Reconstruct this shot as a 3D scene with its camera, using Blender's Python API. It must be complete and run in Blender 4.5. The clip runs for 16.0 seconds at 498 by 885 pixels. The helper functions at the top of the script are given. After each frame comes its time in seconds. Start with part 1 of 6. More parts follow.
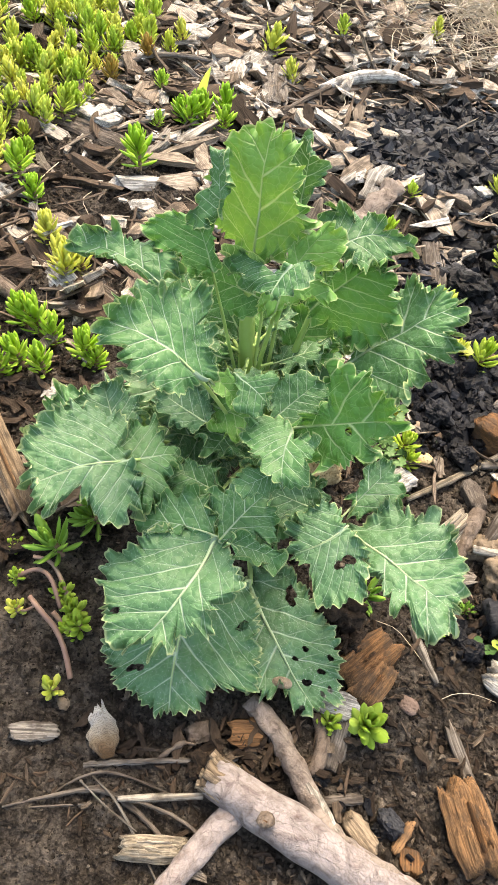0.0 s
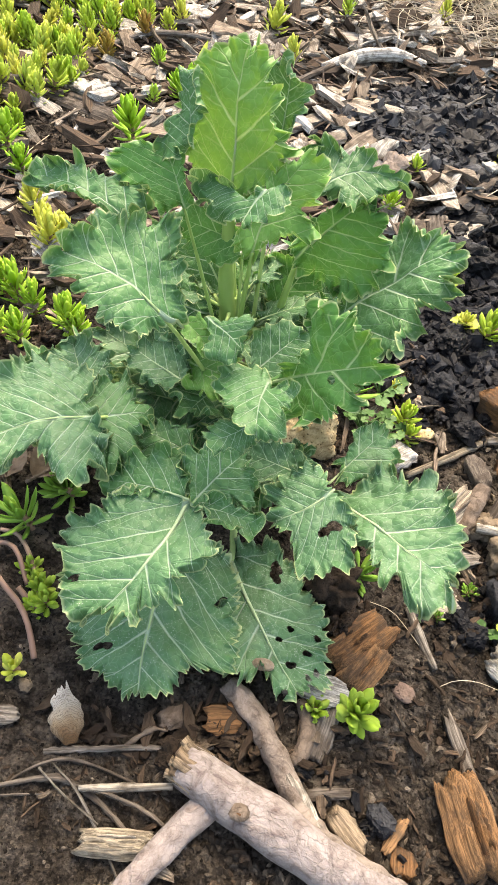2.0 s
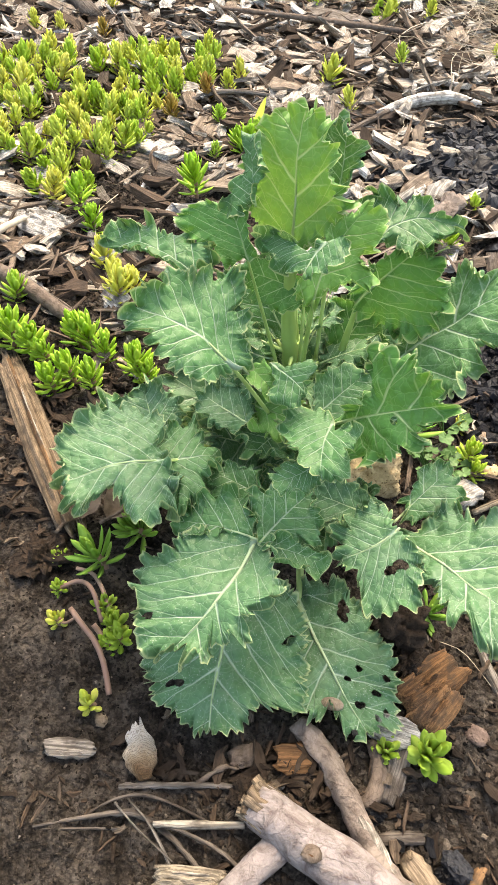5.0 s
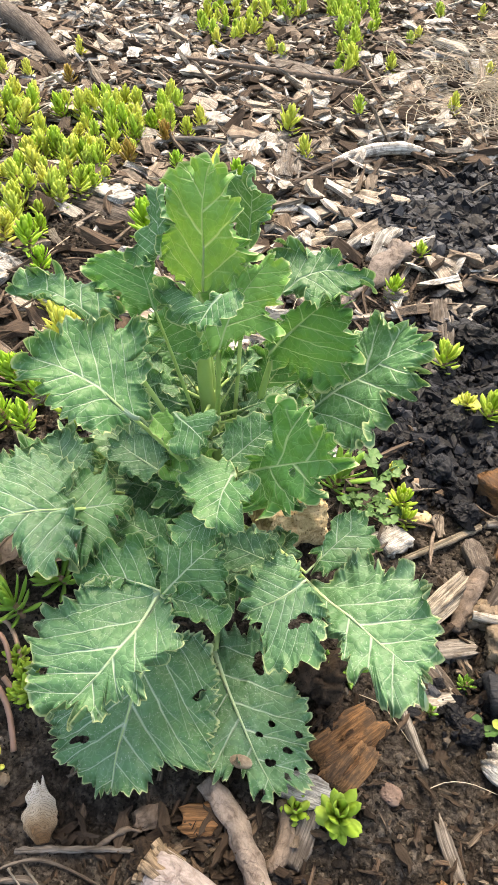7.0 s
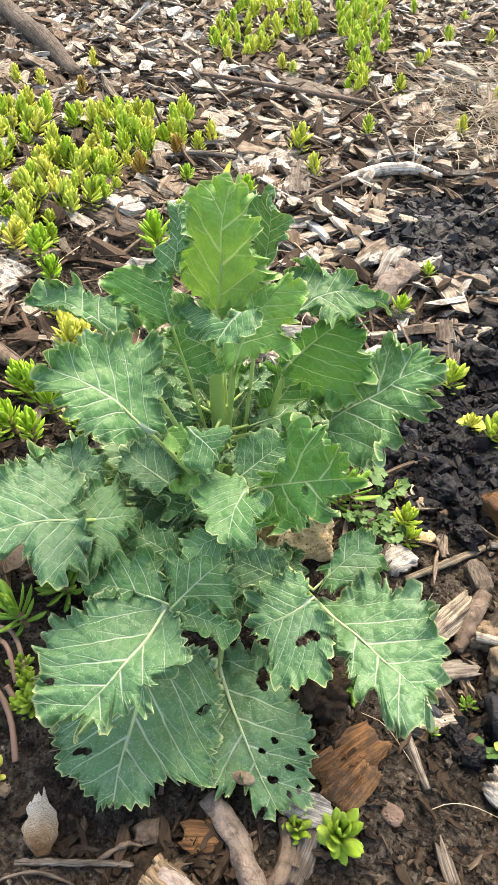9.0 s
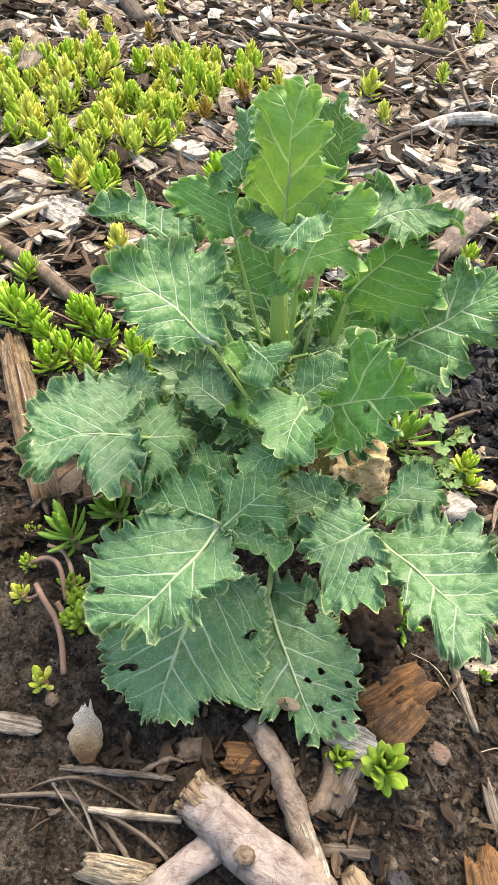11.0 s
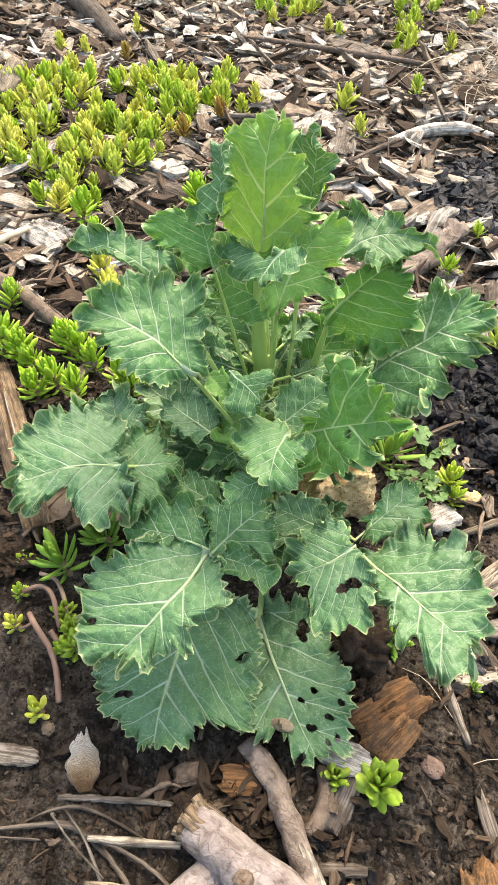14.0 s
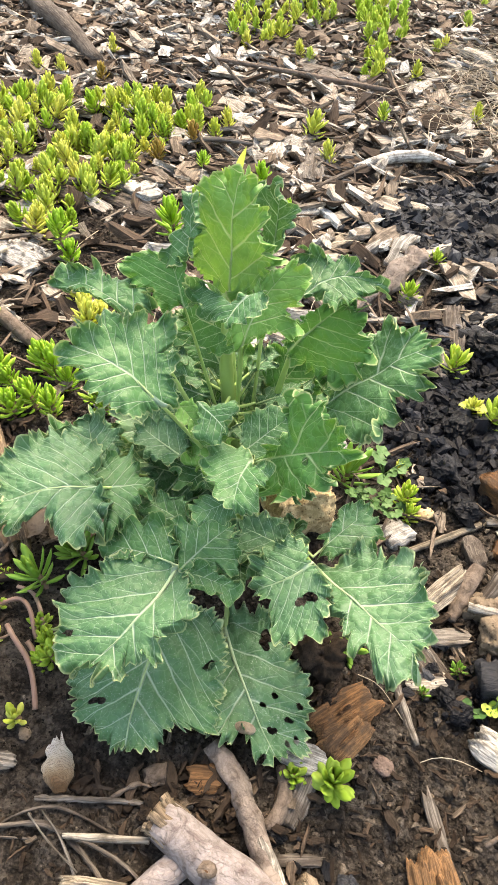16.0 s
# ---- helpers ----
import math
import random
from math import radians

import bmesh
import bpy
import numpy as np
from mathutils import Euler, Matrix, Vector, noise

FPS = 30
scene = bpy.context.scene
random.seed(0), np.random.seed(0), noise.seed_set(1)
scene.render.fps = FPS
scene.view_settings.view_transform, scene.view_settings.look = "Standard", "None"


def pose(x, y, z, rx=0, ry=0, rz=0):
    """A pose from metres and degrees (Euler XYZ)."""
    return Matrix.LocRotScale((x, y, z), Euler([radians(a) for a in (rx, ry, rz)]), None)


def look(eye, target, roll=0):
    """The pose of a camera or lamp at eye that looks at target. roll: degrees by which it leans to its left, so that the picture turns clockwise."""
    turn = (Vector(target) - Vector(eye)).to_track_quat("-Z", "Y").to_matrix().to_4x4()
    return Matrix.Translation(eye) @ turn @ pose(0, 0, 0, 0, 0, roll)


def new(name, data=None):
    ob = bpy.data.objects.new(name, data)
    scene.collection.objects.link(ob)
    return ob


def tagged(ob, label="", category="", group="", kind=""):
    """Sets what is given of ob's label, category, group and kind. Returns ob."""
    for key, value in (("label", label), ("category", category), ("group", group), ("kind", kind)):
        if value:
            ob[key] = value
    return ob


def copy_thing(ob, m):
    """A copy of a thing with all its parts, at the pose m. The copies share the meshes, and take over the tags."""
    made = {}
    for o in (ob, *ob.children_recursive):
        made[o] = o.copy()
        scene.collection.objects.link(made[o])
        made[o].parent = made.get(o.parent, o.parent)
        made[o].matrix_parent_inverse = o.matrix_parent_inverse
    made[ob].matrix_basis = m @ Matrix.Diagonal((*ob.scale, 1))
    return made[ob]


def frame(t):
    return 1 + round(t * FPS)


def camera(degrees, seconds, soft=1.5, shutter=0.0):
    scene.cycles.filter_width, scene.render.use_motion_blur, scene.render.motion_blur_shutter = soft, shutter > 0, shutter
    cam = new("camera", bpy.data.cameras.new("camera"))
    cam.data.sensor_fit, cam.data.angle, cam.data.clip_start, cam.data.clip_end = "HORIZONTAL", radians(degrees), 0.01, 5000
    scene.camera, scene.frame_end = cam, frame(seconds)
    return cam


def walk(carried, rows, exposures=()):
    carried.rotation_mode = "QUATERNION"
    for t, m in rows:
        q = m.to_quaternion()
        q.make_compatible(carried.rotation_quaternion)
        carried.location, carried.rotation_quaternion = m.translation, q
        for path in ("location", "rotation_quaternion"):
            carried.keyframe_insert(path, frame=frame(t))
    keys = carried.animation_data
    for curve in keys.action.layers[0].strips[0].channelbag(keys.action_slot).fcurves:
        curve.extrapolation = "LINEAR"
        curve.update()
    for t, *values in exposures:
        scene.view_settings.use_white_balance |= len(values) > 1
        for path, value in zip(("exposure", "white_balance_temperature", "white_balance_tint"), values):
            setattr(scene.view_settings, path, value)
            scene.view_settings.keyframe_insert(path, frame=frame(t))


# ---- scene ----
# All plan numbers below are in plan units of K metres.
K = 0.7
cam = camera(40.2, 16.0, soft=1.0)
PATH = [
    (0.0, -0.0009, 0.0007, 0.8133, 38.17, -7.55, 9.43),
    (0.5, 0.0108, 0.0173, 0.7622, 38.08, -7.13, 10.06),
    (1.0, 0.0225, 0.0152, 0.7642, 38.89, -7.30, 9.98),
    (1.5, 0.0295, -0.0000, 0.7742, 39.35, -6.52, 10.35),
    (2.0, 0.0463, 0.0064, 0.7361, 38.88, -6.73, 10.33),
    (2.5, 0.0507, 0.0065, 0.7424, 39.20, -6.08, 10.28),
    (3.0, 0.0475, 0.0066, 0.7344, 39.11, -6.01, 10.91),
    (3.5, 0.0507, 0.0078, 0.7404, 39.61, -5.79, 10.95),
    (4.0, 0.0419, -0.0049, 0.7499, 40.27, -3.54, 12.53),
    (6.5, 0.0822, -0.0053, 0.7586, 44.40, -1.89, 12.99),
    (7.0, 0.1161, 0.0258, 0.7630, 44.84, -3.35, 12.44),
    (7.5, 0.1404, 0.0543, 0.7557, 45.26, -4.17, 11.00),
    (8.0, 0.1527, 0.0594, 0.7594, 45.76, -5.94, 9.69),
    (8.5, 0.1331, 0.0464, 0.7555, 45.93, -6.18, 9.80),
    (9.0, 0.0999, 0.0223, 0.7685, 45.72, -4.74, 13.34),
    (9.5, 0.1080, 0.0168, 0.7781, 45.70, -3.53, 15.05),
    (10.0, 0.1117, 0.0033, 0.7530, 44.46, -3.34, 16.31),
    (12.5, 0.0878, -0.0058, 0.7090, 42.91, -3.27, 18.89),
    (13.0, 0.0962, -0.0021, 0.7141, 42.85, -2.69, 18.10),
    (13.5, 0.1039, 0.0049, 0.7258, 43.20, -2.26, 17.12),
    (14.0, 0.1061, 0.0047, 0.7401, 43.87, -2.63, 16.16),
    (14.5, 0.1075, 0.0064, 0.7430, 44.27, -3.09, 15.30),
    (15.0, 0.0938, -0.0048, 0.7430, 44.53, -3.60, 15.95),
    (15.5, 0.0950, -0.0143, 0.7587, 44.87, -3.97, 15.61),
    (16.0, 0.1163, -0.0184, 0.7955, 44.41, -4.56, 14.82),
]
walk(cam, [(t, pose(K * x, K * y, K * z, rx, ry, rz)) for t, x, y, z, rx, ry, rz in PATH])

# ---- world, sun, exposure ----
SUN_AZ, SUN_EL = 6.0, 60.0   # degrees east of +y, degrees up
world = bpy.data.worlds.new("hazy_sky")
scene.world = world
world.use_nodes = True
wn = world.node_tree.nodes
sky = wn.new("ShaderNodeTexSky")
sky.sky_type = "NISHITA"
sky.sun_disc = False
sky.sun_elevation, sky.sun_rotation = radians(SUN_EL), radians(SUN_AZ)
sky.air_density, sky.dust_density, sky.ozone_density = 1.0, 3.0, 1.0
wn["Background"].inputs["Strength"].default_value = 0.188
world.node_tree.links.new(sky.outputs[0], wn["Background"].inputs["Color"])
lamp = bpy.data.lights.new("sun", "SUN")
lamp.energy, lamp.angle, lamp.color = 1.6, radians(32.0), (1.0, 0.95, 0.86)
sun = new("sun", lamp)
sx, sy = math.sin(radians(SUN_AZ)), math.cos(radians(SUN_AZ))
ce, se = math.cos(radians(SUN_EL)), math.sin(radians(SUN_EL))
sun.matrix_world = look((8 * sx * ce, 8 * sy * ce, 8 * se), (0, 0, 0))
scene.view_settings.exposure = 2.07
scene.view_settings.use_white_balance = True
scene.view_settings.white_balance_temperature, scene.view_settings.white_balance_tint = 8050, 10


# ---- materials ----
LIGHTNESS = 0.6  # scales down every base colour below; they are written too bright


class Mat:
    """A node material under construction."""

    def __init__(self, name):
        self.m = bpy.data.materials.new(name)
        self.m.use_nodes = True
        self.t = self.m.node_tree
        self.bsdf = self.t.nodes["Principled BSDF"]
        self.out = self.t.nodes["Material Output"]

    def node(self, kind, operation="", use_clamp=False, feature="", attribute_name="", interpolation_type=""):
        n = self.t.nodes.new("ShaderNode" + kind)
        if operation:
            n.operation = operation
        if use_clamp:
            n.use_clamp = True
        if feature:
            n.feature = feature
        if attribute_name:
            n.attribute_name = attribute_name
        if interpolation_type:
            n.interpolation_type = interpolation_type
        return n

    def link(self, a, b):
        self.t.links.new(a, b)

    def put(self, sock, v):
        if isinstance(v, (int, float)):
            sock.default_value = v
        elif isinstance(v, tuple):
            sock.default_value = v if len(v) == len(sock.default_value) else (*v, 1)
        else:
            self.link(v, sock)

    def math(self, op, a, b=0.0, clamp=False):
        n = self.node("Math", operation=op, use_clamp=clamp)
        self.put(n.inputs[0], a)
        self.put(n.inputs[1], b)
        return n.outputs[0]

    def mix(self, f, a, b):
        n = self.node("MixRGB")
        self.put(n.inputs[0], f)
        self.put(n.inputs[1], a)
        self.put(n.inputs[2], b)
        return n.outputs[0]

    def noise(self, vec, scale, detail=4.0, rough=0.55, distort=0.0):
        n = self.node("TexNoise")
        n.inputs["Scale"].default_value, n.inputs["Detail"].default_value = scale, detail
        n.inputs["Roughness"].default_value, n.inputs["Distortion"].default_value = rough, distort
        if vec is not None:
            self.link(vec, n.inputs["Vector"])
        return n.outputs["Fac"]

    def voronoi(self, vec, scale, feature="F1"):
        n = self.node("TexVoronoi", feature=feature)
        n.inputs["Scale"].default_value = scale
        if vec is not None:
            self.link(vec, n.inputs["Vector"])
        return n.outputs["Distance"]

    def ramp(self, f, stops):
        n = self.node("ValToRGB")
        while len(n.color_ramp.elements) < len(stops):
            n.color_ramp.elements.new(0.5)
        for e, (p, c) in zip(n.color_ramp.elements, stops):
            e.position, e.color = p, (*c, 1) if len(c) == 3 else c
        self.link(f, n.inputs[0])
        return n.outputs[0]

    def step(self, f, lo, hi):
        n = self.node("MapRange", interpolation_type="SMOOTHSTEP")
        self.put(n.inputs[0], f)
        n.inputs[1].default_value, n.inputs[2].default_value = lo, hi
        return n.outputs[0]

    def scaled(self, vec, s):
        n = self.node("Mapping")
        n.inputs["Scale"].default_value = s
        self.link(vec, n.inputs[0])
        return n.outputs[0]

    def pos(self):
        return self.node("NewGeometry").outputs["Position"]

    def attr(self, name):
        return self.node("Attribute", attribute_name=name)

    def tone(self, color):
        """The colour at the place's common lightness."""
        if isinstance(color, tuple):
            return tuple(LIGHTNESS * c for c in color)
        n = self.node("VectorMath", operation="SCALE")
        self.link(color, n.inputs[0])
        n.inputs["Scale"].default_value = LIGHTNESS
        return n.outputs[0]

    def done(self, color, rough=0.7, height=None, strength=0.5, dist=0.002, spec=0.4):
        self.put(self.bsdf.inputs["Base Color"], self.tone(color))
        self.put(self.bsdf.inputs["Roughness"], rough)
        self.bsdf.inputs["Specular IOR Level"].default_value = 0.5 * spec
        if height is not None:
            b = self.node("Bump")
            b.inputs["Strength"].default_value, b.inputs["Distance"].default_value = strength, dist
            self.link(height, b.inputs["Height"])
            self.link(b.outputs[0], self.bsdf.inputs["Normal"])
        return self.m


def soil_material():
    m = Mat("damp_garden_soil")
    p = m.pos()
    warp = m.node("VectorMath", operation="ADD")
    wn = m.node("TexNoise")
    wn.inputs["Scale"].default_value, wn.inputs["Detail"].default_value = 70, 4
    m.link(p, wn.inputs["Vector"])
    m.link(m.scaled(wn.outputs["Color"], (0.02, 0.02, 0.02)), warp.inputs[0])
    m.link(p, warp.inputs[1])
    q = warp.outputs[0]
    big, mid, fine = m.noise(p, 3.5, 3), m.noise(p, 30, 6, 0.65), m.noise(p, 300, 6, 0.75)
    clod, crumb = m.voronoi(q, 75), m.voronoi(q, 210)
    tone = m.math("ADD", m.math("MULTIPLY", mid, 0.65), m.math("MULTIPLY", fine, 0.35))
    col = m.ramp(tone, [(0.38, (0.012, 0.0095, 0.0075)), (0.46, (0.075, 0.061, 0.049)), (0.55, (0.18, 0.15, 0.122)), (0.68, (0.3, 0.255, 0.21))])
    col = m.mix(m.math("MULTIPLY", m.step(big, 0.45, 0.66), 0.6), col, m.mix(0.5, col, (0.03, 0.025, 0.02)))
    # gaps between crumbs blackened: their shade is put into the colour
    col = m.mix(m.math("MULTIPLY", m.step(crumb, 0.45, 0.75), 0.6), col, (0.012, 0.009, 0.007))
    grit = m.step(m.voronoi(p, 330), 0.15, 0.05)
    col = m.mix(m.math("MULTIPLY", grit, m.step(mid, 0.45, 0.6)), col, (0.24, 0.19, 0.145))
    dust = m.attr("dust").outputs["Fac"]
    col = m.mix(m.math("MULTIPLY", dust, 0.9), col, (0.009, 0.009, 0.01))
    h = m.math("ADD", m.math("MULTIPLY", mid, 1.0), m.math("MULTIPLY", fine, 0.45))
    h = m.math("SUBTRACT", h, m.math("ADD", m.math("MULTIPLY", clod, 0.5), m.math("MULTIPLY", crumb, 0.22)))
    return m.done(col, m.ramp(mid, [(0.3, (0.6,) * 3), (0.7, (0.95,) * 3)]), h, 1.0, 0.02, 0.1)


def wood_material(name, joined, tones, crack=0.35):
    """Weathered wood: tones by piece, with grain along each piece's own length."""
    m = Mat(name)
    loc = m.attr("loc").outputs["Vector"]
    rnd = m.node("NewGeometry").outputs["Random Per Island"] if joined else m.node("ObjectInfo").outputs["Random"]
    n = m.node("VectorMath", operation="ADD")
    m.link(loc, n.inputs[0])
    c = m.node("CombineXYZ")
    for i in range(3):
        m.link(m.math("MULTIPLY", rnd, 7.0 + 3 * i), c.inputs[i])
    m.link(c.outputs[0], n.inputs[1])
    v = n.outputs[0]
    grain = m.noise(m.scaled(v, (26, 700, 700)), 1.0, 5, 0.65, 0.6)
    fibre = m.noise(m.scaled(v, (9, 190, 190)), 1.0, 4, 0.6, 1.0)
    blotch = m.noise(v, 60, 4, 0.6)
    col = m.ramp(rnd, tones)
    col = m.mix(m.step(fibre, 0.5, 0.4), col, m.mix(crack, col, (0.02, 0.014, 0.01)))
    dark = m.mix(0.55, col, (0.03, 0.022, 0.016))
    col = m.mix(m.step(grain, 0.42, 0.6), dark, col)
    col = m.mix(m.math("MULTIPLY", m.step(blotch, 0.46, 0.66), 0.7), col, (0.075, 0.057, 0.043))
    h = m.math("ADD", m.math("ADD", grain, m.math("MULTIPLY", fibre, 1.2)), m.math("MULTIPLY", blotch, 0.5))
    return m.done(col, 0.82, h, 0.8, 0.0025, 0.15)


CHIP_TONES = [(0.0, (0.06, 0.042, 0.03)), (0.2, (0.15, 0.103, 0.072)), (0.34, (0.33, 0.245, 0.175)), (0.5, (0.5, 0.405, 0.31)),
              (0.7, (0.66, 0.57, 0.46)), (0.87, (0.8, 0.735, 0.63)), (1.0, (0.9, 0.87, 0.8))]
BROWN_TONES = [(0.0, (0.2, 0.095, 0.04)), (0.5, (0.3, 0.155, 0.07)), (1.0, (0.4, 0.23, 0.115))]
PALE_TONES = [(0.0, (0.48, 0.4, 0.29)), (0.5, (0.64, 0.56, 0.45)), (1.0, (0.76, 0.7, 0.6))]
BLEACHED_TONES = [(0.0, (0.78, 0.72, 0.62)), (1.0, (0.92, 0.88, 0.8))]
GREY_TONES = [(0.0, (0.2, 0.165, 0.135)), (0.5, (0.31, 0.27, 0.23)), (1.0, (0.42, 0.375, 0.32))]


def bark_material(name, dark, light):
    """Flaky bark: small plates with dark seams, each of its own tone."""
    m = Mat(name)
    loc = m.attr("loc").outputs["Vector"]
    n1, n2 = m.noise(loc, 85, 6, 0.7, 0.8), m.noise(loc, 420, 5, 0.7)
    wn = m.node("TexNoise")
    wn.inputs["Scale"].default_value, wn.inputs["Detail"].default_value = 90, 5
    m.link(loc, wn.inputs["Vector"])
    warp = m.node("VectorMath", operation="ADD")
    m.link(m.scaled(wn.outputs["Color"], (0.016, 0.016, 0.016)), warp.inputs[0])
    m.link(loc, warp.inputs[1])
    q = m.scaled(warp.outputs[0], (95, 190, 190))
    seam = m.step(m.voronoi(q, 1.0, "DISTANCE_TO_EDGE"), 0.06, 0.01)
    cell = m.node("TexVoronoi")
    cell.inputs["Scale"].default_value = 1.0
    m.link(q, cell.inputs["Vector"])
    own = m.node("SeparateXYZ")
    m.link(cell.outputs["Color"], own.inputs[0])
    col = m.ramp(n1, [(0.3, dark), (0.55, light), (0.8, tuple(min(1, 1.25 * c) for c in light))])
    col = m.mix(m.math("MULTIPLY", own.outputs[0], 0.25), col, m.mix(0.55, col, dark))
    col = m.mix(m.math("MULTIPLY", m.step(n2, 0.5, 0.7), 0.3), col, dark)
    col = m.mix(m.math("MULTIPLY", seam, m.math("MULTIPLY", m.step(n1, 0.45, 0.65), 0.24)), col, (0.07, 0.05, 0.042))
    h = m.math("ADD", m.math("ADD", n1, m.math("MULTIPLY", n2, 0.35)), m.math("SUBTRACT", m.math("MULTIPLY", own.outputs[0], 0.3), m.math("MULTIPLY", seam, 0.15)))
    return m.done(col, 0.88, h, 0.9, 0.004, 0.25)


def fan_material(length):
    """Weathered end of a trunk: brown at the root, bleached towards the tip, dark in the worn grooves."""
    m = Mat("fan_grained_wood")
    loc = m.attr("loc").outputs["Vector"]
    sep = m.node("SeparateXYZ")
    m.link(loc, sep.inputs[0])
    n1, n2 = m.noise(loc, 120, 5, 0.6), m.noise(loc, 500, 4, 0.7)
    u = m.math("ADD", m.math("DIVIDE", sep.outputs[0], length), m.math("MULTIPLY", m.math("SUBTRACT", n1, 0.5), 0.5))
    col = m.ramp(u, [(0.1, (0.24, 0.14, 0.07)), (0.35, (0.5, 0.37, 0.24)), (0.6, (0.74, 0.66, 0.54)), (0.9, (0.9, 0.86, 0.8))])
    dx = m.math("ADD", sep.outputs[0], 0.2 * length)
    dy = m.math("MULTIPLY", sep.outputs[1], 1.5)
    rad = m.math("DIVIDE", m.math("SQRT", m.math("ADD", m.math("MULTIPLY", dx, dx), m.math("MULTIPLY", dy, dy))), length)
    groove = m.math("ABSOLUTE", m.math("SINE", m.math("MULTIPLY", m.math("ADD", rad, m.math("MULTIPLY", n1, 0.3)), 75.0)))
    col = m.mix(m.math("MULTIPLY", m.step(groove, 0.6, 0.15), 0.5), col, (0.1, 0.065, 0.04))
    col = m.mix(m.math("MULTIPLY", m.step(n2, 0.5, 0.7), 0.3), col, (0.12, 0.08, 0.05))
    return m.done(col, 0.85, m.math("ADD", groove, n2), 0.8, 0.002, 0.25)


def charcoal_material(joined):
    m = Mat("charcoal_joined" if joined else "charcoal")
    loc = m.attr("loc").outputs["Vector"]
    rnd = m.node("NewGeometry").outputs["Random Per Island"] if joined else m.node("ObjectInfo").outputs["Random"]
    n1, n2 = m.noise(m.scaled(loc, (40, 190, 190)), 1.0, 5, 0.6), m.noise(loc, 160, 4)
    col = m.ramp(rnd, [(0.0, (0.004, 0.004, 0.0045)), (0.7, (0.009, 0.009, 0.011)), (0.93, (0.025, 0.026, 0.03)), (1.0, (0.1, 0.1, 0.105))])
    col = m.mix(m.math("MULTIPLY", m.step(n2, 0.55, 0.75), 0.3), col, (0.02, 0.02, 0.023))
    return m.done(col, m.ramp(n2, [(0.35, (0.28,) * 3), (0.7, (0.6,) * 3)]), n1, 0.8, 0.005, 0.22)


def leaf_material(name, dark, light, vein, wax=0.42, specks=0.0, through_light=0.3):
    """Kale blade: midrib, forking side veins and a net of fine ones; thin pale rim; waxy bloom."""
    m = Mat(name)
    sep = m.node("SeparateXYZ")
    m.link(m.attr("leaf").outputs["Vector"], sep.inputs[0])
    v, f, out = sep.outputs
    p = m.attr("loc").outputs["Vector"]
    wob = m.math("MULTIPLY", m.math("SUBTRACT", m.noise(p, 40, 2), 0.5), 0.2)
    run = m.math("ADD", v, m.math("MULTIPLY", wob, m.step(out, 0.0, 0.35)))
    off = m.math("ABSOLUTE", m.math("SUBTRACT", m.math("FRACT", run), 0.5))
    wide = m.math("ADD", m.math("MULTIPLY", m.math("SUBTRACT", 1.0, f, clamp=True), 0.066), 0.015)
    lat = m.math("SUBTRACT", 1.0, m.math("DIVIDE", off, wide), clamp=True)
    fork = 0.0
    for slope, begin, size in ((1.15, 0.25, 0.035), (-1.3, 0.42, 0.035), (1.2, 0.64, 0.03)):
        run2 = m.math("ADD", run, m.math("MULTIPLY", m.math("SUBTRACT", out, begin), slope))
        off2 = m.math("ABSOLUTE", m.math("SUBTRACT", m.math("FRACT", run2), 0.5))
        one = m.math("MULTIPLY", m.math("SUBTRACT", 1.0, m.math("DIVIDE", off2, size), clamp=True), m.math("MULTIPLY", m.step(out, begin, begin + 0.04), m.step(out, begin + 0.5, begin + 0.3)))
        fork = m.math("MAXIMUM", one, fork)
    rib = m.math("SUBTRACT", 1.0, m.math("DIVIDE", out, m.math("ADD", m.math("MULTIPLY", m.math("SUBTRACT", 5.0, v), 0.0085), 0.006)), clamp=True)
    warp = m.node("VectorMath", operation="ADD")
    wn3 = m.node("TexNoise")
    wn3.inputs["Scale"].default_value = 120
    m.link(p, wn3.inputs["Vector"])
    m.link(m.scaled(wn3.outputs["Color"], (0.006, 0.006, 0.006)), warp.inputs[0])
    m.link(p, warp.inputs[1])
    net = m.step(m.voronoi(warp.outputs[0], 135, "DISTANCE_TO_EDGE"), 0.055, 0.0)
    main = m.math("MAXIMUM", m.math("POWER", m.math("MAXIMUM", lat, rib), 0.6), m.math("MULTIPLY", fork, 0.45))
    tone = m.noise(p, 24, 5, 0.6)
    col = m.mix(m.math("ADD", m.math("MULTIPLY", m.step(tone, 0.35, 0.68), 0.34), 0.4), dark, light)
    own = m.math("MULTIPLY", m.node("ObjectInfo").outputs["Random"], 0.25)
    col = m.mix(own, col, dark)
    fine = m.noise(p, 300, 3)
    col = m.mix(m.math("MULTIPLY", m.step(fine, 0.4, 0.7), 0.22), col, tuple(1.4 * c for c in light))
    col = m.mix(m.math("MULTIPLY", net, 0.13), col, vein)
    col = m.mix(m.math("MULTIPLY", main, 0.85), col, vein)
    # the leaf's own pale margin, brightened so that a highlight sits in its colour
    rim = m.step(m.math("ADD", f, m.math("MULTIPLY", tone, 0.02)), 0.972, 1.002)
    col = m.mix(m.math("MULTIPLY", rim, 0.8), col, (0.58, 0.66, 0.32))
    if specks:
        dots = m.step(m.voronoi(p, 480), 0.26, 0.12)
        dots = m.math("MULTIPLY", dots, m.step(m.noise(p, 45, 3), 0.36, 0.55))
        col = m.mix(m.math("MULTIPLY", dots, specks), col, (0.56, 0.62, 0.52))
        film = m.math("MULTIPLY", m.step(m.noise(p, 30, 5, 0.7), 0.5, 0.72), 0.35 * specks)
        col = m.mix(film, col, (0.3, 0.38, 0.32))
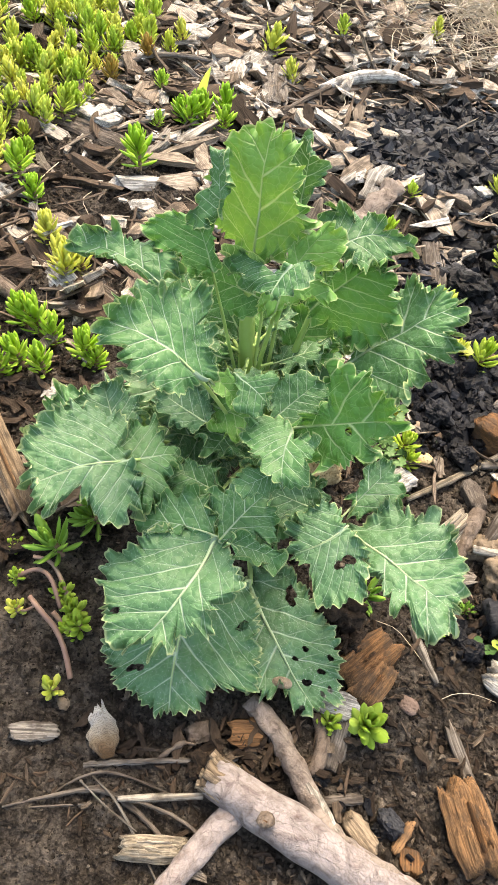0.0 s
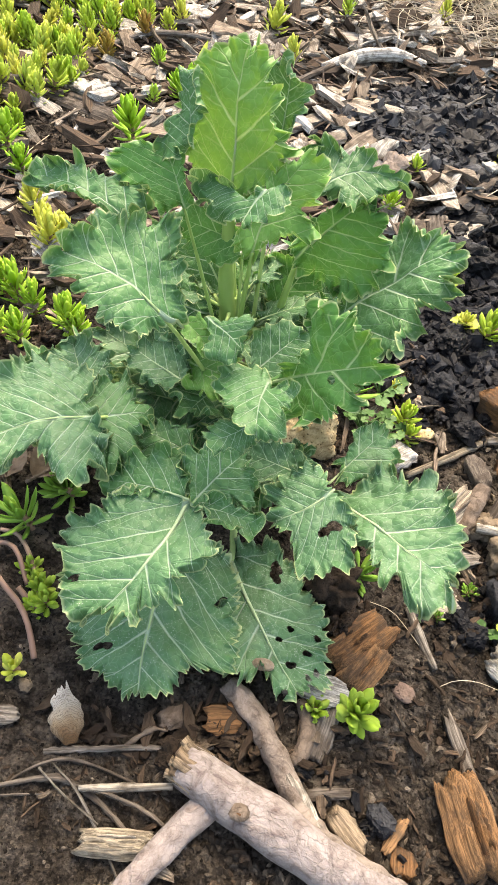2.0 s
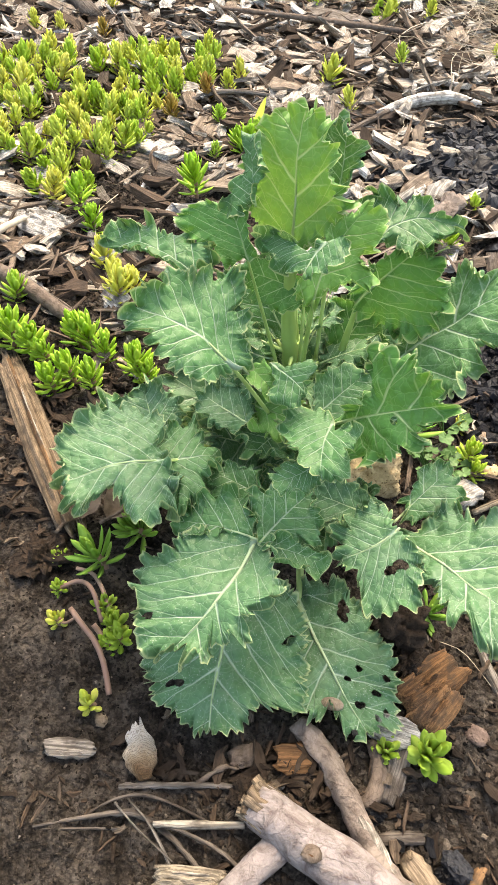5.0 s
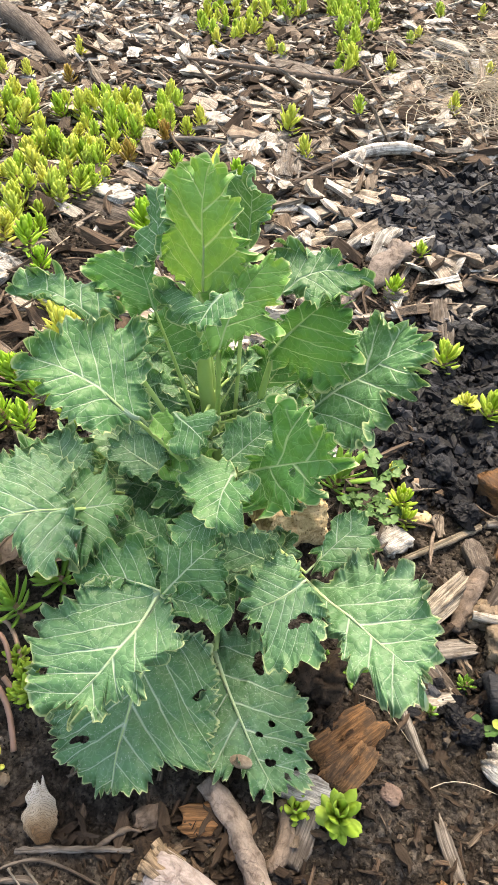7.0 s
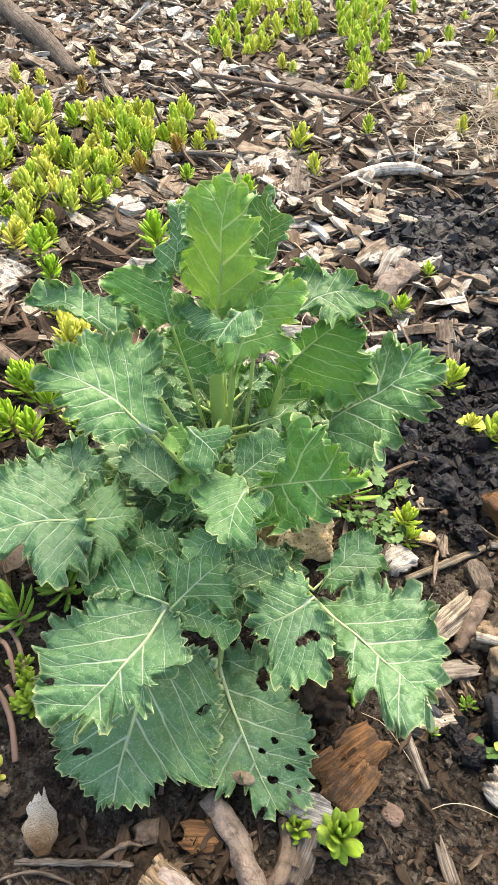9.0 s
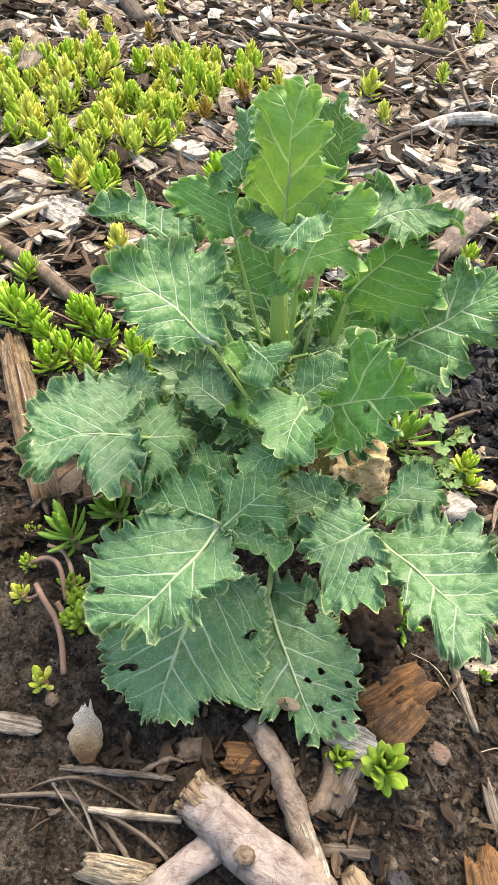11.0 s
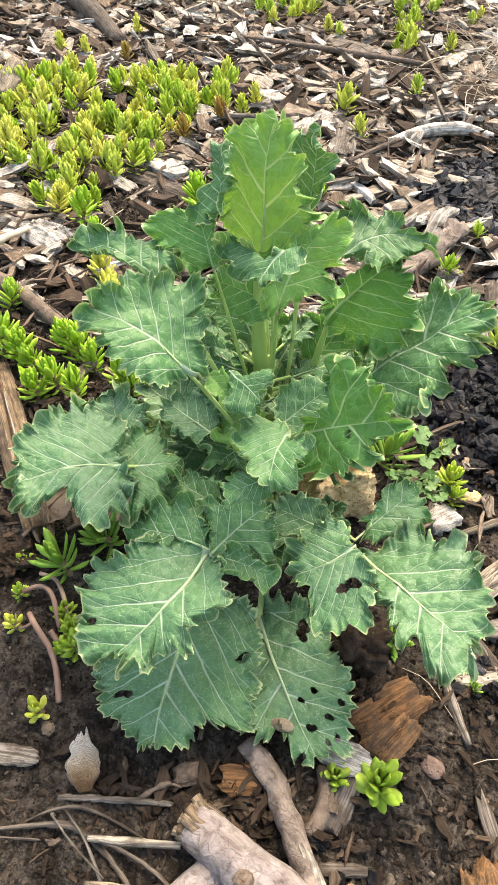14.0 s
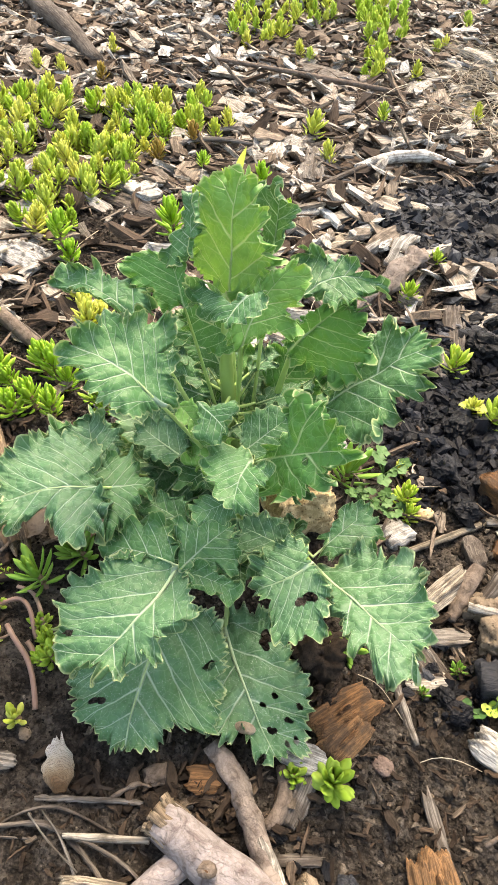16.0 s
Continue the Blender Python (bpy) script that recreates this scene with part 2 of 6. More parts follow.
    blister = m.math("SUBTRACT", 0.9, m.voronoi(warp.outputs[0], 135))
    h = m.math("ADD", m.math("ADD", m.math("MULTIPLY", m.noise(p, 75, 4), 0.5), m.math("MULTIPLY", m.noise(p, 260, 3), 0.25)), m.math("MULTIPLY", blister, 0.5))
    h = m.math("SUBTRACT", h, m.math("ADD", m.math("MULTIPLY", main, 0.5), m.math("MULTIPLY", net, 0.05)))
    m.done(col, m.ramp(tone, [(0.3, (wax,) * 3), (0.7, (wax + 0.1,) * 3)]), h, 0.6, 0.004, 0.5)
    m.bsdf.inputs["Sheen Weight"].default_value, m.bsdf.inputs["Sheen Roughness"].default_value = 0.04, 0.4
    m.bsdf.inputs["Sheen Tint"].default_value = (0.8, 0.95, 1.0, 1)
    tl = m.node("BsdfTranslucent")
    m.link(m.tone(m.mix(0.35, col, tuple(min(1, v) for v in (light[0] * 2.2, light[1] * 1.7, light[2] * 0.5)))), tl.inputs[0])
    mx = m.node("MixShader")
    mx.inputs[0].default_value = through_light
    m.link(m.bsdf.outputs[0], mx.inputs[1])
    m.link(tl.outputs[0], mx.inputs[2])
    m.link(mx.outputs[0], m.out.inputs["Surface"])
    return m.m


def flesh_material(name, low, high, gloss=0.4, through_light=0.2, spread=0.5):
    """Juicy small leaves or stalks: tone by shoot and by a soft mottling."""
    m = Mat(name)
    rnd = m.node("ObjectInfo").outputs["Random"]
    n = m.noise(m.pos(), 70, 3)
    f = m.math("ADD", m.math("MULTIPLY", rnd, spread), m.math("MULTIPLY", n, 1 - spread))
    col = m.mix(m.step(f, 0.25, 0.75), low, high)
    m.done(col, gloss, n, 0.15, 0.002, 0.45)
    tl = m.node("BsdfTranslucent")
    m.link(m.tone(col), tl.inputs[0])
    mx = m.node("MixShader")
    mx.inputs[0].default_value = through_light
    m.link(m.bsdf.outputs[0], mx.inputs[1])
    m.link(tl.outputs[0], mx.inputs[2])
    m.link(mx.outputs[0], m.out.inputs["Surface"])
    return m.m


def stone_material(name, dark, light, pits=0.5, scale=90):
    m = Mat(name)
    loc = m.attr("loc").outputs["Vector"]
    n1, n2 = m.noise(loc, scale, 6, 0.65), m.noise(loc, 6 * scale, 4, 0.7)
    col = m.ramp(n1, [(0.3, dark), (0.6, light), (0.85, tuple(min(1, 1.15 * c) for c in light))])
    hole = m.step(m.voronoi(loc, 2.6 * scale), 0.3, 0.1)
    col = m.mix(m.math("MULTIPLY", hole, pits), col, tuple(0.45 * c for c in dark))
    h = m.math("SUBTRACT", m.math("ADD", n1, m.math("MULTIPLY", n2, 0.4)), m.math("MULTIPLY", hole, pits))
    return m.done(col, 0.9, h, 0.8, 0.004, 0.25)


def crumb_material():
    m = Mat("soil_crumbs")
    rnd, p = m.node("NewGeometry").outputs["Random Per Island"], m.pos()
    n = m.noise(p, 300, 4, 0.7)
    col = m.ramp(rnd, [(0.0, (0.018, 0.014, 0.011)), (0.5, (0.06, 0.048, 0.038)), (0.85, (0.11, 0.09, 0.07)), (0.97, (0.2, 0.165, 0.13)), (1.0, (0.34, 0.28, 0.22))])
    col = m.mix(m.step(n, 0.4, 0.65), m.mix(0.5, col, (0.01, 0.008, 0.006)), col)
    return m.done(col, 0.92, n, 0.9, 0.003, 0.1)


SOIL, CRUMB = soil_material(), crumb_material()
CHIP, CHIPS = wood_material("weathered_chip", False, CHIP_TONES), wood_material("weathered_chips", True, CHIP_TONES)
LITTER = wood_material("dark_litter", True, [(0.0, (0.025, 0.017, 0.012)), (0.5, (0.07, 0.047, 0.032)), (0.85, (0.16, 0.11, 0.075)), (1.0, (0.4, 0.32, 0.24))])
SHRED = wood_material("bark_shreds", True, [(0.0, (0.08, 0.055, 0.04)), (0.4, (0.2, 0.145, 0.105)), (0.75, (0.32, 0.245, 0.185)), (1.0, (0.5, 0.41, 0.32))])
BROWN = wood_material("brown_inner_wood", False, BROWN_TONES, 0.35)
PALE = wood_material("pale_split_wood", False, PALE_TONES, 0.45)
BLEACHED = wood_material("bleached_split_wood", False, BLEACHED_TONES, 0.3)
GREY = wood_material("grey_weathered_wood", False, GREY_TONES, 0.5)
BARK = bark_material("pinkish_grey_bark", (0.17, 0.125, 0.11), (0.43, 0.37, 0.345))
TAN = wood_material("tan_torn_wood", False, [(0.0, (0.3, 0.21, 0.13)), (1.0, (0.46, 0.35, 0.24))], 0.4)
MOTTLED = bark_material("mottled_brown_bark", (0.1, 0.07, 0.052), (0.38, 0.31, 0.26))
TWIG = bark_material("brown_twig_bark", (0.1, 0.07, 0.05), (0.26, 0.2, 0.155))
COAL, COALS = charcoal_material(False), charcoal_material(True)
KALE = leaf_material("kale_leaf", (0.036, 0.145, 0.036), (0.122, 0.303, 0.106), (0.66, 0.82, 0.58), 0.4, 0.28, 0.19)
# KALE in a brighter, yellower green: light from behind is put into the colour
KALE_GREEN_LIT = leaf_material("kale_green_lit_leaf", (0.042, 0.18, 0.032), (0.13, 0.355, 0.08), (0.6, 0.78, 0.4), 0.42, 0.1, 0.24)
KALE_OLD = leaf_material("kale_lower_leaf", (0.043, 0.148, 0.05), (0.135, 0.29, 0.124), (0.6, 0.76, 0.54), 0.4, 0.5, 0.1)
KALE_YOUNG = leaf_material("kale_young_leaf", (0.12, 0.33, 0.06), (0.22, 0.47, 0.11), (0.62, 0.78, 0.38), 0.4, 0.0, 0.26)
RIB = flesh_material("kale_rib", (0.48, 0.66, 0.3), (0.62, 0.78, 0.46), 0.4, 0.2)
STALK = flesh_material("kale_stalk", (0.46, 0.68, 0.2), (0.6, 0.8, 0.3), 0.38, 0.2)
SEDUM = flesh_material("sedum_leaf", (0.56, 0.82, 0.09), (0.84, 0.98, 0.19), 0.45, 0.42)
SEDUM_YELLOW = flesh_material("sedum_yellow_leaf", (0.78, 0.9, 0.14), (1.0, 1.0, 0.23), 0.45, 0.42)
SEDUM_ORANGE = flesh_material("sedum_orange_leaf", (0.5, 0.36, 0.07), (0.52, 0.24, 0.07), 0.4, 0.25)
SEDUM_DARK = flesh_material("sedum_green_leaf", (0.22, 0.46, 0.06), (0.36, 0.62, 0.1), 0.45, 0.25)
RUNNER = flesh_material("pink_runner", (0.32, 0.19, 0.14), (0.5, 0.34, 0.25), 0.5, 0.1)
SEDUM_NEAR = flesh_material("sedum_rosette_leaf", (0.4, 0.72, 0.05), (0.58, 0.86, 0.11), 0.42, 0.25)
ROSETTE = flesh_material("bright_rosette_leaf", (0.4, 0.62, 0.06), (0.56, 0.76, 0.12), 0.52, 0.25)
SEDUM_STEM = flesh_material("sedum_stem", (0.32, 0.2, 0.12), (0.42, 0.27, 0.18), 0.5, 0.1)
WEED = flesh_material("weed_leaf", (0.07, 0.17, 0.04), (0.14, 0.27, 0.08), 0.5, 0.2)
STRAW = flesh_material("dry_grass", (0.6, 0.49, 0.35), (0.9, 0.78, 0.6), 0.7, 0.1, 0.2)
DRYLEAF = stone_material("dry_brown_leaf", (0.13, 0.09, 0.06), (0.26, 0.19, 0.13), 0.15, 60)
ROCK = stone_material("tan_sandstone", (0.42, 0.27, 0.12), (0.9, 0.68, 0.38), 0.8, 110)
RUBBLE = stone_material("tan_rubble", (0.11, 0.08, 0.055), (0.3, 0.23, 0.16), 0.5)
PEBBLE = stone_material("pebble", (0.14, 0.095, 0.075), (0.27, 0.19, 0.15), 0.3)
SHELL = stone_material("beige_shell", (0.3, 0.22, 0.15), (0.5, 0.38, 0.27), 0.1, 160)
CLOD = stone_material("dry_clod", (0.012, 0.009, 0.007), (0.062, 0.042, 0.028), 0.7, 160)


# ---- mesh helpers ----
def height(x, y):
    """The ground's height in metres at x, y metres."""
    v = Vector((x, y, 0))
    far = max(0.0, min(1.0, (y - 0.35) / 0.6))
    h = 0.012 * noise.noise(v * 5.0) + 0.007 * noise.noise(v * 14.0 + Vector((3, 1, 0)))
    h += 0.008 * abs(noise.noise(v * 32.0)) + 0.0045 * noise.noise(v * 75.0) + 0.003 * noise.noise(v * 150.0)
    return h + 0.004 * far * noise.noise(v * 24.0 + Vector((9, 4, 2)))


def make_mesh(name, verts, faces, mat, smooth=True, attrs=None):
    me = bpy.data.meshes.new(name)
    me.from_pydata([tuple(v) for v in verts], [], faces)
    me.materials.append(mat)
    for key, data in (attrs or {}).items():
        a = me.attributes.new(key, "FLOAT_VECTOR", "POINT")
        a.data.foreach_set("vector", np.asarray(data, dtype=np.float32).ravel())
    if smooth:
        me.polygons.foreach_set("use_smooth", [True] * len(me.polygons))
    me.update()
    return me


def part(name, me, parent, label=""):
    ob = new(name, me)
    ob.parent = parent
    return tagged(ob, label)


def thing(name, label, category, group="", at=None, me=None):
    ob = new(name, me)
    if at is not None:
        ob.matrix_world = at
    return tagged(ob, label, category, group)


def on_ground(x, y, lift=0.0):
    """A place on the soil from plan units."""
    return Vector((K * x, K * y, height(K * x, K * y) + lift))


def spline(pts, a):
    """A smooth curve through pts at a from 0 to 1, straight on beyond its ends."""
    n = len(pts) - 1
    if a < 0:
        return pts[0] + (pts[1] - pts[0]) * a * n
    if a > 1:
        return pts[n] + (pts[n] - pts[n - 1]) * (a - 1) * n
    i = min(int(a * n), n - 1)
    t = a * n - i
    p1, p2 = pts[i], pts[i + 1]
    p0 = pts[i - 1] if i > 0 else p1 * 2 - p2
    p3 = pts[i + 2] if i + 2 <= n else p2 * 2 - p1
    return 0.5 * (2 * p1 + (p2 - p0) * t + (2 * p0 - 5 * p1 + 4 * p2 - p3) * t * t + (3 * p1 - p0 - 3 * p2 + p3) * t ** 3)


def tube(pts, radii, sides=8, steps=12, rough=0.0, seed=0, flat=1.0):
    """Verts, faces and local coordinates of a tapering, uneven tube along pts, with closed ends."""
    verts, faces, loc = [], [], []
    n = len(radii) - 1
    run, last = 0.0, None
    up = Vector((0, 0, 1))
    for k in range(steps + 1):
        a = k / steps
        c = spline(pts, a)
        d = (spline(pts, a + 0.01) - spline(pts, a - 0.01)).normalized()
        if last is not None:
            run += (c - last).length
        last = c
        e1 = d.cross(up)
        if e1.length < 0.05:
            e1 = d.cross(Vector((1, 0, 0)))
        e1.normalize()
        e2 = e1.cross(d).normalized()
        i = min(int(a * n), n - 1)
        r = radii[i] + (radii[i + 1] - radii[i]) * (a * n - i)
        for j in range(sides):
            w = 2 * math.pi * j / sides
            q = 1 + rough * noise.noise(Vector((math.cos(w) * 1.7 + seed, math.sin(w) * 1.7, run / max(r, 1e-4) * 0.6)))
            verts.append(c + (e1 * math.cos(w) + e2 * math.sin(w) * flat) * r * q)
            loc.append((run, r * math.cos(w), r * math.sin(w)))
    for k in range(steps):
        for j in range(sides):
            b, j2 = k * sides, (j + 1) % sides
            faces.append((b + j, b + j2, b + sides + j2, b + sides + j))
    faces.append(tuple(range(sides - 1, -1, -1)))
    faces.append(tuple(range(steps * sides, steps * sides + sides)))
    return verts, faces, loc


def tube_mesh(name, pts, radii, mat, **kw):
    v, f, l = tube(pts, radii, **kw)
    return make_mesh(name, v, f, mat, True, {"loc": l})


def chip_data(seed, length, width, thick, rings=4, ends=0.3):
    """A split chip: uneven slab along x with splintered ends."""
    r = random.Random(seed)
    verts, faces, loc = [], [], []
    bend = r.uniform(-0.25, 0.25)
    for k in range(rings + 1):
        a = k / rings * 2 - 1
        taper = (1 - ends * r.uniform(0.4, 1.3) * abs(a) ** 2.2) * r.uniform(0.72, 1.1)
        skew = r.uniform(-0.25, 0.25) * width
        for cy, cz in ((-1, -1), (1, -1), (1, 1), (-1, 1)):
            x = a * length / 2 * (1 + (r.uniform(-0.38, 0.12) if k in (0, rings) else r.uniform(-0.04, 0.04)))
            y = cy * width / 2 * taper * r.uniform(0.75, 1.12) + skew
            z = cz * thick / 2 * r.uniform(0.6, 1.2) * (0.6 + 0.4 * taper) + bend * length * 0.3 * a * a
            verts.append((x, y, z))
            loc.append((x, y, z))
    for k in range(rings):
        for j in range(4):
            b, j2 = 4 * k, (j + 1) % 4
            faces.append((b + j, b + j2, b + 4 + j2, b + 4 + j))
    faces.append((3, 2, 1, 0))
    e = 4 * rings
    faces.append((e, e + 1, e + 2, e + 3))
    return np.array(verts), faces, np.array(loc)


def lump_data(seed, size, squash=(1, 0.8, 0.6), jag=0.25, level=1):
    """A broken lump: a jittered, squashed icosphere."""
    bm = bmesh.new()
    bmesh.ops.create_icosphere(bm, subdivisions=level, radius=1.0)
    r = random.Random(seed)
    o = Vector((r.uniform(-9, 9), r.uniform(-9, 9), r.uniform(-9, 9)))
    for v in bm.verts:
        s = 1 + jag * (noise.noise(v.co * 1.3 + o) * 1.3 + 0.7 * noise.noise(v.co * 3.4 + o) + 0.4 * noise.noise(v.co * 8.0 + o) + (0.3 * noise.noise(v.co * 17.0 + o) if level > 3 else 0) + (r.uniform(-0.35, 0.35) if level < 3 else 0))
        v.co = Vector((v.co.x * squash[0], v.co.y * squash[1], v.co.z * squash[2])) * s * size
    bm.verts.index_update()
    verts = np.array([tuple(v.co) for v in bm.verts])
    faces = [tuple(v.index for v in f.verts) for f in bm.faces]
    bm.free()
    return verts, faces, verts.copy()


def data_mesh(name, data, mat, smooth=False):
    v, f, l = data
    return make_mesh(name, v, f, mat, smooth, {"loc": l})


def joined(name, variants, places, mat, smooth=False):
    """One mesh of many pieces: places are (variant, matrix)."""
    vs, fs, ls, base = [], [], [], 0
    for i, m in places:
        v, f, l = variants[i]
        a = np.array(m)
        vs.append(v @ a[:3, :3].T + a[:3, 3])
        fs.extend([tuple(q + base for q in face) for face in f])
        ls.append(l + np.array(m.translation) * 3.0)
        base += len(v)
    return make_mesh(name, np.concatenate(vs), fs, mat, smooth, {"loc": np.concatenate(ls)})


# ---- ground ----
def axis_lines(lo, hi, step, end):
    """Grid lines: even inside lo..hi, then wider and wider out to -end and end."""
    lines = list(np.arange(lo, hi, step))
    s, x = step, lines[-1]
    while x < end:
        s *= 1.35
        x += s
        lines.append(x)
    s, x = step, lines[0]
    while x > -end:
        s *= 1.35
        x -= s
        lines.insert(0, x)
    return lines


def blob(x, y, cx, cy, rx, ry):
    return max(0.0, 1 - ((x - cx) / rx) ** 2 - ((y - cy) / ry) ** 2)


def coal_share(x, y):
    """How much of the cover is charcoal at a plan point."""
    q = min(1, 2.2 * blob(x, y, 0.42, 1.68, 0.35, 0.3)) + min(1, 2.0 * blob(x, y, 0.42, 1.05, 0.22, 0.34)) + 1.1 * blob(x, y, 0.3, 0.86, 0.13, 0.2) + 0.7 * blob(x, y, 0.34, 0.42, 0.1, 0.08) + 0.12 * blob(x, y, 0.19, 0.17, 0.12, 0.06) + 0.6 * blob(x, y, 0.09, 1.54, 0.13, 0.08)
    q *= 0.75 + 0.6 * noise.noise(Vector((x * 9, y * 9, 3)))
    return max(0, min(1, q))


def build_ground():
    xs, ys = axis_lines(-0.75, 0.5, 0.0042, 120.0), axis_lines(-0.05, 1.5, 0.005, 120.0)
    verts = [(x, y, height(x, y)) for y in ys for x in xs]
    w = len(xs)
    dust = [(coal_share(v[0] / K, v[1] / K),) * 3 if 0 < v[0] < 1 and 0 < v[1] < 2 else (0, 0, 0) for v in verts]
    faces = [(j * w + i, j * w + i + 1, (j + 1) * w + i + 1, (j + 1) * w + i) for j in range(len(ys) - 1) for i in range(w - 1)]
    tagged(new("ground", make_mesh("ground", verts, faces, SOIL, True, {"dust": dust})), "dark damp garden soil with crumbs and clods", "soil", "", "structure")


build_ground()


# ---- the kale ----
VEINS = 4.7


def ring_value(values, w):
    """A smooth closed curve through values spread evenly round the circle."""
    n = len(values)
    q = (w / (2 * math.pi)) % 1.0 * n
    i = int(q) % n
    t = q - int(q)
    p0, p1, p2, p3 = values[i - 1], values[i], values[(i + 1) % n], values[(i + 2) % n]
    return 0.5 * (2 * p1 + (p2 - p0) * t + (2 * p0 - 5 * p1 + 4 * p2 - p3) * t * t + (3 * p1 - p0 - 3 * p2 + p3) * t ** 3)


def leaf_blade(name, base, tip, up, rim, mat, parent, seed, mid=0.5, bend=0.0, sag=0.1, cup=0.1, ruffle=1.0, cols=18, holes=(), label="", step=0.0008):
    """A lobed, toothed and frilled blade. base, tip: the midrib's ends; up: the way its upper face looks; rim: the outline's distances from
    the midrib's point mid at even angles, in leaf lengths; holes: eaten holes as (along, across, radius), the first two in leaf lengths."""
    base, tip, up = K * Vector(base), K * Vector(tip), Vector(up)
    length = (tip - base).length
    ax = (tip - base) / length
    az = (up - ax * up.dot(ax)).normalized()
    ay = az.cross(ax)
    r = random.Random(seed)
    off = r.uniform(0, 50)

    def rib(u):
        return 4 * bend * u * (1 - u) if 0 < u < 1 else 0.0

    cu, cv = mid, rib(mid)
    angles = np.linspace(0, 2 * math.pi, 481)
    ring = np.array([(cu + ring_value(rim, w) * math.cos(w), cv + ring_value(rim, w) * math.sin(w)) for w in angles]) * length
    arc = np.concatenate([[0], np.cumsum(np.hypot(*np.diff(ring, axis=0).T))])
    rows = int(max(80, min(620, arc[-1] / step)))
    size = sum(rim) / len(rim) * length
    soft = min(1.0, size / 0.034)
    teeth, lobes = max(9, round(arc[-1] / 0.0048)), max(5, round(arc[-1] / 0.0165))
    half = max(0.12, 0.5 * (ring_value(rim, math.pi / 2) + ring_value(rim, -math.pi / 2)))
    flat, rise, leaf = [], [], []
    for k in range(rows):
        s = arc[-1] * k / rows
        w = float(np.interp(s, arc, angles))
        rad = ring_value(rim, w)
        p = Vector((cu + rad * math.cos(w), cv + rad * math.sin(w), 0)) * length
        o = Vector((0, 0, off))
        q = s / arc[-1] * teeth
        i = int(q)
        sharp = 0.25 + 1.0 * abs(noise.cell(Vector((i % teeth + 0.5, off, 7.5))))
        tooth = sharp * (1 - abs(2 * (q - i) - 1) ** 0.8 - 0.4)
        q = s / arc[-1] * lobes + 0.55 * noise.noise(p / 0.024 + o * 0.7)
        i = math.floor(q)
        scallop = (0.35 + abs(noise.cell(Vector((i % lobes + 0.5, off, 2.5))))) * (abs(math.sin(math.pi * q)) ** 0.55 - 1)
        rad = (1.05 if length < 0.064 else 0.97) * rad + soft * (0.0044 * tooth + 0.0042 * scallop + 0.0024 + 0.0022 * noise.noise(p / 0.0066 + o) + 0.002 * noise.noise(p / 0.0033 + o)) / length
        wave0, wave1 = noise.noise(p / 0.05 + o * 1.3), max(-0.9, min(0.9, 1.9 * noise.noise(p / 0.0165 + o * 1.7)))
        wave2, wave3 = max(-0.8, min(0.8, 1.9 * noise.noise(p / 0.0082 + o * 2.1))), noise.noise(p / 0.005 + o * 2.5)
        calm = max(0.25, min(1.3, 0.85 + 1.5 * noise.noise(p / 0.06 + o * 3.1)))
        curl = max(-1.0, min(1.0, 2.4 * noise.noise(p / 0.0078 + o * 2.9) + 0.15)) + 0.5 * noise.noise(p / 0.005 + o * 3.7)
        curl *= 2.8 * min(1.2, 0.2 + 0.8 * ruffle) * min(1.1, calm + 0.15)
        band = min(0.28, 0.0105 / max(0.01, rad * length))
        slide = 0.006 * ruffle * noise.noise(p / 0.0105 + o * 4.1) / max(0.01, rad * length)
        for j in range(cols + 1):
            f = max(0.02, 1 - (1 - j / cols) ** 1.65)
            edge = max(0.0, (f - 1 + band) / band)
            ff = 1 - band + 1.3 * band * math.sin(curl * edge) / curl if edge and abs(curl) > 0.01 else f
            turn = w + slide * f ** 6
            u, v = cu + rad * ff * math.cos(turn), cv + rad * ff * math.sin(turn)
            across = v - rib(u)
            flat.append([u, v])
            z = soft * ruffle * calm * (0.007 * f ** 2.5 * wave0 + 0.007 * f ** 5 * wave1 + 0.006 * f ** 6 * wave2 + 0.004 * f ** 9 * wave3)
            z += 1.3 * band * rad * length * (1 - math.cos(curl * edge)) / curl if abs(curl) > 0.01 else 0.0
            at = Vector((u * length, v * length, off))
            z += 0.0045 * soft * noise.noise(at / 0.034) + 0.0016 * soft * noise.noise(at / 0.0125) + 0.0007 * noise.noise(at / 0.006)
            z += length * (cup * (min(abs(across), 0.3) - 0.15) - sag * ((u - 0.5) ** 2 - 0.08))
            run = VEINS * (u - 0.88 * abs(across) - 0.1 * across * across) + (0.38 if across < 0 else 0.0) + 0.16 * math.sin(5.0 * u + off)
            z += 0.0018 * soft * min(1.0, length / 0.1) ** 2 * (abs(math.sin(math.pi * (run + 0.5))) - 0.5) * min(1, 9 * abs(across)) * min(1, 3 * (1.05 - f))
            rise.append(z)
            leaf.append((run, f, min(1.5, abs(across) / half)))
    gone = set()
    for hu, hv, hr in holes:
        tilt, ph = r.uniform(0, 3.14), r.uniform(0, 6.28)
        for q, (u, v) in enumerate(flat):
            da, db = (u - hu) * length, (v - hv) * length
            dist = math.hypot(da, db)
            if dist < K * hr * 2:
                t = math.atan2(db, da)
                hole = K * hr * (1 + 0.22 * math.cos(2 * (t - tilt)) + 0.1 * math.sin(3 * t + ph))
                if dist < hole * 0.85:
                    gone.add(q)
                elif dist < hole * 1.3:
                    flat[q] = [hu + da / dist * hole / length, hv + db / dist * hole / length]
    verts, loc = [], []
    for (u, v), z in zip(flat, rise):
        verts.append(base + (ax * u + ay * v) * length + az * z)
        loc.append((u * length, (v - rib(u)) * length, off * 0.01))
    faces = []
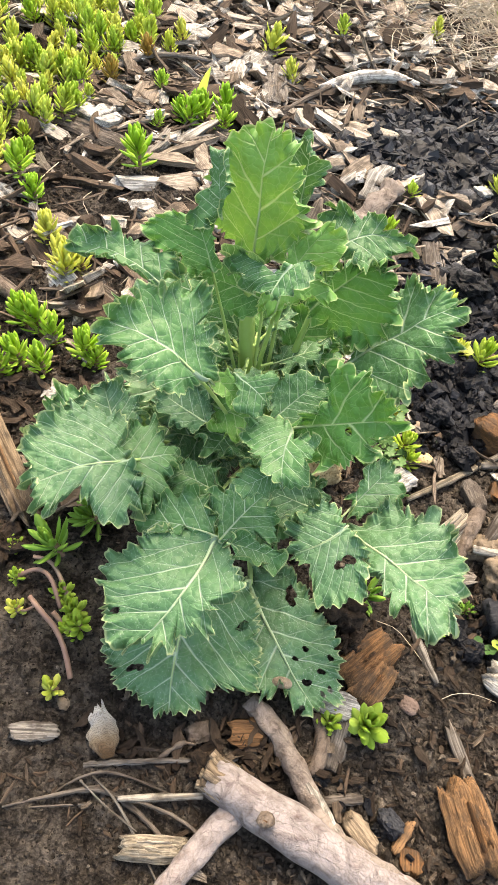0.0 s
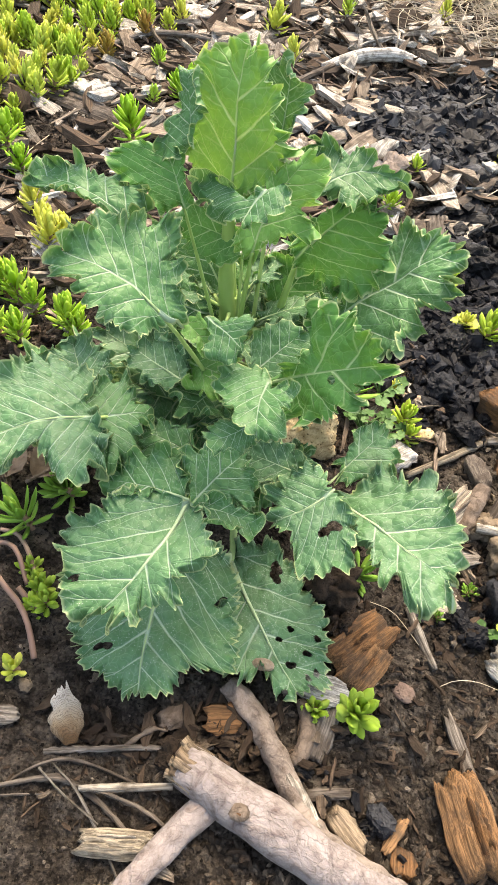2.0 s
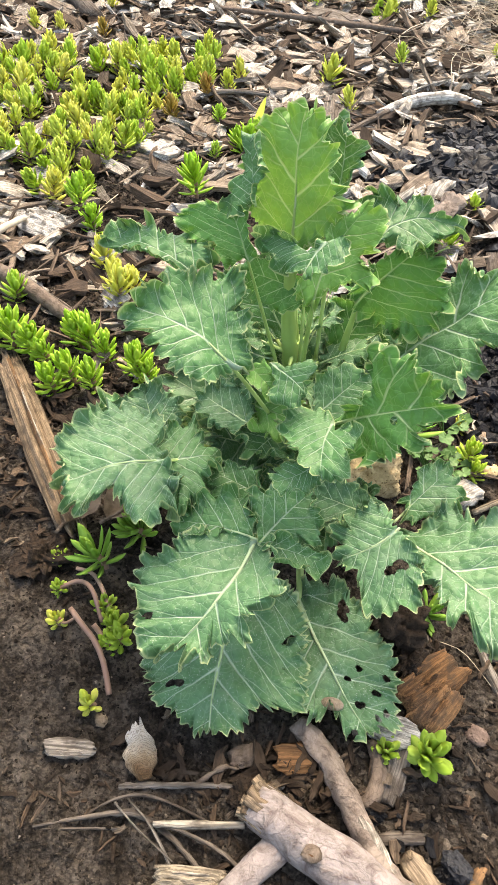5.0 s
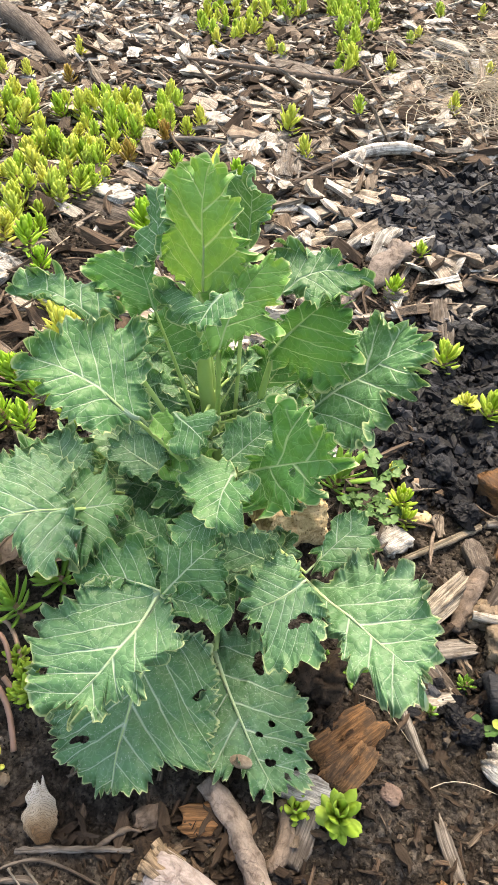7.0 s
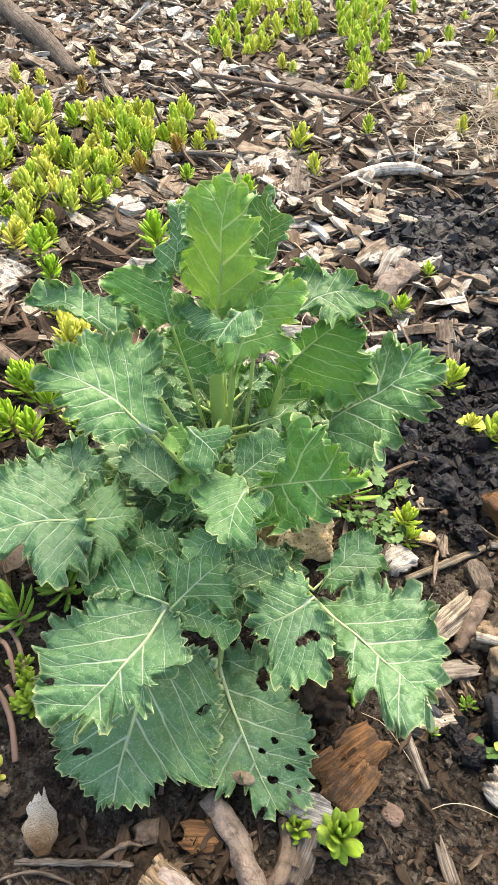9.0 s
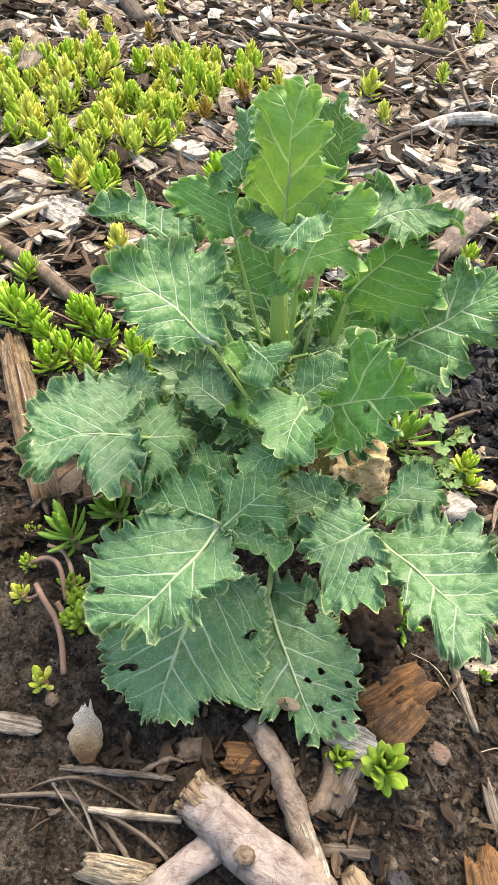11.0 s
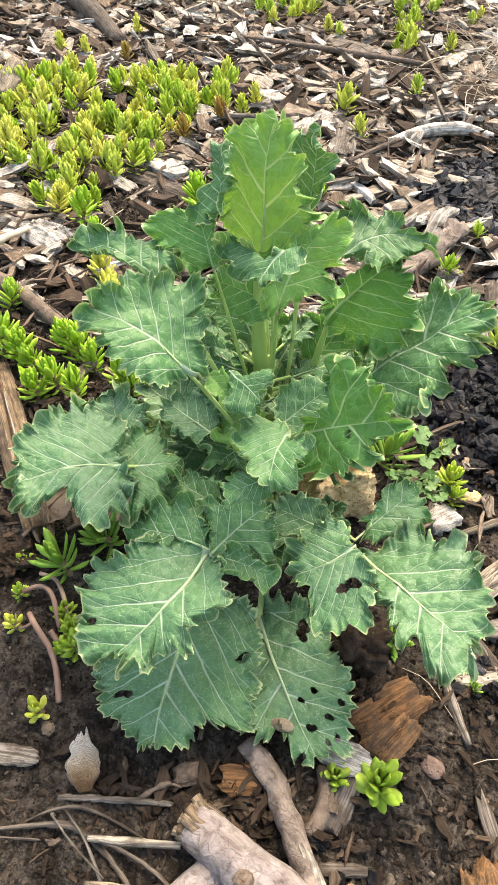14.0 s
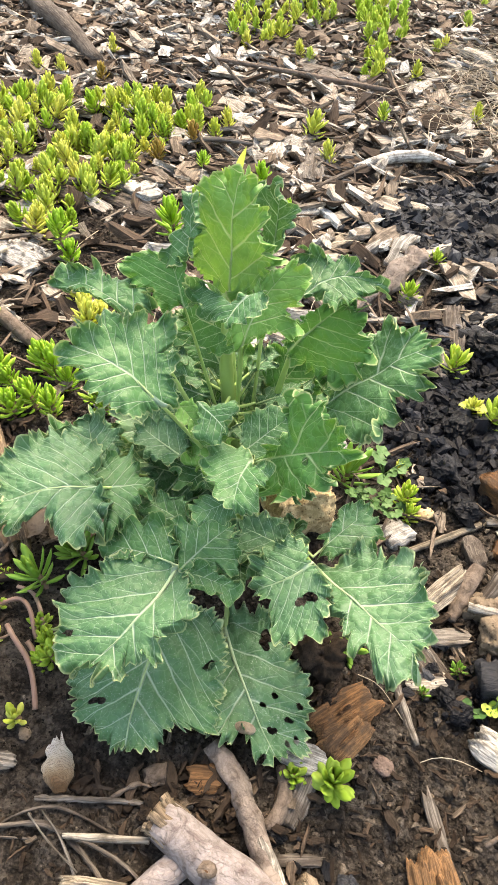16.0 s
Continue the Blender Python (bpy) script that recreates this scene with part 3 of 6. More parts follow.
    for k in range(rows):
        k2 = (k + 1) % rows
        for j in range(cols):
            quad = (k * (cols + 1) + j, k * (cols + 1) + j + 1, k2 * (cols + 1) + j + 1, k2 * (cols + 1) + j)
            if not gone.intersection(quad):
                faces.append(quad)
    pole = len(verts)
    verts.append(sum((verts[k * (cols + 1)] for k in range(rows)), Vector()) / rows)
    loc.append((cu * length, 0.0, off * 0.01))
    leaf.append((VEINS * cu + 0.16 * math.sin(5.0 * cu + off), 0.0, 0.0))
    faces += [(k * (cols + 1), (k + 1) % rows * (cols + 1), pole) for k in range(rows)][::-1]
    ob = part(name, make_mesh(name, verts, faces, mat, True, {"loc": loc, "leaf": leaf}), parent, label)

    def on_rib(u):
        z = length * (-0.15 * cup - sag * ((u - 0.5) ** 2 - 0.08)) + 0.0045 * soft * noise.noise(Vector((u * length, rib(u) * length, off)) / 0.034)
        return base + (ax * u + ay * rib(u)) * length + az * z

    return ob, on_rib, length


kale = thing("kale_plant", "bushy blue-green curly kale plant growing from dark soil", "plant", at=Matrix.Translation(on_ground(0.008, 0.59)))
kale_inv = kale.matrix_world.inverted()
STEM = [K * Vector(p) for p in ((0.012, 0.588, -0.02), (0.006, 0.59, 0.06), (-0.012, 0.591, 0.16), (-0.03, 0.594, 0.27), (-0.038, 0.602, 0.375))]
TIPPED = [1.0, 0.99, 0.94, 0.88, 0.84, 0.82, 0.8, 0.8, 0.83, 0.9, 1.0, 1.02]


def kale_leaf(base, tip, up, rim, mat, seed, stalk=0, thick=0.0, **kw):
    """A leaf of the kale: blade with a pale midrib and, with stalk, a stalk that leaves the stem: 1 low down, 2 half way up."""
    blade, on_rib, length = leaf_blade("leaf", base, tip, up, rim, mat, kale, seed, **kw)
    thick = thick or max(0.0018, min(0.0038, 0.032 * length))
    lift = Vector(up).normalized() * thick * (0.12 if mat is KALE_OLD else -0.38)
    part("midrib", tube_mesh("midrib", [on_rib(a) + lift for a in (-0.02, 0.25, 0.5, 0.7, 0.88)], [thick * q for q in (0.5, 0.36, 0.24, 0.14, 0.04)], RIB, sides=7, steps=18, rough=0.1, seed=seed, flat=0.7), blade, "pale midrib")
    if stalk:
        end = on_rib(-0.01) - Vector((0, 0, 0.2 * thick))
        root = spline(STEM, 0.14 + 0.5 * max(0.0, min(1.0, end.z / 0.27)) * (0.25 if stalk == 1 else 0.8))
        out = end - root
        pts = [root, root + out * 0.35 + Vector((0, 0, 0.03 * math.hypot(out.x, out.y))), root + out * 0.75 + Vector((0, 0, 0.03 * math.hypot(out.x, out.y))), end]
        part("stalk", tube_mesh("stalk", pts, [thick * 1.15, thick, thick * 0.9, thick * 0.55], STALK, sides=8, steps=20, rough=0.12, seed=seed, flat=0.85), blade)
    return blade


def build_kale():
    part("stem", tube_mesh("stem", STEM, [K * q for q in (0.015, 0.0135, 0.0105, 0.0085, 0.0055)], STALK, sides=18, steps=30, rough=0.3), kale, "pale green ridged kale stem")
    L = kale_leaf
    L((-0.040, 0.601, 0.361), (-0.043, 0.628, 0.500), (-0.35, -0.92, 0.17),
      [0.45, 0.42, 0.41, 0.40, 0.38, 0.37, 0.35, 0.32, 0.42, 0.56, 0.52, 0.54, 0.56, 0.52, 0.48, 0.43, 0.43, 0.48, 0.36, 0.34, 0.34, 0.38, 0.44, 0.45], KALE_YOUNG, 1, mid=0.56, bend=-0.01, ruffle=0.8, sag=0.1, cup=0.06, cols=22, stalk=1, label="light green young leaf lit from behind")
    L((-0.001, 0.642, 0.420), (-0.002, 0.654, 0.481), (-0.35, -0.92, 0.17),
      [0.48, 0.53, 0.54, 0.54, 0.47, 0.44, 0.43, 0.41, 0.42, 0.46, 0.55, 0.62, 0.58, 0.43, 0.36, 0.31, 0.30, 0.31, 0.30, 0.31, 0.35, 0.35, 0.36, 0.39], KALE, 2, mid=0.54, bend=-0.01, ruffle=1.2, sag=0, cup=0.1, cols=16, stalk=1)
    L((-0.073, 0.580, 0.425), (-0.087, 0.612, 0.475), (-0.31, -0.84, 0.45),
      [0.51, 0.53, 0.23, 0.19, 0.16, 0.16, 0.16, 0.18, 0.21, 0.69, 0.65, 0.58, 0.53, 0.36, 0.24, 0.19, 0.16, 0.17, 0.18, 0.21, 0.29, 0.36, 0.49, 0.50], KALE, 3, mid=0.53, bend=0.01, ruffle=1.7, sag=0, cup=0.1, cols=16, stalk=0)
    L((-0.075, 0.558, 0.386), (-0.098, 0.581, 0.419), (0.00, -0.82, 0.58),
      [0.42, 0.49, 0.66, 0.91, 1.18, 0.98, 0.85, 0.69, 0.74, 0.81, 0.75, 0.70, 0.68, 0.61, 0.36, 0.27, 0.23, 0.21, 0.22, 0.23, 0.28, 0.37, 0.37, 0.38], KALE_GREEN_LIT, 4, mid=0.62, bend=-0.02, ruffle=1.0, sag=0, cup=0.1, cols=18, stalk=1)
    L((0.003, 0.509, 0.440), (-0.011, 0.482, 0.419), (-0.33, -0.48, 0.81),
      [0.52, 0.50, 0.50, 0.45, 0.44, 0.45, 0.50, 0.61, 0.71, 0.75, 0.82, 0.79, 0.31, 0.26, 0.24, 0.24, 0.25, 0.29, 1.55, 1.33, 0.98, 0.56, 0.52, 0.53], KALE, 5, mid=0.40, bend=-0.05, ruffle=1.2, sag=0.12, cup=0.04, cols=18, stalk=0, label="blue-green leaf tip folded over")
    L((-0.002, 0.538, 0.361), (0.030, 0.584, 0.433), (0.20, -0.87, 0.46),
      [0.50, 0.35, 0.26, 0.22, 0.18, 0.16, 0.15, 0.15, 0.17, 0.20, 0.27, 0.42, 0.58, 0.50, 0.34, 0.29, 0.36, 0.45, 0.53, 0.36, 0.34, 0.43, 0.55, 0.62], KALE_YOUNG, 6, mid=0.47, bend=0.07, ruffle=1.3, sag=0, cup=0.1, cols=18, stalk=2)
    L((-0.111, 0.521, 0.377), (-0.219, 0.553, 0.387), (-0.03, -0.39, 0.92),
      [0.53, 0.48, 0.25, 0.16, 0.12, 0.12, 0.12, 0.12, 0.12, 0.12, 0.20, 0.41, 0.52, 0.54, 0.47, 0.34, 0.30, 0.27, 0.16, 0.18, 0.23, 0.30, 0.38, 0.43], KALE, 7, mid=0.47, bend=-0.07, ruffle=1.5, sag=0.1, cup=0.1, cols=18, stalk=1)
    L((-0.065, 0.439, 0.357), (-0.150, 0.437, 0.399), (0.25, -0.3, 0.92),
      [0.57, 0.62, 0.50, 0.45, 0.42, 0.37, 0.37, 0.40, 0.44, 0.46, 0.47, 0.49, 0.64, 0.56, 0.53, 0.58, 0.62, 0.77, 0.69, 0.62, 0.54, 0.59, 0.56, 0.59], KALE, 8, mid=0.38, bend=-0.07, ruffle=0.7, sag=0.12, cup=0.12, cols=24, stalk=1, label="broad pale blue-green leaf with white veins")
    L((0.039, 0.620, 0.309), (0.097, 0.615, 0.393), (-0.26, -0.96, 0.12),
      [0.49, 0.35, 0.20, 0.17, 0.16, 0.16, 0.17, 0.17, 0.19, 0.22, 0.30, 0.40, 0.55, 0.59, 0.59, 0.66, 0.68, 0.71, 0.73, 0.75, 0.66, 0.60, 0.57, 0.54], KALE_GREEN_LIT, 9, thick=0.0036, mid=0.50, bend=0.02, ruffle=0.9, sag=0.1, cup=0.2, cols=20, stalk=1)
    L((0.044, 0.617, 0.384), (0.125, 0.641, 0.399), (0.00, -0.51, 0.86),
      [0.19, 0.23, 0.27, 0.26, 0.27, 0.26, 0.26, 0.28, 0.32, 0.58, 0.59, 0.54, 0.51, 0.50, 0.44, 0.27, 0.32, 0.42, 0.49, 0.45, 0.40, 0.44, 0.59, 0.59], KALE, 10, mid=0.47, bend=0.22, ruffle=2.0, sag=0.1, cup=0.1, cols=18, stalk=0)
    L((0.085, 0.588, 0.253), (0.191, 0.610, 0.369), (-0.59, -0.50, 0.63),
      [0.43, 0.38, 0.37, 0.34, 0.36, 0.35, 0.21, 0.19, 0.19, 0.22, 0.28, 0.38, 0.54, 0.49, 0.48, 0.53, 0.57, 0.53, 0.43, 0.39, 0.46, 0.44, 0.39, 0.41], KALE, 11, thick=0.0038, mid=0.56, bend=0.02, ruffle=1.1, sag=0.12, cup=0.12, cols=24, stalk=1)
    L((0.027, 0.472, 0.257), (0.128, 0.422, 0.361), (-0.67, -0.67, 0.33),
      [0.43, 0.41, 0.40, 0.38, 0.36, 0.37, 0.37, 0.20, 0.18, 0.18, 0.21, 0.28, 0.48, 0.41, 0.46, 0.36, 0.30, 0.27, 0.25, 0.24, 0.25, 0.30, 0.30, 0.41], KALE_GREEN_LIT, 12, mid=0.57, bend=0.02, ruffle=0.6, sag=0.1, cup=0.12, cols=44, stalk=1, holes=[(0.627, -0.032, 0.0036)], label="smooth blue-green leaf with one eaten hole")
    L((0.037, 0.429, 0.307), (0.037, 0.374, 0.300), (-0.27, -0.12, 0.95),
      [0.50, 0.59, 0.65, 0.61, 0.49, 0.49, 0.51, 0.51, 0.54, 0.48, 0.45, 0.45, 0.54, 0.75, 0.84, 0.91, 0.98, 0.70, 0.56, 0.49, 0.46, 0.46, 0.46, 0.49], KALE, 13, mid=0.39, bend=-0.05, ruffle=0.9, sag=0.2, cup=0.1, cols=20, stalk=1)
    L((0.028, 0.401, 0.278), (-0.005, 0.383, 0.266), (-0.10, -0.40, 0.91),
      [0.51, 0.48, 0.49, 0.42, 0.38, 0.38, 0.40, 0.42, 0.46, 0.55, 0.54, 0.50, 0.50, 0.47, 0.41, 0.38, 0.38, 0.36, 0.36, 0.38, 0.43, 0.44, 0.48, 0.57], KALE, 14, mid=0.46, bend=0.06, ruffle=0.8, sag=0.1, cup=0.1, cols=14, stalk=1)
    L((-0.021, 0.466, 0.330), (0.015, 0.439, 0.323), (-0.22, -0.50, 0.84),
      [0.46, 0.38, 0.33, 0.32, 0.47, 0.52, 0.54, 0.52, 0.49, 0.40, 0.37, 0.39, 0.46, 0.59, 0.44, 0.35, 0.37, 0.48, 0.51, 0.54, 0.53, 0.48, 0.46, 0.46], KALE, 15, mid=0.42, bend=0.05, ruffle=1.2, sag=0.2, cup=0.1, cols=16, stalk=1)
    L((-0.050, 0.468, 0.325), (-0.016, 0.448, 0.306), (0.10, -0.60, 0.80),
      [0.63, 0.42, 0.34, 0.29, 0.28, 0.26, 0.26, 0.27, 0.32, 0.40, 0.40, 0.43, 0.44, 0.47, 0.35, 0.26, 0.22, 0.20, 0.20, 0.21, 0.23, 0.29, 0.41, 0.50], KALE_YOUNG, 16, mid=0.46, bend=0.06, ruffle=0.8, sag=0.1, cup=0.3, cols=14, stalk=0)
    L((-0.128, 0.408, 0.234), (-0.202, 0.358, 0.241), (-0.02, -0.16, 0.98),
      [0.73, 0.75, 0.73, 0.36, 0.30, 0.51, 0.70, 0.75, 0.75, 0.58, 0.53, 0.49, 0.43, 0.44, 0.49, 0.74, 0.74, 0.79, 0.82, 0.77, 0.76, 0.75, 0.72, 0.71], KALE_OLD, 17, mid=0.32, bend=-0.01, ruffle=1.2, sag=0.15, cup=0.1, cols=36, stalk=1, holes=[(0.089, -0.801, 0.0025)], label="wide leaf with ruffled, drooping rim")
    L((-0.134, 0.421, 0.217), (-0.075, 0.452, 0.211), (0.08, 0.04, 1.00),
      [0.54, 0.56, 0.53, 0.55, 0.65, 0.76, 0.72, 0.61, 0.54, 0.50, 0.49, 0.45, 0.44, 0.41, 0.37, 0.40, 0.49, 0.92, 0.79, 0.71, 0.44, 0.43, 0.49, 0.50], KALE, 18, mid=0.46, bend=-0.04, ruffle=1.0, sag=0.1, cup=0.1, cols=20, stalk=0)
    L((-0.148, 0.460, 0.204), (-0.178, 0.516, 0.218), (-0.10, -0.30, 0.95),
      [0.50, 0.52, 0.47, 0.45, 0.52, 0.70, 0.60, 0.52, 0.47, 0.45, 0.46, 0.50, 0.58, 0.62, 0.60, 0.60, 0.59, 0.60, 0.51, 0.47, 0.47, 0.47, 0.48, 0.52], KALE_OLD, 19, mid=0.56, bend=-0.01, ruffle=1.6, sag=0, cup=0.1, cols=18, stalk=1)
    L((-0.016, 0.363, 0.196), (-0.065, 0.252, 0.168), (-0.17, -0.17, 0.97),
      [0.46, 0.49, 0.27, 0.23, 0.31, 0.34, 0.30, 0.27, 0.37, 0.52, 0.48, 0.55, 0.60, 0.60, 0.61, 0.62, 0.62, 0.56, 0.71, 0.69, 0.57, 0.60, 0.60, 0.58], KALE_OLD, 20, mid=0.58, bend=0.07, ruffle=0.9, sag=0.2, cup=0.14, cols=40, stalk=1, holes=[(0.931, -0.298, 0.0035)], label="large pale-veined leaf arching to the ground")
    L((-0.031, 0.358, 0.062), (-0.024, 0.222, 0.039), (-0.12, -0.18, 0.98),
      [0.49, 0.46, 0.44, 0.43, 0.41, 0.70, 0.67, 0.68, 0.72, 0.82, 0.87, 0.76, 0.54, 0.46, 0.42, 0.41, 0.44, 0.53, 0.62, 0.53, 0.51, 0.44, 0.43, 0.45], KALE_OLD, 21, mid=0.51, bend=-0.03, ruffle=0.45, sag=0.08, cup=0.06, cols=44, stalk=1, holes=[(0.659, -0.368, 0.0047), (0.646, -0.306, 0.0047), (0.205, 0.489, 0.0059)], label="dusty dark green lower leaf resting on soil")
    L((0.040, 0.392, 0.048), (0.142, 0.257, 0.040), (0.06, 0.03, 0.99),
      [0.44, 0.47, 0.50, 0.38, 0.41, 0.42, 0.42, 0.41, 0.47, 0.56, 0.63, 0.69, 0.51, 0.33, 0.32, 0.30, 0.30, 0.30, 0.31, 0.33, 0.36, 0.33, 0.24, 0.39], KALE_OLD, 22, mid=0.51, bend=-0.03, ruffle=0.5, sag=0.05, cup=0.05, cols=56, stalk=1, holes=[(0.154, 0.251, 0.0065), (0.205, 0.214, 0.0071), (0.560, 0.146, 0.0035), (0.587, 0.046, 0.0034), (0.744, 0.162, 0.0041), (0.763, 0.038, 0.0048), (0.873, 0.164, 0.0034), (0.882, 0.095, 0.0034), (0.691, 0.268, 0.0035), (0.904, -0.094, 0.0040), (0.949, 0.074, 0.0034)], label="worm-eaten lower leaf full of small holes")
    L((0.121, 0.439, 0.165), (0.229, 0.350, 0.195), (-0.25, 0.02, 0.97),
      [0.52, 0.44, 0.43, 0.44, 0.45, 0.49, 0.53, 0.57, 0.47, 0.64, 0.55, 0.52, 0.59, 0.40, 0.32, 0.29, 0.16, 0.19, 0.23, 0.30, 0.36, 0.33, 0.52, 0.54], KALE_OLD, 23, mid=0.65, bend=-0.03, ruffle=0.7, sag=0.2, cup=0.12, cols=40, stalk=1, holes=[(0.374, -0.216, 0.0047)], label="broad leaf with thick pale midrib")
    L((0.121, 0.406, 0.206), (0.070, 0.374, 0.178), (-0.27, -0.35, 0.90),
      [0.49, 0.44, 0.35, 0.45, 0.82, 0.90, 0.99, 0.96, 0.76, 0.69, 0.63, 0.56, 0.54, 0.55, 0.59, 0.64, 0.68, 0.67, 0.60, 0.53, 0.58, 0.44, 0.41, 0.49], KALE_OLD, 24, mid=0.53, bend=0.07, ruffle=0.9, sag=0.1, cup=0.1, cols=40, stalk=0, holes=[(0.242, 0.506, 0.0062), (0.410, 0.516, 0.0051)])
    L((0.122, 0.439, 0.174), (0.172, 0.511, 0.188), (0.11, -0.26, 0.96),
      [0.44, 0.46, 0.36, 0.28, 0.24, 0.20, 0.17, 0.16, 0.16, 0.17, 0.23, 0.35, 0.47, 0.51, 0.40, 0.34, 0.31, 0.32, 0.38, 0.43, 0.46, 0.42, 0.41, 0.42], KALE, 25, mid=0.57, bend=0.01, ruffle=1.0, sag=0.1, cup=0.1, cols=18, stalk=1)
    L((0.089, 0.432, 0.184), (0.034, 0.444, 0.185), (-0.10, -0.50, 0.86),
      [0.43, 0.47, 0.53, 0.59, 0.64, 0.59, 0.49, 0.40, 0.36, 0.35, 0.37, 0.42, 0.49, 0.63, 0.53, 0.47, 0.42, 0.40, 0.38, 0.37, 0.39, 0.37, 0.37, 0.39], KALE_OLD, 26, mid=0.60, bend=-0.01, ruffle=1.2, sag=0.1, cup=0.1, cols=16, stalk=1)
    L((-0.008, 0.362, 0.200), (0.028, 0.418, 0.214), (0.04, -0.27, 0.96),
      [0.44, 0.42, 0.40, 0.41, 0.43, 0.40, 0.40, 0.60, 0.53, 0.49, 0.48, 0.51, 0.50, 0.53, 0.41, 0.37, 0.39, 0.45, 0.58, 0.57, 0.46, 0.41, 0.44, 0.48], KALE, 27, mid=0.57, bend=0.02, ruffle=1.0, sag=0.1, cup=0.1, cols=18, stalk=1)
    L((-0.012, 0.364, 0.199), (-0.096, 0.369, 0.192), (-0.10, -0.30, 0.95),
      [0.49, 0.44, 0.40, 0.12, 0.12, 0.12, 0.12, 0.12, 0.12, 0.12, 0.12, 0.12, 0.43, 0.50, 0.48, 0.49, 0.50, 0.46, 0.42, 0.39, 0.37, 0.37, 0.40, 0.43], KALE, 28, mid=0.54, bend=-0.04, ruffle=1.2, sag=0.1, cup=0.1, cols=18, stalk=0)
    L((0.000, 0.354, 0.206), (0.053, 0.351, 0.200), (0.10, -0.40, 0.91),
      [0.48, 0.46, 0.25, 0.17, 0.15, 0.14, 0.15, 0.17, 0.20, 0.25, 0.36, 0.46, 0.55, 0.50, 0.48, 0.43, 0.37, 0.31, 0.28, 0.28, 0.30, 0.47, 0.54, 0.55], KALE, 29, mid=0.55, bend=0.04, ruffle=2.4, sag=0.1, cup=0.1, cols=16, stalk=0)
    L((-0.054, 0.493, 0.222), (-0.112, 0.513, 0.235), (0.10, -0.30, 0.95),
      [0.43, 0.41, 0.41, 0.38, 0.36, 0.36, 0.36, 0.36, 0.38, 0.44, 0.46, 0.46, 0.48, 0.55, 0.56, 0.55, 0.57, 0.59, 0.56, 0.45, 0.37, 0.35, 0.38, 0.46], KALE_OLD, 30, mid=0.52, bend=0.02, ruffle=0.8, sag=0.1, cup=0.1, cols=16, stalk=1)
    L((-0.018, 0.589, 0.330), (-0.083, 0.602, 0.336), (-0.10, -0.80, 0.60),
      [0.57, 0.51, 0.49, 0.45, 0.42, 0.42, 0.42, 0.42, 0.46, 0.51, 0.52, 0.58, 0.55, 0.53, 0.42, 0.33, 0.29, 0.27, 0.27, 0.27, 0.30, 0.36, 0.46, 0.54], KALE_GREEN_LIT, 31, mid=0.59, bend=-0.02, ruffle=1.0, sag=0.1, cup=0.1, cols=16, stalk=2)
    L((0.023, 0.615, 0.233), (0.051, 0.655, 0.273), (0.00, -0.71, 0.71),
      [0.42, 0.44, 0.50, 0.51, 0.57, 0.68, 0.55, 0.49, 0.46, 0.42, 0.41, 0.43, 0.48, 0.49, 0.50, 0.56, 0.59, 0.59, 0.64, 0.62, 0.54, 0.51, 0.47, 0.43], KALE_GREEN_LIT, 32, mid=0.54, bend=-0.01, ruffle=1.2, sag=0.1, cup=0.1, cols=16, stalk=1)
    L((0.021, 0.485, 0.261), (0.060, 0.524, 0.290), (0.00, -0.60, 0.80),
      [0.47, 0.41, 0.39, 0.40, 0.38, 0.37, 0.38, 0.43, 0.42, 0.43, 0.48, 0.52, 0.49, 0.49, 0.47, 0.41, 0.39, 0.39, 0.40, 0.40, 0.42, 0.47, 0.47, 0.50], KALE, 33, mid=0.56, bend=0.01, ruffle=1.3, sag=0.1, cup=0.1, cols=16, stalk=1)
    L((-0.022, 0.428, 0.181), (-0.081, 0.439, 0.192), (0.10, -0.40, 0.91),
      [0.48, 0.56, 0.49, 0.46, 0.46, 0.43, 0.37, 0.36, 0.36, 0.40, 0.39, 0.39, 0.41, 0.48, 0.45, 0.43, 0.43, 0.36, 0.33, 0.32, 0.33, 0.37, 0.37, 0.41], KALE, 34, mid=0.49, bend=-0.04, ruffle=1.2, sag=0.1, cup=0.1, cols=16, stalk=1)
    # leaves hidden behind and below the outer ones
    r = random.Random(4)
    wide = [0.5 * q for q in TIPPED] + [0.5 * q for q in TIPPED[::-1]]
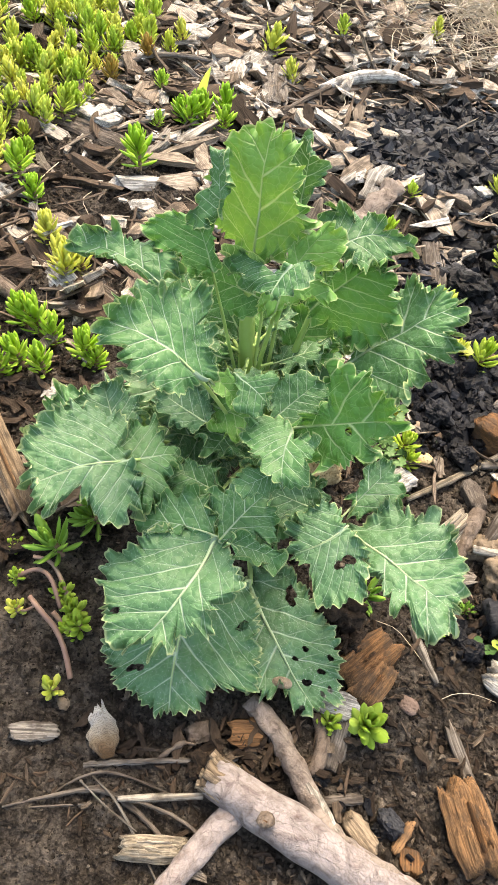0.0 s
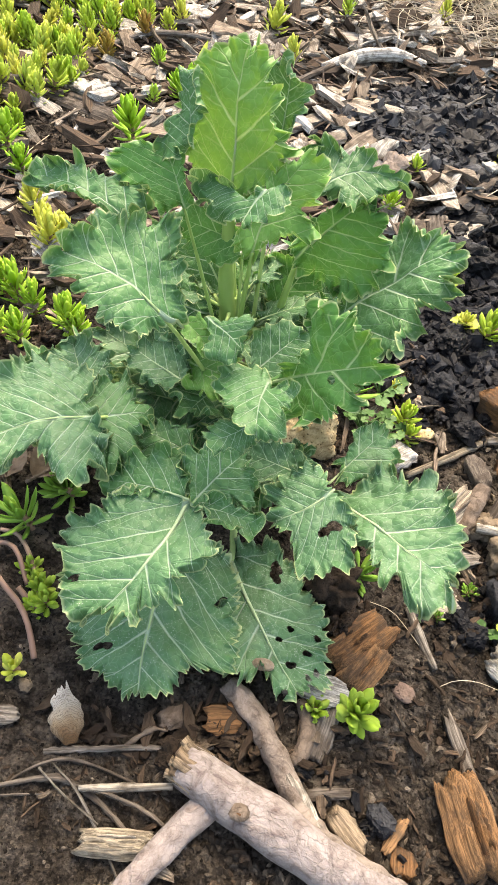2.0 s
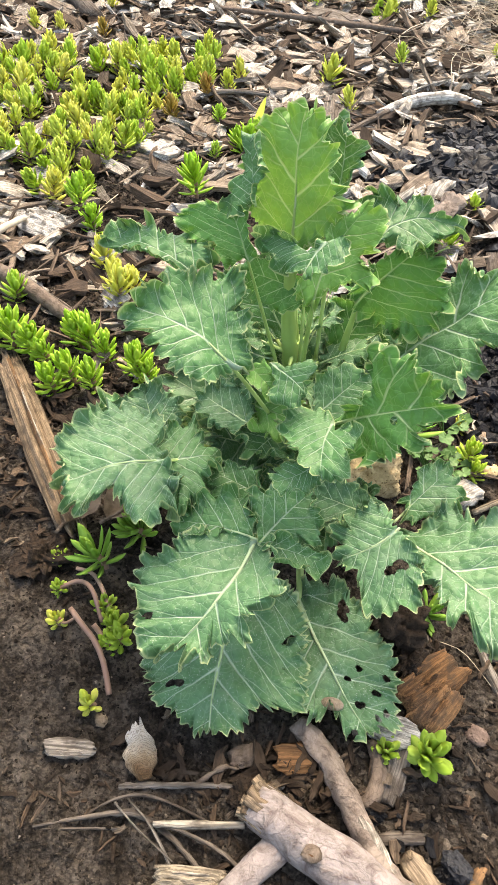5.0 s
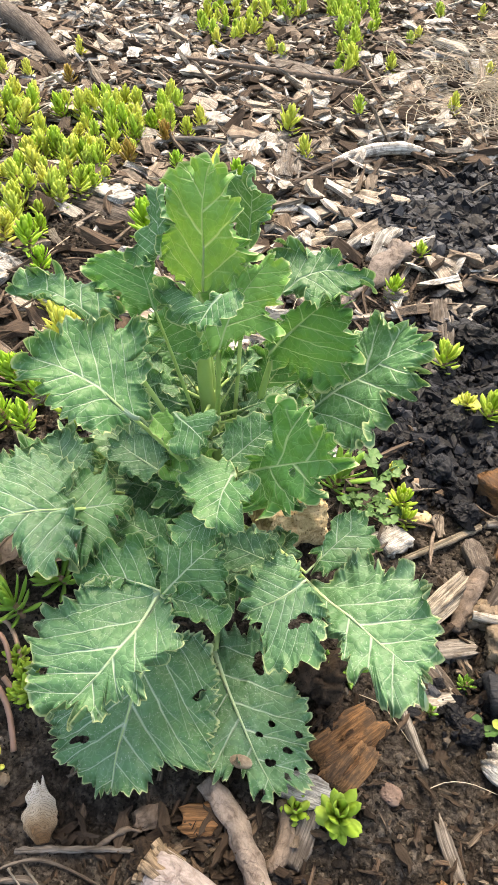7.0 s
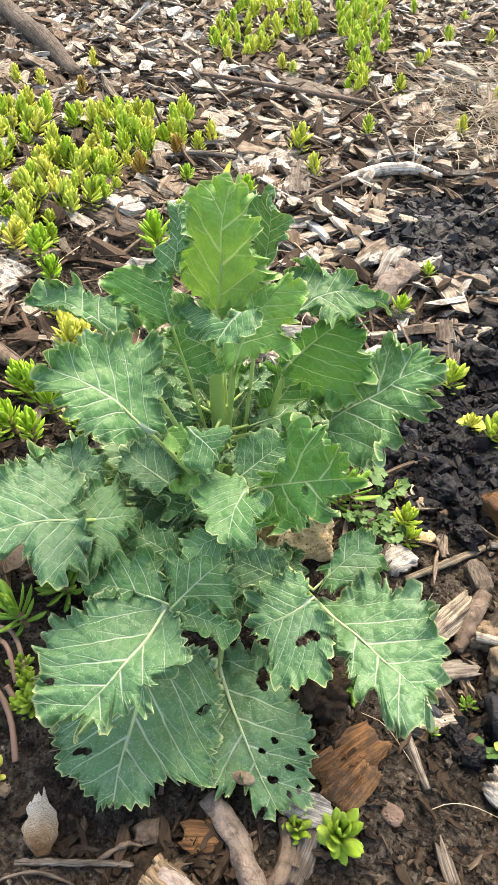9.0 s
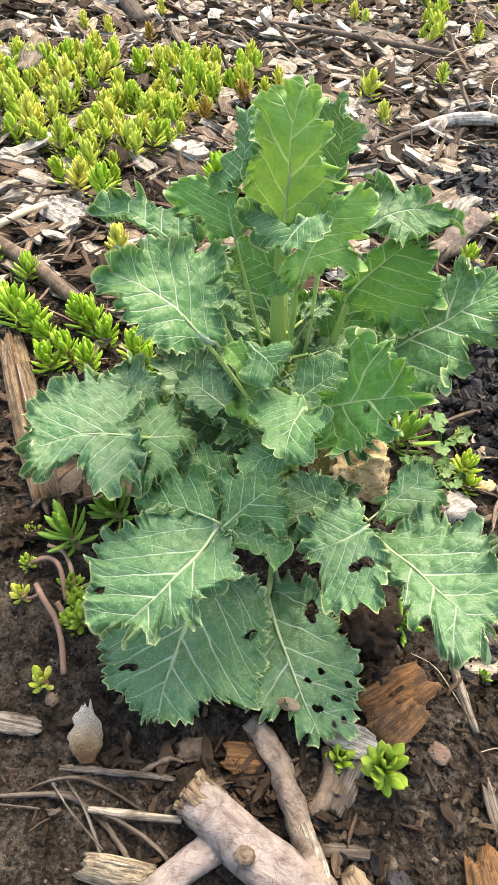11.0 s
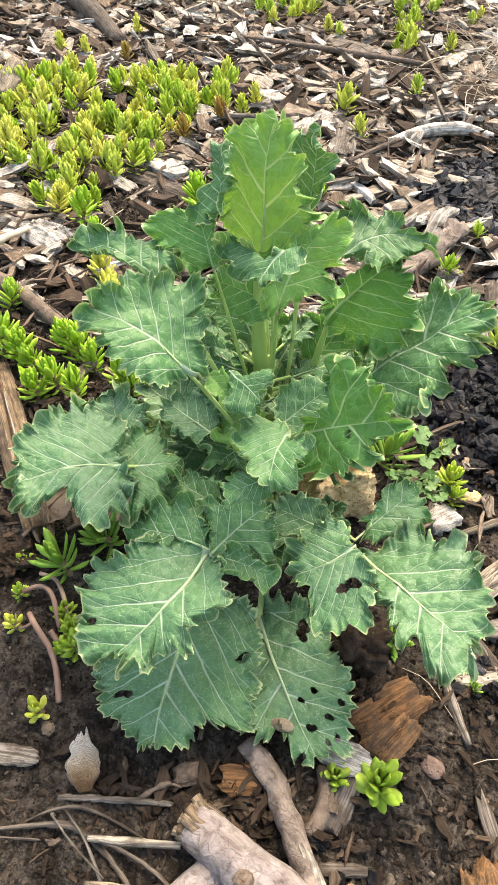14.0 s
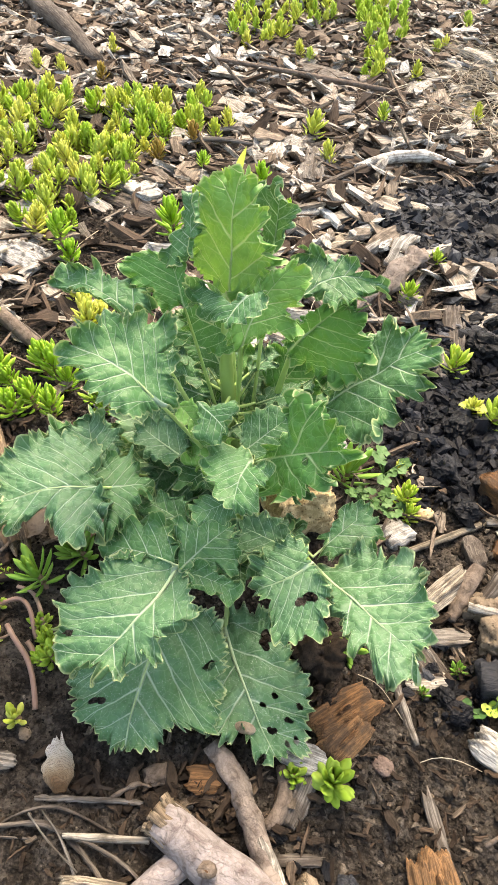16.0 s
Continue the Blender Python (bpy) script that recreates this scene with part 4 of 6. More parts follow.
    for base, tip, up, mat in (((-0.13, 0.52, 0.15), (-0.28, 0.51, 0.11), (-0.2, -0.2, 0.95), KALE), ((-0.07, 0.58, 0.12), (-0.18, 0.6, 0.17), (0.1, -0.4, 0.9), KALE_OLD), ((0.05, 0.52, 0.12), (0.065, 0.43, 0.14), (0, -0.3, 0.95), KALE_OLD),
                               ((-0.02, 0.55, 0.12), (-0.1, 0.49, 0.195), (0.4, -0.3, 0.9), KALE_OLD), ((-0.03, 0.46, 0.13), (-0.11, 0.42, 0.155), (0, -0.2, 0.95), KALE), ((0.05, 0.65, 0.2), (0.09, 0.73, 0.3), (0.1, -0.8, 0.6), KALE),
                               ((-0.06, 0.64, 0.18), (-0.13, 0.7, 0.26), (0, -0.7, 0.7), KALE), ((0.04, 0.6, 0.16), (0.1, 0.62, 0.22), (-0.3, -0.6, 0.7), KALE_OLD), ((-0.05, 0.52, 0.22), (0.005, 0.49, 0.24), (0, -0.5, 0.85), KALE_YOUNG),
                               ((0.0, 0.5, 0.11), (-0.02, 0.395, 0.13), (0, -0.3, 0.95), KALE_OLD), ((0.03, 0.48, 0.12), (0.05, 0.4, 0.135), (0.1, -0.4, 0.9), KALE), ((0.04, 0.53, 0.1), (0.1, 0.46, 0.13), (0, -0.4, 0.9), KALE_OLD),
                               ((-0.03, 0.52, 0.13), (-0.08, 0.445, 0.16), (0.1, -0.4, 0.9), KALE), ((-0.06, 0.56, 0.13), (-0.13, 0.51, 0.17), (0, -0.4, 0.9), KALE_OLD), ((0.01, 0.53, 0.17), (0.035, 0.47, 0.2), (0, -0.5, 0.85), KALE),
                               ((-0.02, 0.54, 0.17), (-0.04, 0.47, 0.2), (0, -0.5, 0.85), KALE), ((0.04, 0.58, 0.15), (0.11, 0.54, 0.2), (-0.2, -0.5, 0.8), KALE), ((0.03, 0.62, 0.22), (0.08, 0.68, 0.27), (0, -0.8, 0.6), KALE),
                               ((-0.04, 0.62, 0.25), (-0.09, 0.65, 0.31), (0.1, -0.8, 0.6), KALE), ((-0.05, 0.58, 0.24), (-0.11, 0.56, 0.27), (0, -0.6, 0.8), KALE)):
        L(base, tip, up, wide, mat, 60 + r.randrange(400), stalk=1, ruffle=1.3, cols=16)
    # small leaves in the axils
    for i in range(44):
        z = r.uniform(0.05, 0.26)
        w = r.uniform(0, 2 * math.pi)
        d = Vector((math.cos(w), math.sin(w), 0))
        b = Vector((0.006 - 0.12 * z, 0.59, z))
        n = r.uniform(0.04, 0.075)
        if d.x > 0.3 and z < 0.16:
            continue
        p0, p1 = b + d * 0.03 + Vector((0, 0, 0.01)), b + d * (0.03 + n) + Vector((0, 0, 0.6 * n))
        jag = [q * r.uniform(0.62, 1.1) * r.uniform(0.85, 1.0) for q in wide]
        L(p0, p1, Vector((0, 0, 1)) - d * 0.5 + Vector((r.uniform(-0.3, 0.3), r.uniform(-0.3, 0.3), 0)), jag, r.choice((KALE, KALE_OLD, KALE_OLD, KALE_GREEN_LIT)), 500 + i, ruffle=1.5, cols=10, step=0.0018)
        part("stalk", tube_mesh("stalk", [K * b, K * (b + d * 0.016 + Vector((0, 0, 0.004))), K * p0], [0.0017, 0.0015, 0.0011], STALK, sides=6, steps=6), kale)
    for ob in kale.children:
        ob.matrix_parent_inverse = kale_inv


build_kale()


# ---- logs, branches and twigs ----
def branch(name, pts, radii, mat, label, category, group="", lift=0.5, sides=10, steps=24, rough=0.18, seed=1, kids=()):
    """A branch lying on the soil along plan points (x, y, extra height), its parts being the main limb and side shoots."""
    def line(ps, rs):
        return [on_ground(p[0], p[1], K * (p[2] + lift * rs[min(i * len(rs) // len(ps), len(rs) - 1)])) for i, p in enumerate(ps)]
    main = line(pts, radii)
    ob = thing(name, label, category, group, Matrix.Translation(main[0]))
    inv = ob.matrix_world.inverted()
    q = part("limb", tube_mesh("limb", main, [K * r for r in radii], mat, sides=sides, steps=steps, rough=rough, seed=seed), ob)
    q.matrix_parent_inverse = inv
    for i, (ps, rs, m, kn, kl) in enumerate(kids):
        q = part(kn, tube_mesh(kn, line(ps, rs), [K * r for r in rs], m, sides=max(6, sides - 3), steps=14, rough=rough * 1.3, seed=seed + 7 * i + 3), ob, kl)
        q.matrix_parent_inverse = inv
    return ob


def build_log():
    ob = branch("log", [(0.036, 0.178, 0.012), (0.092, 0.155, 0.012), (0.15, 0.134, 0.008), (0.24, 0.102, 0.004), (0.34, 0.06, 0)], [0.02, 0.0235, 0.024, 0.025, 0.026],
                BARK, "pinkish-grey barked branch with a broken pale end", "branch", sides=18, steps=40, rough=0.16,
                kids=[([(0.066, 0.15, 0.006), (0.04, 0.115, 0.006), (0.01, 0.07, 0.01), (-0.01, 0.03, 0.012)], [0.0145, 0.013, 0.012, 0.011], BARK, "side_branch", "flaky grey side branch")])
    inv = ob.matrix_world.inverted()
    end = on_ground(0.036, 0.178, K * 0.024)
    d = (on_ground(0.092, 0.155, K * 0.024) - end).normalized()
    side = d.cross(Vector((0, 0, 1))).normalized()
    up = side.cross(d)
    r = random.Random(3)
    for i in range(20):
        w = 2 * math.pi * i / 20 + r.uniform(-0.1, 0.1)
        rr = K * 0.0155 * (1 if i % 3 else 0.5)
        c = end + (side * math.cos(w) + up * math.sin(w)) * rr
        n = K * r.uniform(0.006, 0.013)
        pts = [c + d * K * 0.02, c, c - d * n + (side * math.cos(w) + up * math.sin(w)) * K * 0.003]
        q = part("splinter", tube_mesh("splinter", pts, [K * 0.0065, K * 0.006, K * 0.005], TAN, sides=5, steps=5, rough=0.5, seed=i, flat=0.7), ob)
        q.matrix_parent_inverse = inv
    knot = on_ground(0.094, 0.152, 0) + Vector((0, -K * 0.011, K * 0.054))
    for i, (a, m) in enumerate(((0.0095, TWIG), (0.006, BROWN))):
        q = part("knot", data_mesh("knot", lump_data(30 + i, K * a, (1, 0.8, 0.45), 0.15, 2), m, True), ob, "brown ringed knot")
        q.matrix_parent_inverse = inv
        q.location = knot + Vector((0, 0, K * 0.0015 * i))


build_log()
branch("branch", [(0.062, 0.266, 0.006), (0.1, 0.235, 0.008), (0.137, 0.186, 0.008), (0.163, 0.148, 0.01), (0.21, 0.125, 0.012), (0.27, 0.11, 0.01)],
       [0.011, 0.012, 0.0115, 0.011, 0.0105, 0.01], MOTTLED, "thin curved branch with bark peeling off pale wood", "branch", sides=14, steps=60, rough=0.4, seed=5,
       kids=[([(0.108, 0.226, 0.0125), (0.14, 0.183, 0.0145), (0.166, 0.148, 0.0165), (0.2, 0.131, 0.0165)], [0.003, 0.0075, 0.0085, 0.004], PALE, "bare_wood", "pale bare wood under torn bark")])
branch("root", [(0.142, 0.268, 0.0), (0.152, 0.24, 0.003), (0.148, 0.214, 0.002), (0.138, 0.203, -0.002)], [0.006, 0.0085, 0.009, 0.006], TWIG, "short dark brown curved root piece", "root", sides=8, steps=12)
branch("twig", [(-0.103, 0.167, 0), (-0.06, 0.178, 0.004), (0.0, 0.19, 0.004), (0.045, 0.197, 0.002), (0.084, 0.217, 0)], [0.0036, 0.003, 0.003, 0.0024, 0.0014], GREY, "grey-brown knobbly twig lying on the soil", "twig", "twigs", sides=8, steps=44, rough=0.8, seed=8,
       kids=[([(-0.03, 0.184, 0.004), (-0.005, 0.205, 0.01), (0.012, 0.21, 0.006)], [0.003, 0.0025, 0.001], TWIG, "side_shoot", "")])
branch("twig", [(-0.17, 0.112, 0), (-0.125, 0.13, 0.004), (-0.08, 0.146, 0.008), (-0.04, 0.136, 0.006), (0.0, 0.112, 0.004), (0.032, 0.088, 0.002)], [0.0012, 0.0024, 0.003, 0.0028, 0.0024, 0.0014], GREY, "grey frayed twig bent at its middle", "twig", "twigs", sides=7, steps=36, rough=0.6, seed=9,
       kids=[([(-0.06, 0.143, 0.006), (-0.02, 0.14, 0.01), (0.02, 0.13, 0.006), (0.055, 0.112, 0.002)], [0.0018, 0.0022, 0.0022, 0.0014], GREY, "side_shoot", ""),
             ([(-0.13, 0.128, 0.003), (-0.1, 0.154, 0.008), (-0.06, 0.165, 0.004), (0.03, 0.148, 0.002)], [0.0014, 0.0018, 0.0018, 0.001], GREY, "side_shoot", ""),
             ([(-0.16, 0.112, 0.004), (-0.12, 0.122, 0.007), (-0.085, 0.132, 0.006)], [0.0008, 0.0012, 0.0008], GREY, "side_shoot", ""),
             ([(-0.1, 0.15, 0.012), (-0.07, 0.132, 0.012), (-0.03, 0.115, 0.008)], [0.0009, 0.0012, 0.0008], GREY, "side_shoot", ""),
             ([(-0.09, 0.158, 0.008), (-0.055, 0.135, 0.012), (-0.02, 0.1, 0.008), (0.015, 0.06, 0.004)], [0.001, 0.0015, 0.0014, 0.001], GREY, "side_shoot", "")])
branch("twig", [(-0.057, 0.14, 0.01), (-0.02, 0.148, 0.012), (0.03, 0.158, 0.012)], [0.0025, 0.0045, 0.0035], PALE, "pale split twig lying across others", "twig", "twigs", sides=6, steps=10, rough=0.3, seed=10)
branch("twig", [(0.246, 0.607, 0.006), (0.3, 0.645, 0.006), (0.352, 0.69, 0.006), (0.4, 0.73, 0.006)], [0.0045, 0.0058, 0.0058, 0.0045], PALE, "straight grey weathered stick beside charcoal", "stick", "sticks", sides=8, rough=0.22, seed=11,
       kids=[([(0.36, 0.693, 0.006), (0.385, 0.698, 0.008), (0.395, 0.705, 0.006)], [0.006, 0.005, 0.003], GREY, "side_shoot", "")])
branch("stick", [(0.256, 0.408, 0), (0.27, 0.375, 0.003), (0.289, 0.338, 0)], [0.0055, 0.007, 0.004], GREY, "dark grey weathered stick on soil", "stick", "sticks", sides=6, steps=10, rough=0.35, seed=12)
branch("stick", [(0.42, 0.65, 0.004), (0.385, 0.595, 0.01), (0.35, 0.537, 0.004)], [0.012, 0.0125, 0.009], GREY, "grey splitting stick lying on mulch", "stick", "sticks", sides=8, rough=0.3, seed=13)
branch("stick", [(0.348, 0.6, 0.004), (0.332, 0.558, 0.008), (0.318, 0.515, 0.002)], [0.012, 0.012, 0.008], TWIG, "dark knobbly stick lying on mulch", "stick", "sticks", sides=8, rough=0.5, seed=14)
branch("stick", [(0.365, 0.512, 0.01), (0.42, 0.513, 0.012), (0.5, 0.522, 0.008)], [0.0065, 0.008, 0.008], PALE, "pale straight stick on tan rubble", "stick", "sticks", sides=7, rough=0.25, seed=15)
branch("stick", [(0.337, 0.534, 0.014), (0.37, 0.532, 0.016), (0.412, 0.537, 0.01)], [0.006, 0.007, 0.006], PALE, "pale short stick on tan rubble", "stick", "sticks", sides=7, rough=0.3, seed=16)
branch("branch", [(0.393, 0.366, 0.006), (0.425, 0.41, 0.012), (0.462, 0.458, 0.012), (0.5, 0.5, 0.01)], [0.008, 0.0085, 0.01, 0.01], TWIG, "brown knotted branch leaning over rubble", "branch", "sticks", sides=9, rough=0.3, seed=17)
branch("driftwood", [(0.396, 0.838, 0.006), (0.43, 0.812, 0.014), (0.485, 0.778, 0.006)], [0.012, 0.017, 0.014], GREY, "pale bleached split branch beside charcoal", "branch", "sticks", sides=9, rough=0.4, seed=18,
       kids=[([(0.4, 0.916, 0), (0.43, 0.885, 0.006), (0.466, 0.852, 0.006)], [0.006, 0.009, 0.007], GREY, "side_branch", "")])
branch("log", [(0.47, 0.985, 0), (0.53, 0.93, 0.004), (0.6, 0.88, 0)], [0.02, 0.024, 0.022], COAL, "charred black log end on charcoal", "log", sides=10, rough=0.25, seed=19)
branch("log", [(0.075, 1.17, -0.004), (0.13, 1.27, 0.006), (0.18, 1.38, 0.004), (0.225, 1.48, -0.01)], [0.016, 0.023, 0.024, 0.016], MOTTLED, "dirt-crusted dark branch half buried in mulch", "log", sides=14, steps=50, rough=0.9, seed=20)
branch("root", [(0.31, 1.285, 0), (0.35, 1.36, 0.012), (0.39, 1.42, 0.014), (0.45, 1.52, 0.004)], [0.012, 0.013, 0.011, 0.006], GREY, "grey dead root forking over charcoal", "root", sides=8, rough=0.35, seed=21,
       kids=[([(0.36, 1.375, 0.012), (0.42, 1.38, 0.012), (0.5, 1.34, 0.004)], [0.008, 0.006, 0.004], GREY, "side_root", "")])
branch("stick", [(-0.01, 1.86, 0.012), (0.075, 1.92, 0.026), (0.165, 1.965, 0.026), (0.25, 2.0, 0.012)], [0.012, 0.017, 0.017, 0.009], BLEACHED, "bleached curved stick lying on mulch", "stick", "sticks", sides=9, rough=0.2, seed=22)
branch("stick", [(-0.12, 1.6, 0.01), (-0.05, 1.74, 0.02), (0.03, 1.9, 0.015)], [0.007, 0.008, 0.006], GREY, "thin grey stick on mulch", "stick", "sticks", sides=7, rough=0.3, seed=23)
branch("stick", [(-0.72, 0.985, 0.01), (-0.56, 0.9, 0.02), (-0.42, 0.834, 0.008)], [0.015, 0.0145, 0.012], TWIG, "brown barked stick lying between sedums", "stick", "sticks", sides=9, rough=0.2, seed=24)
branch("stick", [(-0.57, 0.925, 0.01), (-0.47, 0.87, 0.014), (-0.38, 0.832, 0.004)], [0.005, 0.006, 0.005], GREY, "thin grey stick between sedums", "stick", "sticks", sides=7, rough=0.25, seed=25)
branch("stick", [(-0.72, 0.92, 0.02), (-0.66, 1.02, 0.04), (-0.636, 1.095, 0.03)], [0.007, 0.0075, 0.006], STRAW, "tan dry stalk over sedums", "stick", "sticks", sides=7, rough=0.2, seed=26)
branch("log", [(-1.52, 2.87, 0.02), (-1.34, 2.68, 0.026), (-1.17, 2.51, 0.022), (-0.97, 2.31, 0.006)], [0.036, 0.038, 0.036, 0.026], GREY, "grey bare branch lying far back on mulch", "log", sides=12, rough=0.15, seed=27)
branch("stick", [(-0.55, 1.66, 0.02), (-0.42, 1.8, 0.02), (-0.22, 1.87, 0.01)], [0.006, 0.007, 0.005], GREY, "thin grey stick beside the sedum mat", "stick", "sticks", sides=7, rough=0.2, seed=28)
branch("stick", [(-0.72, 1.36, 0.03), (-0.66, 1.4, 0.04), (-0.56, 1.46, 0.02)], [0.009, 0.011, 0.009], GREY, "pale stick lying in the sedum mat", "stick", "sticks", sides=7, rough=0.2, seed=29)
branch("stick", [(-0.62, 2.5, 0.02), (-0.25, 2.45, 0.025), (0.1, 2.5, 0.015), (0.3, 2.42, 0.01)], [0.007, 0.009, 0.009, 0.006], TWIG, "long dark twig on mulch", "twig", "sticks", sides=7, rough=0.3, seed=30)


# ---- single wood pieces ----
def wedge(name, a, b, width, thick, mat, label, category="wood chip", group="", seed=0, lift=0.4, roll=0.0, rings=9, ends=0.35, pitch=0.0, around=14):
    """A split piece of wood from plan point a to b, with ridged faces and splintered ends."""
    pa, pb = on_ground(*a), on_ground(*b)
    r = random.Random(seed + 100)
    n = (pb - pa).length
    verts, faces, loc = [], [], []
    ridge = [r.uniform(0.74, 1.16) for _ in range(around)]
    for k in range(rings + 1):
        s = 2 * k / rings - 1
        tp = 1 - ends * abs(s) ** 3
        for j in range(around):
            w = 2 * math.pi * (j + 0.5) / around
            cx, cz = math.cos(w), math.sin(w)
            cx, cz = math.copysign(abs(cx) ** 0.4, cx), math.copysign(abs(cz) ** 0.4, cz)
            q = ridge[j] * (1 + 0.3 * noise.noise(Vector((s * 2.2, j * 1.7, seed))) + 0.2 * noise.noise(Vector((s * 6, j * 3.1, seed + 5))))
            x = s * n / 2 * (1 + (r.uniform(-0.3, 0.08) if k in (0, rings) else 0))
            verts.append((x, cx * K * width / 2 * q * tp, cz * K * thick / 2 * q * (0.5 + 0.5 * tp)))
            loc.append(verts[-1])
    for k in range(rings):
        for j in range(around):
            b0, j2 = k * around, (j + 1) % around
            faces.append((b0 + j, b0 + j2, b0 + around + j2, b0 + around + j))
    faces.append(tuple(range(around - 1, -1, -1)))
    faces.append(tuple(range(rings * around, rings * around + around)))
    d = pb - pa
    m = Matrix.Translation((pa + pb) / 2 + Vector((0, 0, K * thick * lift))) @ pose(0, 0, 0, 0, 0, math.degrees(math.atan2(d.y, d.x))) @ pose(0, 0, 0, roll, -math.degrees(math.asin(max(-1, min(1, d.z / n)))) + pitch, 0)
    me = make_mesh(name, verts, faces, mat, True, {"loc": loc})
    return thing(name, label, category, group, m, me)


def bundle(name, a, b, width, thick, mats, label, category, group="", seed=0, strips=4, lift=0.4, ragged=0.18, belly=0.15):
    """A coarse split piece of wood: ridged along its length, torn at its ends, with loose splinters on it."""
    pa, pb = on_ground(*a), on_ground(*b)
    d = pb - pa
    n = d.length
    r = random.Random(seed + 500)
    m = Matrix.Translation((pa + pb) / 2 + Vector((0, 0, K * thick * lift))) @ pose(0, 0, 0, 0, 0, math.degrees(math.atan2(d.y, d.x))) @ pose(0, 0, 0, 0, -math.degrees(math.asin(max(-1, min(1, d.z / n)))), 0)
    ob = thing(name, label, category, group, m)

    def slab(v0, v1, nu, nv, cut, up):
        verts, faces = [], []
        ends = []
        for j in range(nv + 1):
            v = v0 + (v1 - v0) * j / nv
            e0 = ragged * (0.8 + 1.2 * noise.noise(Vector((v * 3.1, seed, 1)))) + r.uniform(-0.05, 0.05) + cut[0]
            e1 = ragged * (0.8 + 1.2 * noise.noise(Vector((v * 3.1, seed, 7)))) + r.uniform(-0.05, 0.05) + cut[1]
            ends.append((-n / 2 * (1 - max(-0.05, e0)), n / 2 * (1 - max(-0.05, e1))))
        for top in (1, -1):
            for i in range(nu + 1):
                u = i / nu
                for j in range(nv + 1):
                    v = v0 + (v1 - v0) * j / nv
                    c = 2 * v - 1
                    x = ends[j][0] + (ends[j][1] - ends[j][0]) * u
                    y = K * width / 2 * c * (1 - belly * (2 * u - 1) ** 2) * (1 + 0.07 * noise.noise(Vector((u * 4, seed, 3 + c)))) + K * width * 0.04 * noise.noise(Vector((u * 2.5, seed, 9)))
                    dome = max(0.0, 1 - abs(2 * j / nv - 1) ** 3.2) ** 0.5 * max(0.12, 1 - abs(2 * u - 1) ** 9)
                    if top > 0:
                        z = K * thick * 0.5 * dome * (1 - 0.4 * c * c) * (1 + 0.5 * noise.noise(Vector((u * 1.6, v * 8, seed))) + 0.34 * noise.noise(Vector((u * 4, v * 21, seed + 2))) + 0.16 * noise.noise(Vector((u * 14, v * 30, seed))))
                    else:
                        z = -K * thick * 0.5 * dome
                    verts.append((x, y, z + up))
        h = (nu + 1) * (nv + 1)
        for i in range(nu):
            for j in range(nv):
                q = i * (nv + 1) + j
                faces.append((q, q + nv + 1, q + nv + 2, q + 1))
                faces.append((h + q, h + q + 1, h + q + nv + 2, h + q + nv + 1))
        rim = [i * (nv + 1) for i in range(nu + 1)] + [nu * (nv + 1) + j for j in range(1, nv + 1)]
        rim += [i * (nv + 1) + nv for i in range(nu - 1, -1, -1)] + [j for j in range(nv - 1, 0, -1)]
        for q in range(len(rim)):
            p0, p1 = rim[q], rim[(q + 1) % len(rim)]
            faces.append((p1, p0, p0 + h, p1 + h))
        return verts, faces

    v, f = slab(0, 1, 22, 20, (0, 0), 0)
    part("body", make_mesh("body", v, f, mats[0], True, {"loc": v}), ob)
    for i in range(max(1, strips - 2)):
        c = r.uniform(0.15, 0.8)
        v, f = slab(c, c + r.uniform(0.1, 0.2), 12, 5, (r.uniform(0.05, 0.7), r.uniform(0.05, 0.7)), K * thick * 0.12)
        part("splinter", make_mesh("splinter", v, f, mats[(i + 1) % len(mats)], True, {"loc": v}), ob)
    return ob


bundle("bark_chunk", (0.163, 0.308), (0.236, 0.388), 0.05, 0.024, (BROWN,), "reddish-brown split bark chunk", "wood chunk", "brown chunks", 1, 4)
bundle("bark_chunk", (0.186, 0.286), (0.226, 0.352), 0.042, 0.02, (BROWN,), "reddish-brown split bark chunk", "wood chunk", "brown chunks", 2, 3)
wedge("wood_chip", (0.135, 0.283), (0.192, 0.278), 0.03, 0.012, BLEACHED, "white papery wood chip lying under a kale leaf", "wood chip", "chips", 3)
wedge("wood_chip", (0.162, 0.208), (0.176, 0.272), 0.022, 0.012, GREY, "grey grooved weathered wood chip", "wood chip", "chips", 4)
bundle("wood_block", (-0.05, 0.098), (0.03, 0.108), 0.026, 0.024, (PALE,), "yellowish split wood block", "wood block", "chips", 6, 3)
bundle("bark_chunk", (0.305, 0.235), (0.342, 0.135), 0.055, 0.035, (BROWN,), "orange-brown torn bark chunk", "wood chunk", "brown chunks", 7, 5)
wedge("wood_sliver", (0.3, 0.292), (0.342, 0.204), 0.016, 0.006, GREY, "greenish-grey wood sliver on soil", "wood chip", "chips", 8)
wedge("wood_chip", (0.184, 0.17), (0.218, 0.14), 0.024, 0.016, TAN, "tan split wood chip on soil", "wood chip", "chips", 9)
wedge("wood_chip", (0.154, 0.176), (0.206, 0.19), 0.012, 0.01, GREY, "grey grooved wood chip on soil", "wood chip", "chips", 10)
wedge("wood_chip", (0.24, 0.145), (0.262, 0.18), 0.012, 0.007, BROWN, "orange-brown bark sliver on soil", "wood chip", "chips", 11)
wedge("wood_chip", (0.258, 0.128), (0.262, 0.155), 0.026, 0.008, BROWN, "brown bark flake on soil", "wood chip", "chips", 12)
wedge("wood_chip", (0.045, 0.228), (0.085, 0.236), 0.028, 0.014, BROWN, "brown grooved wood chip on soil", "wood chip", "chips", 13)
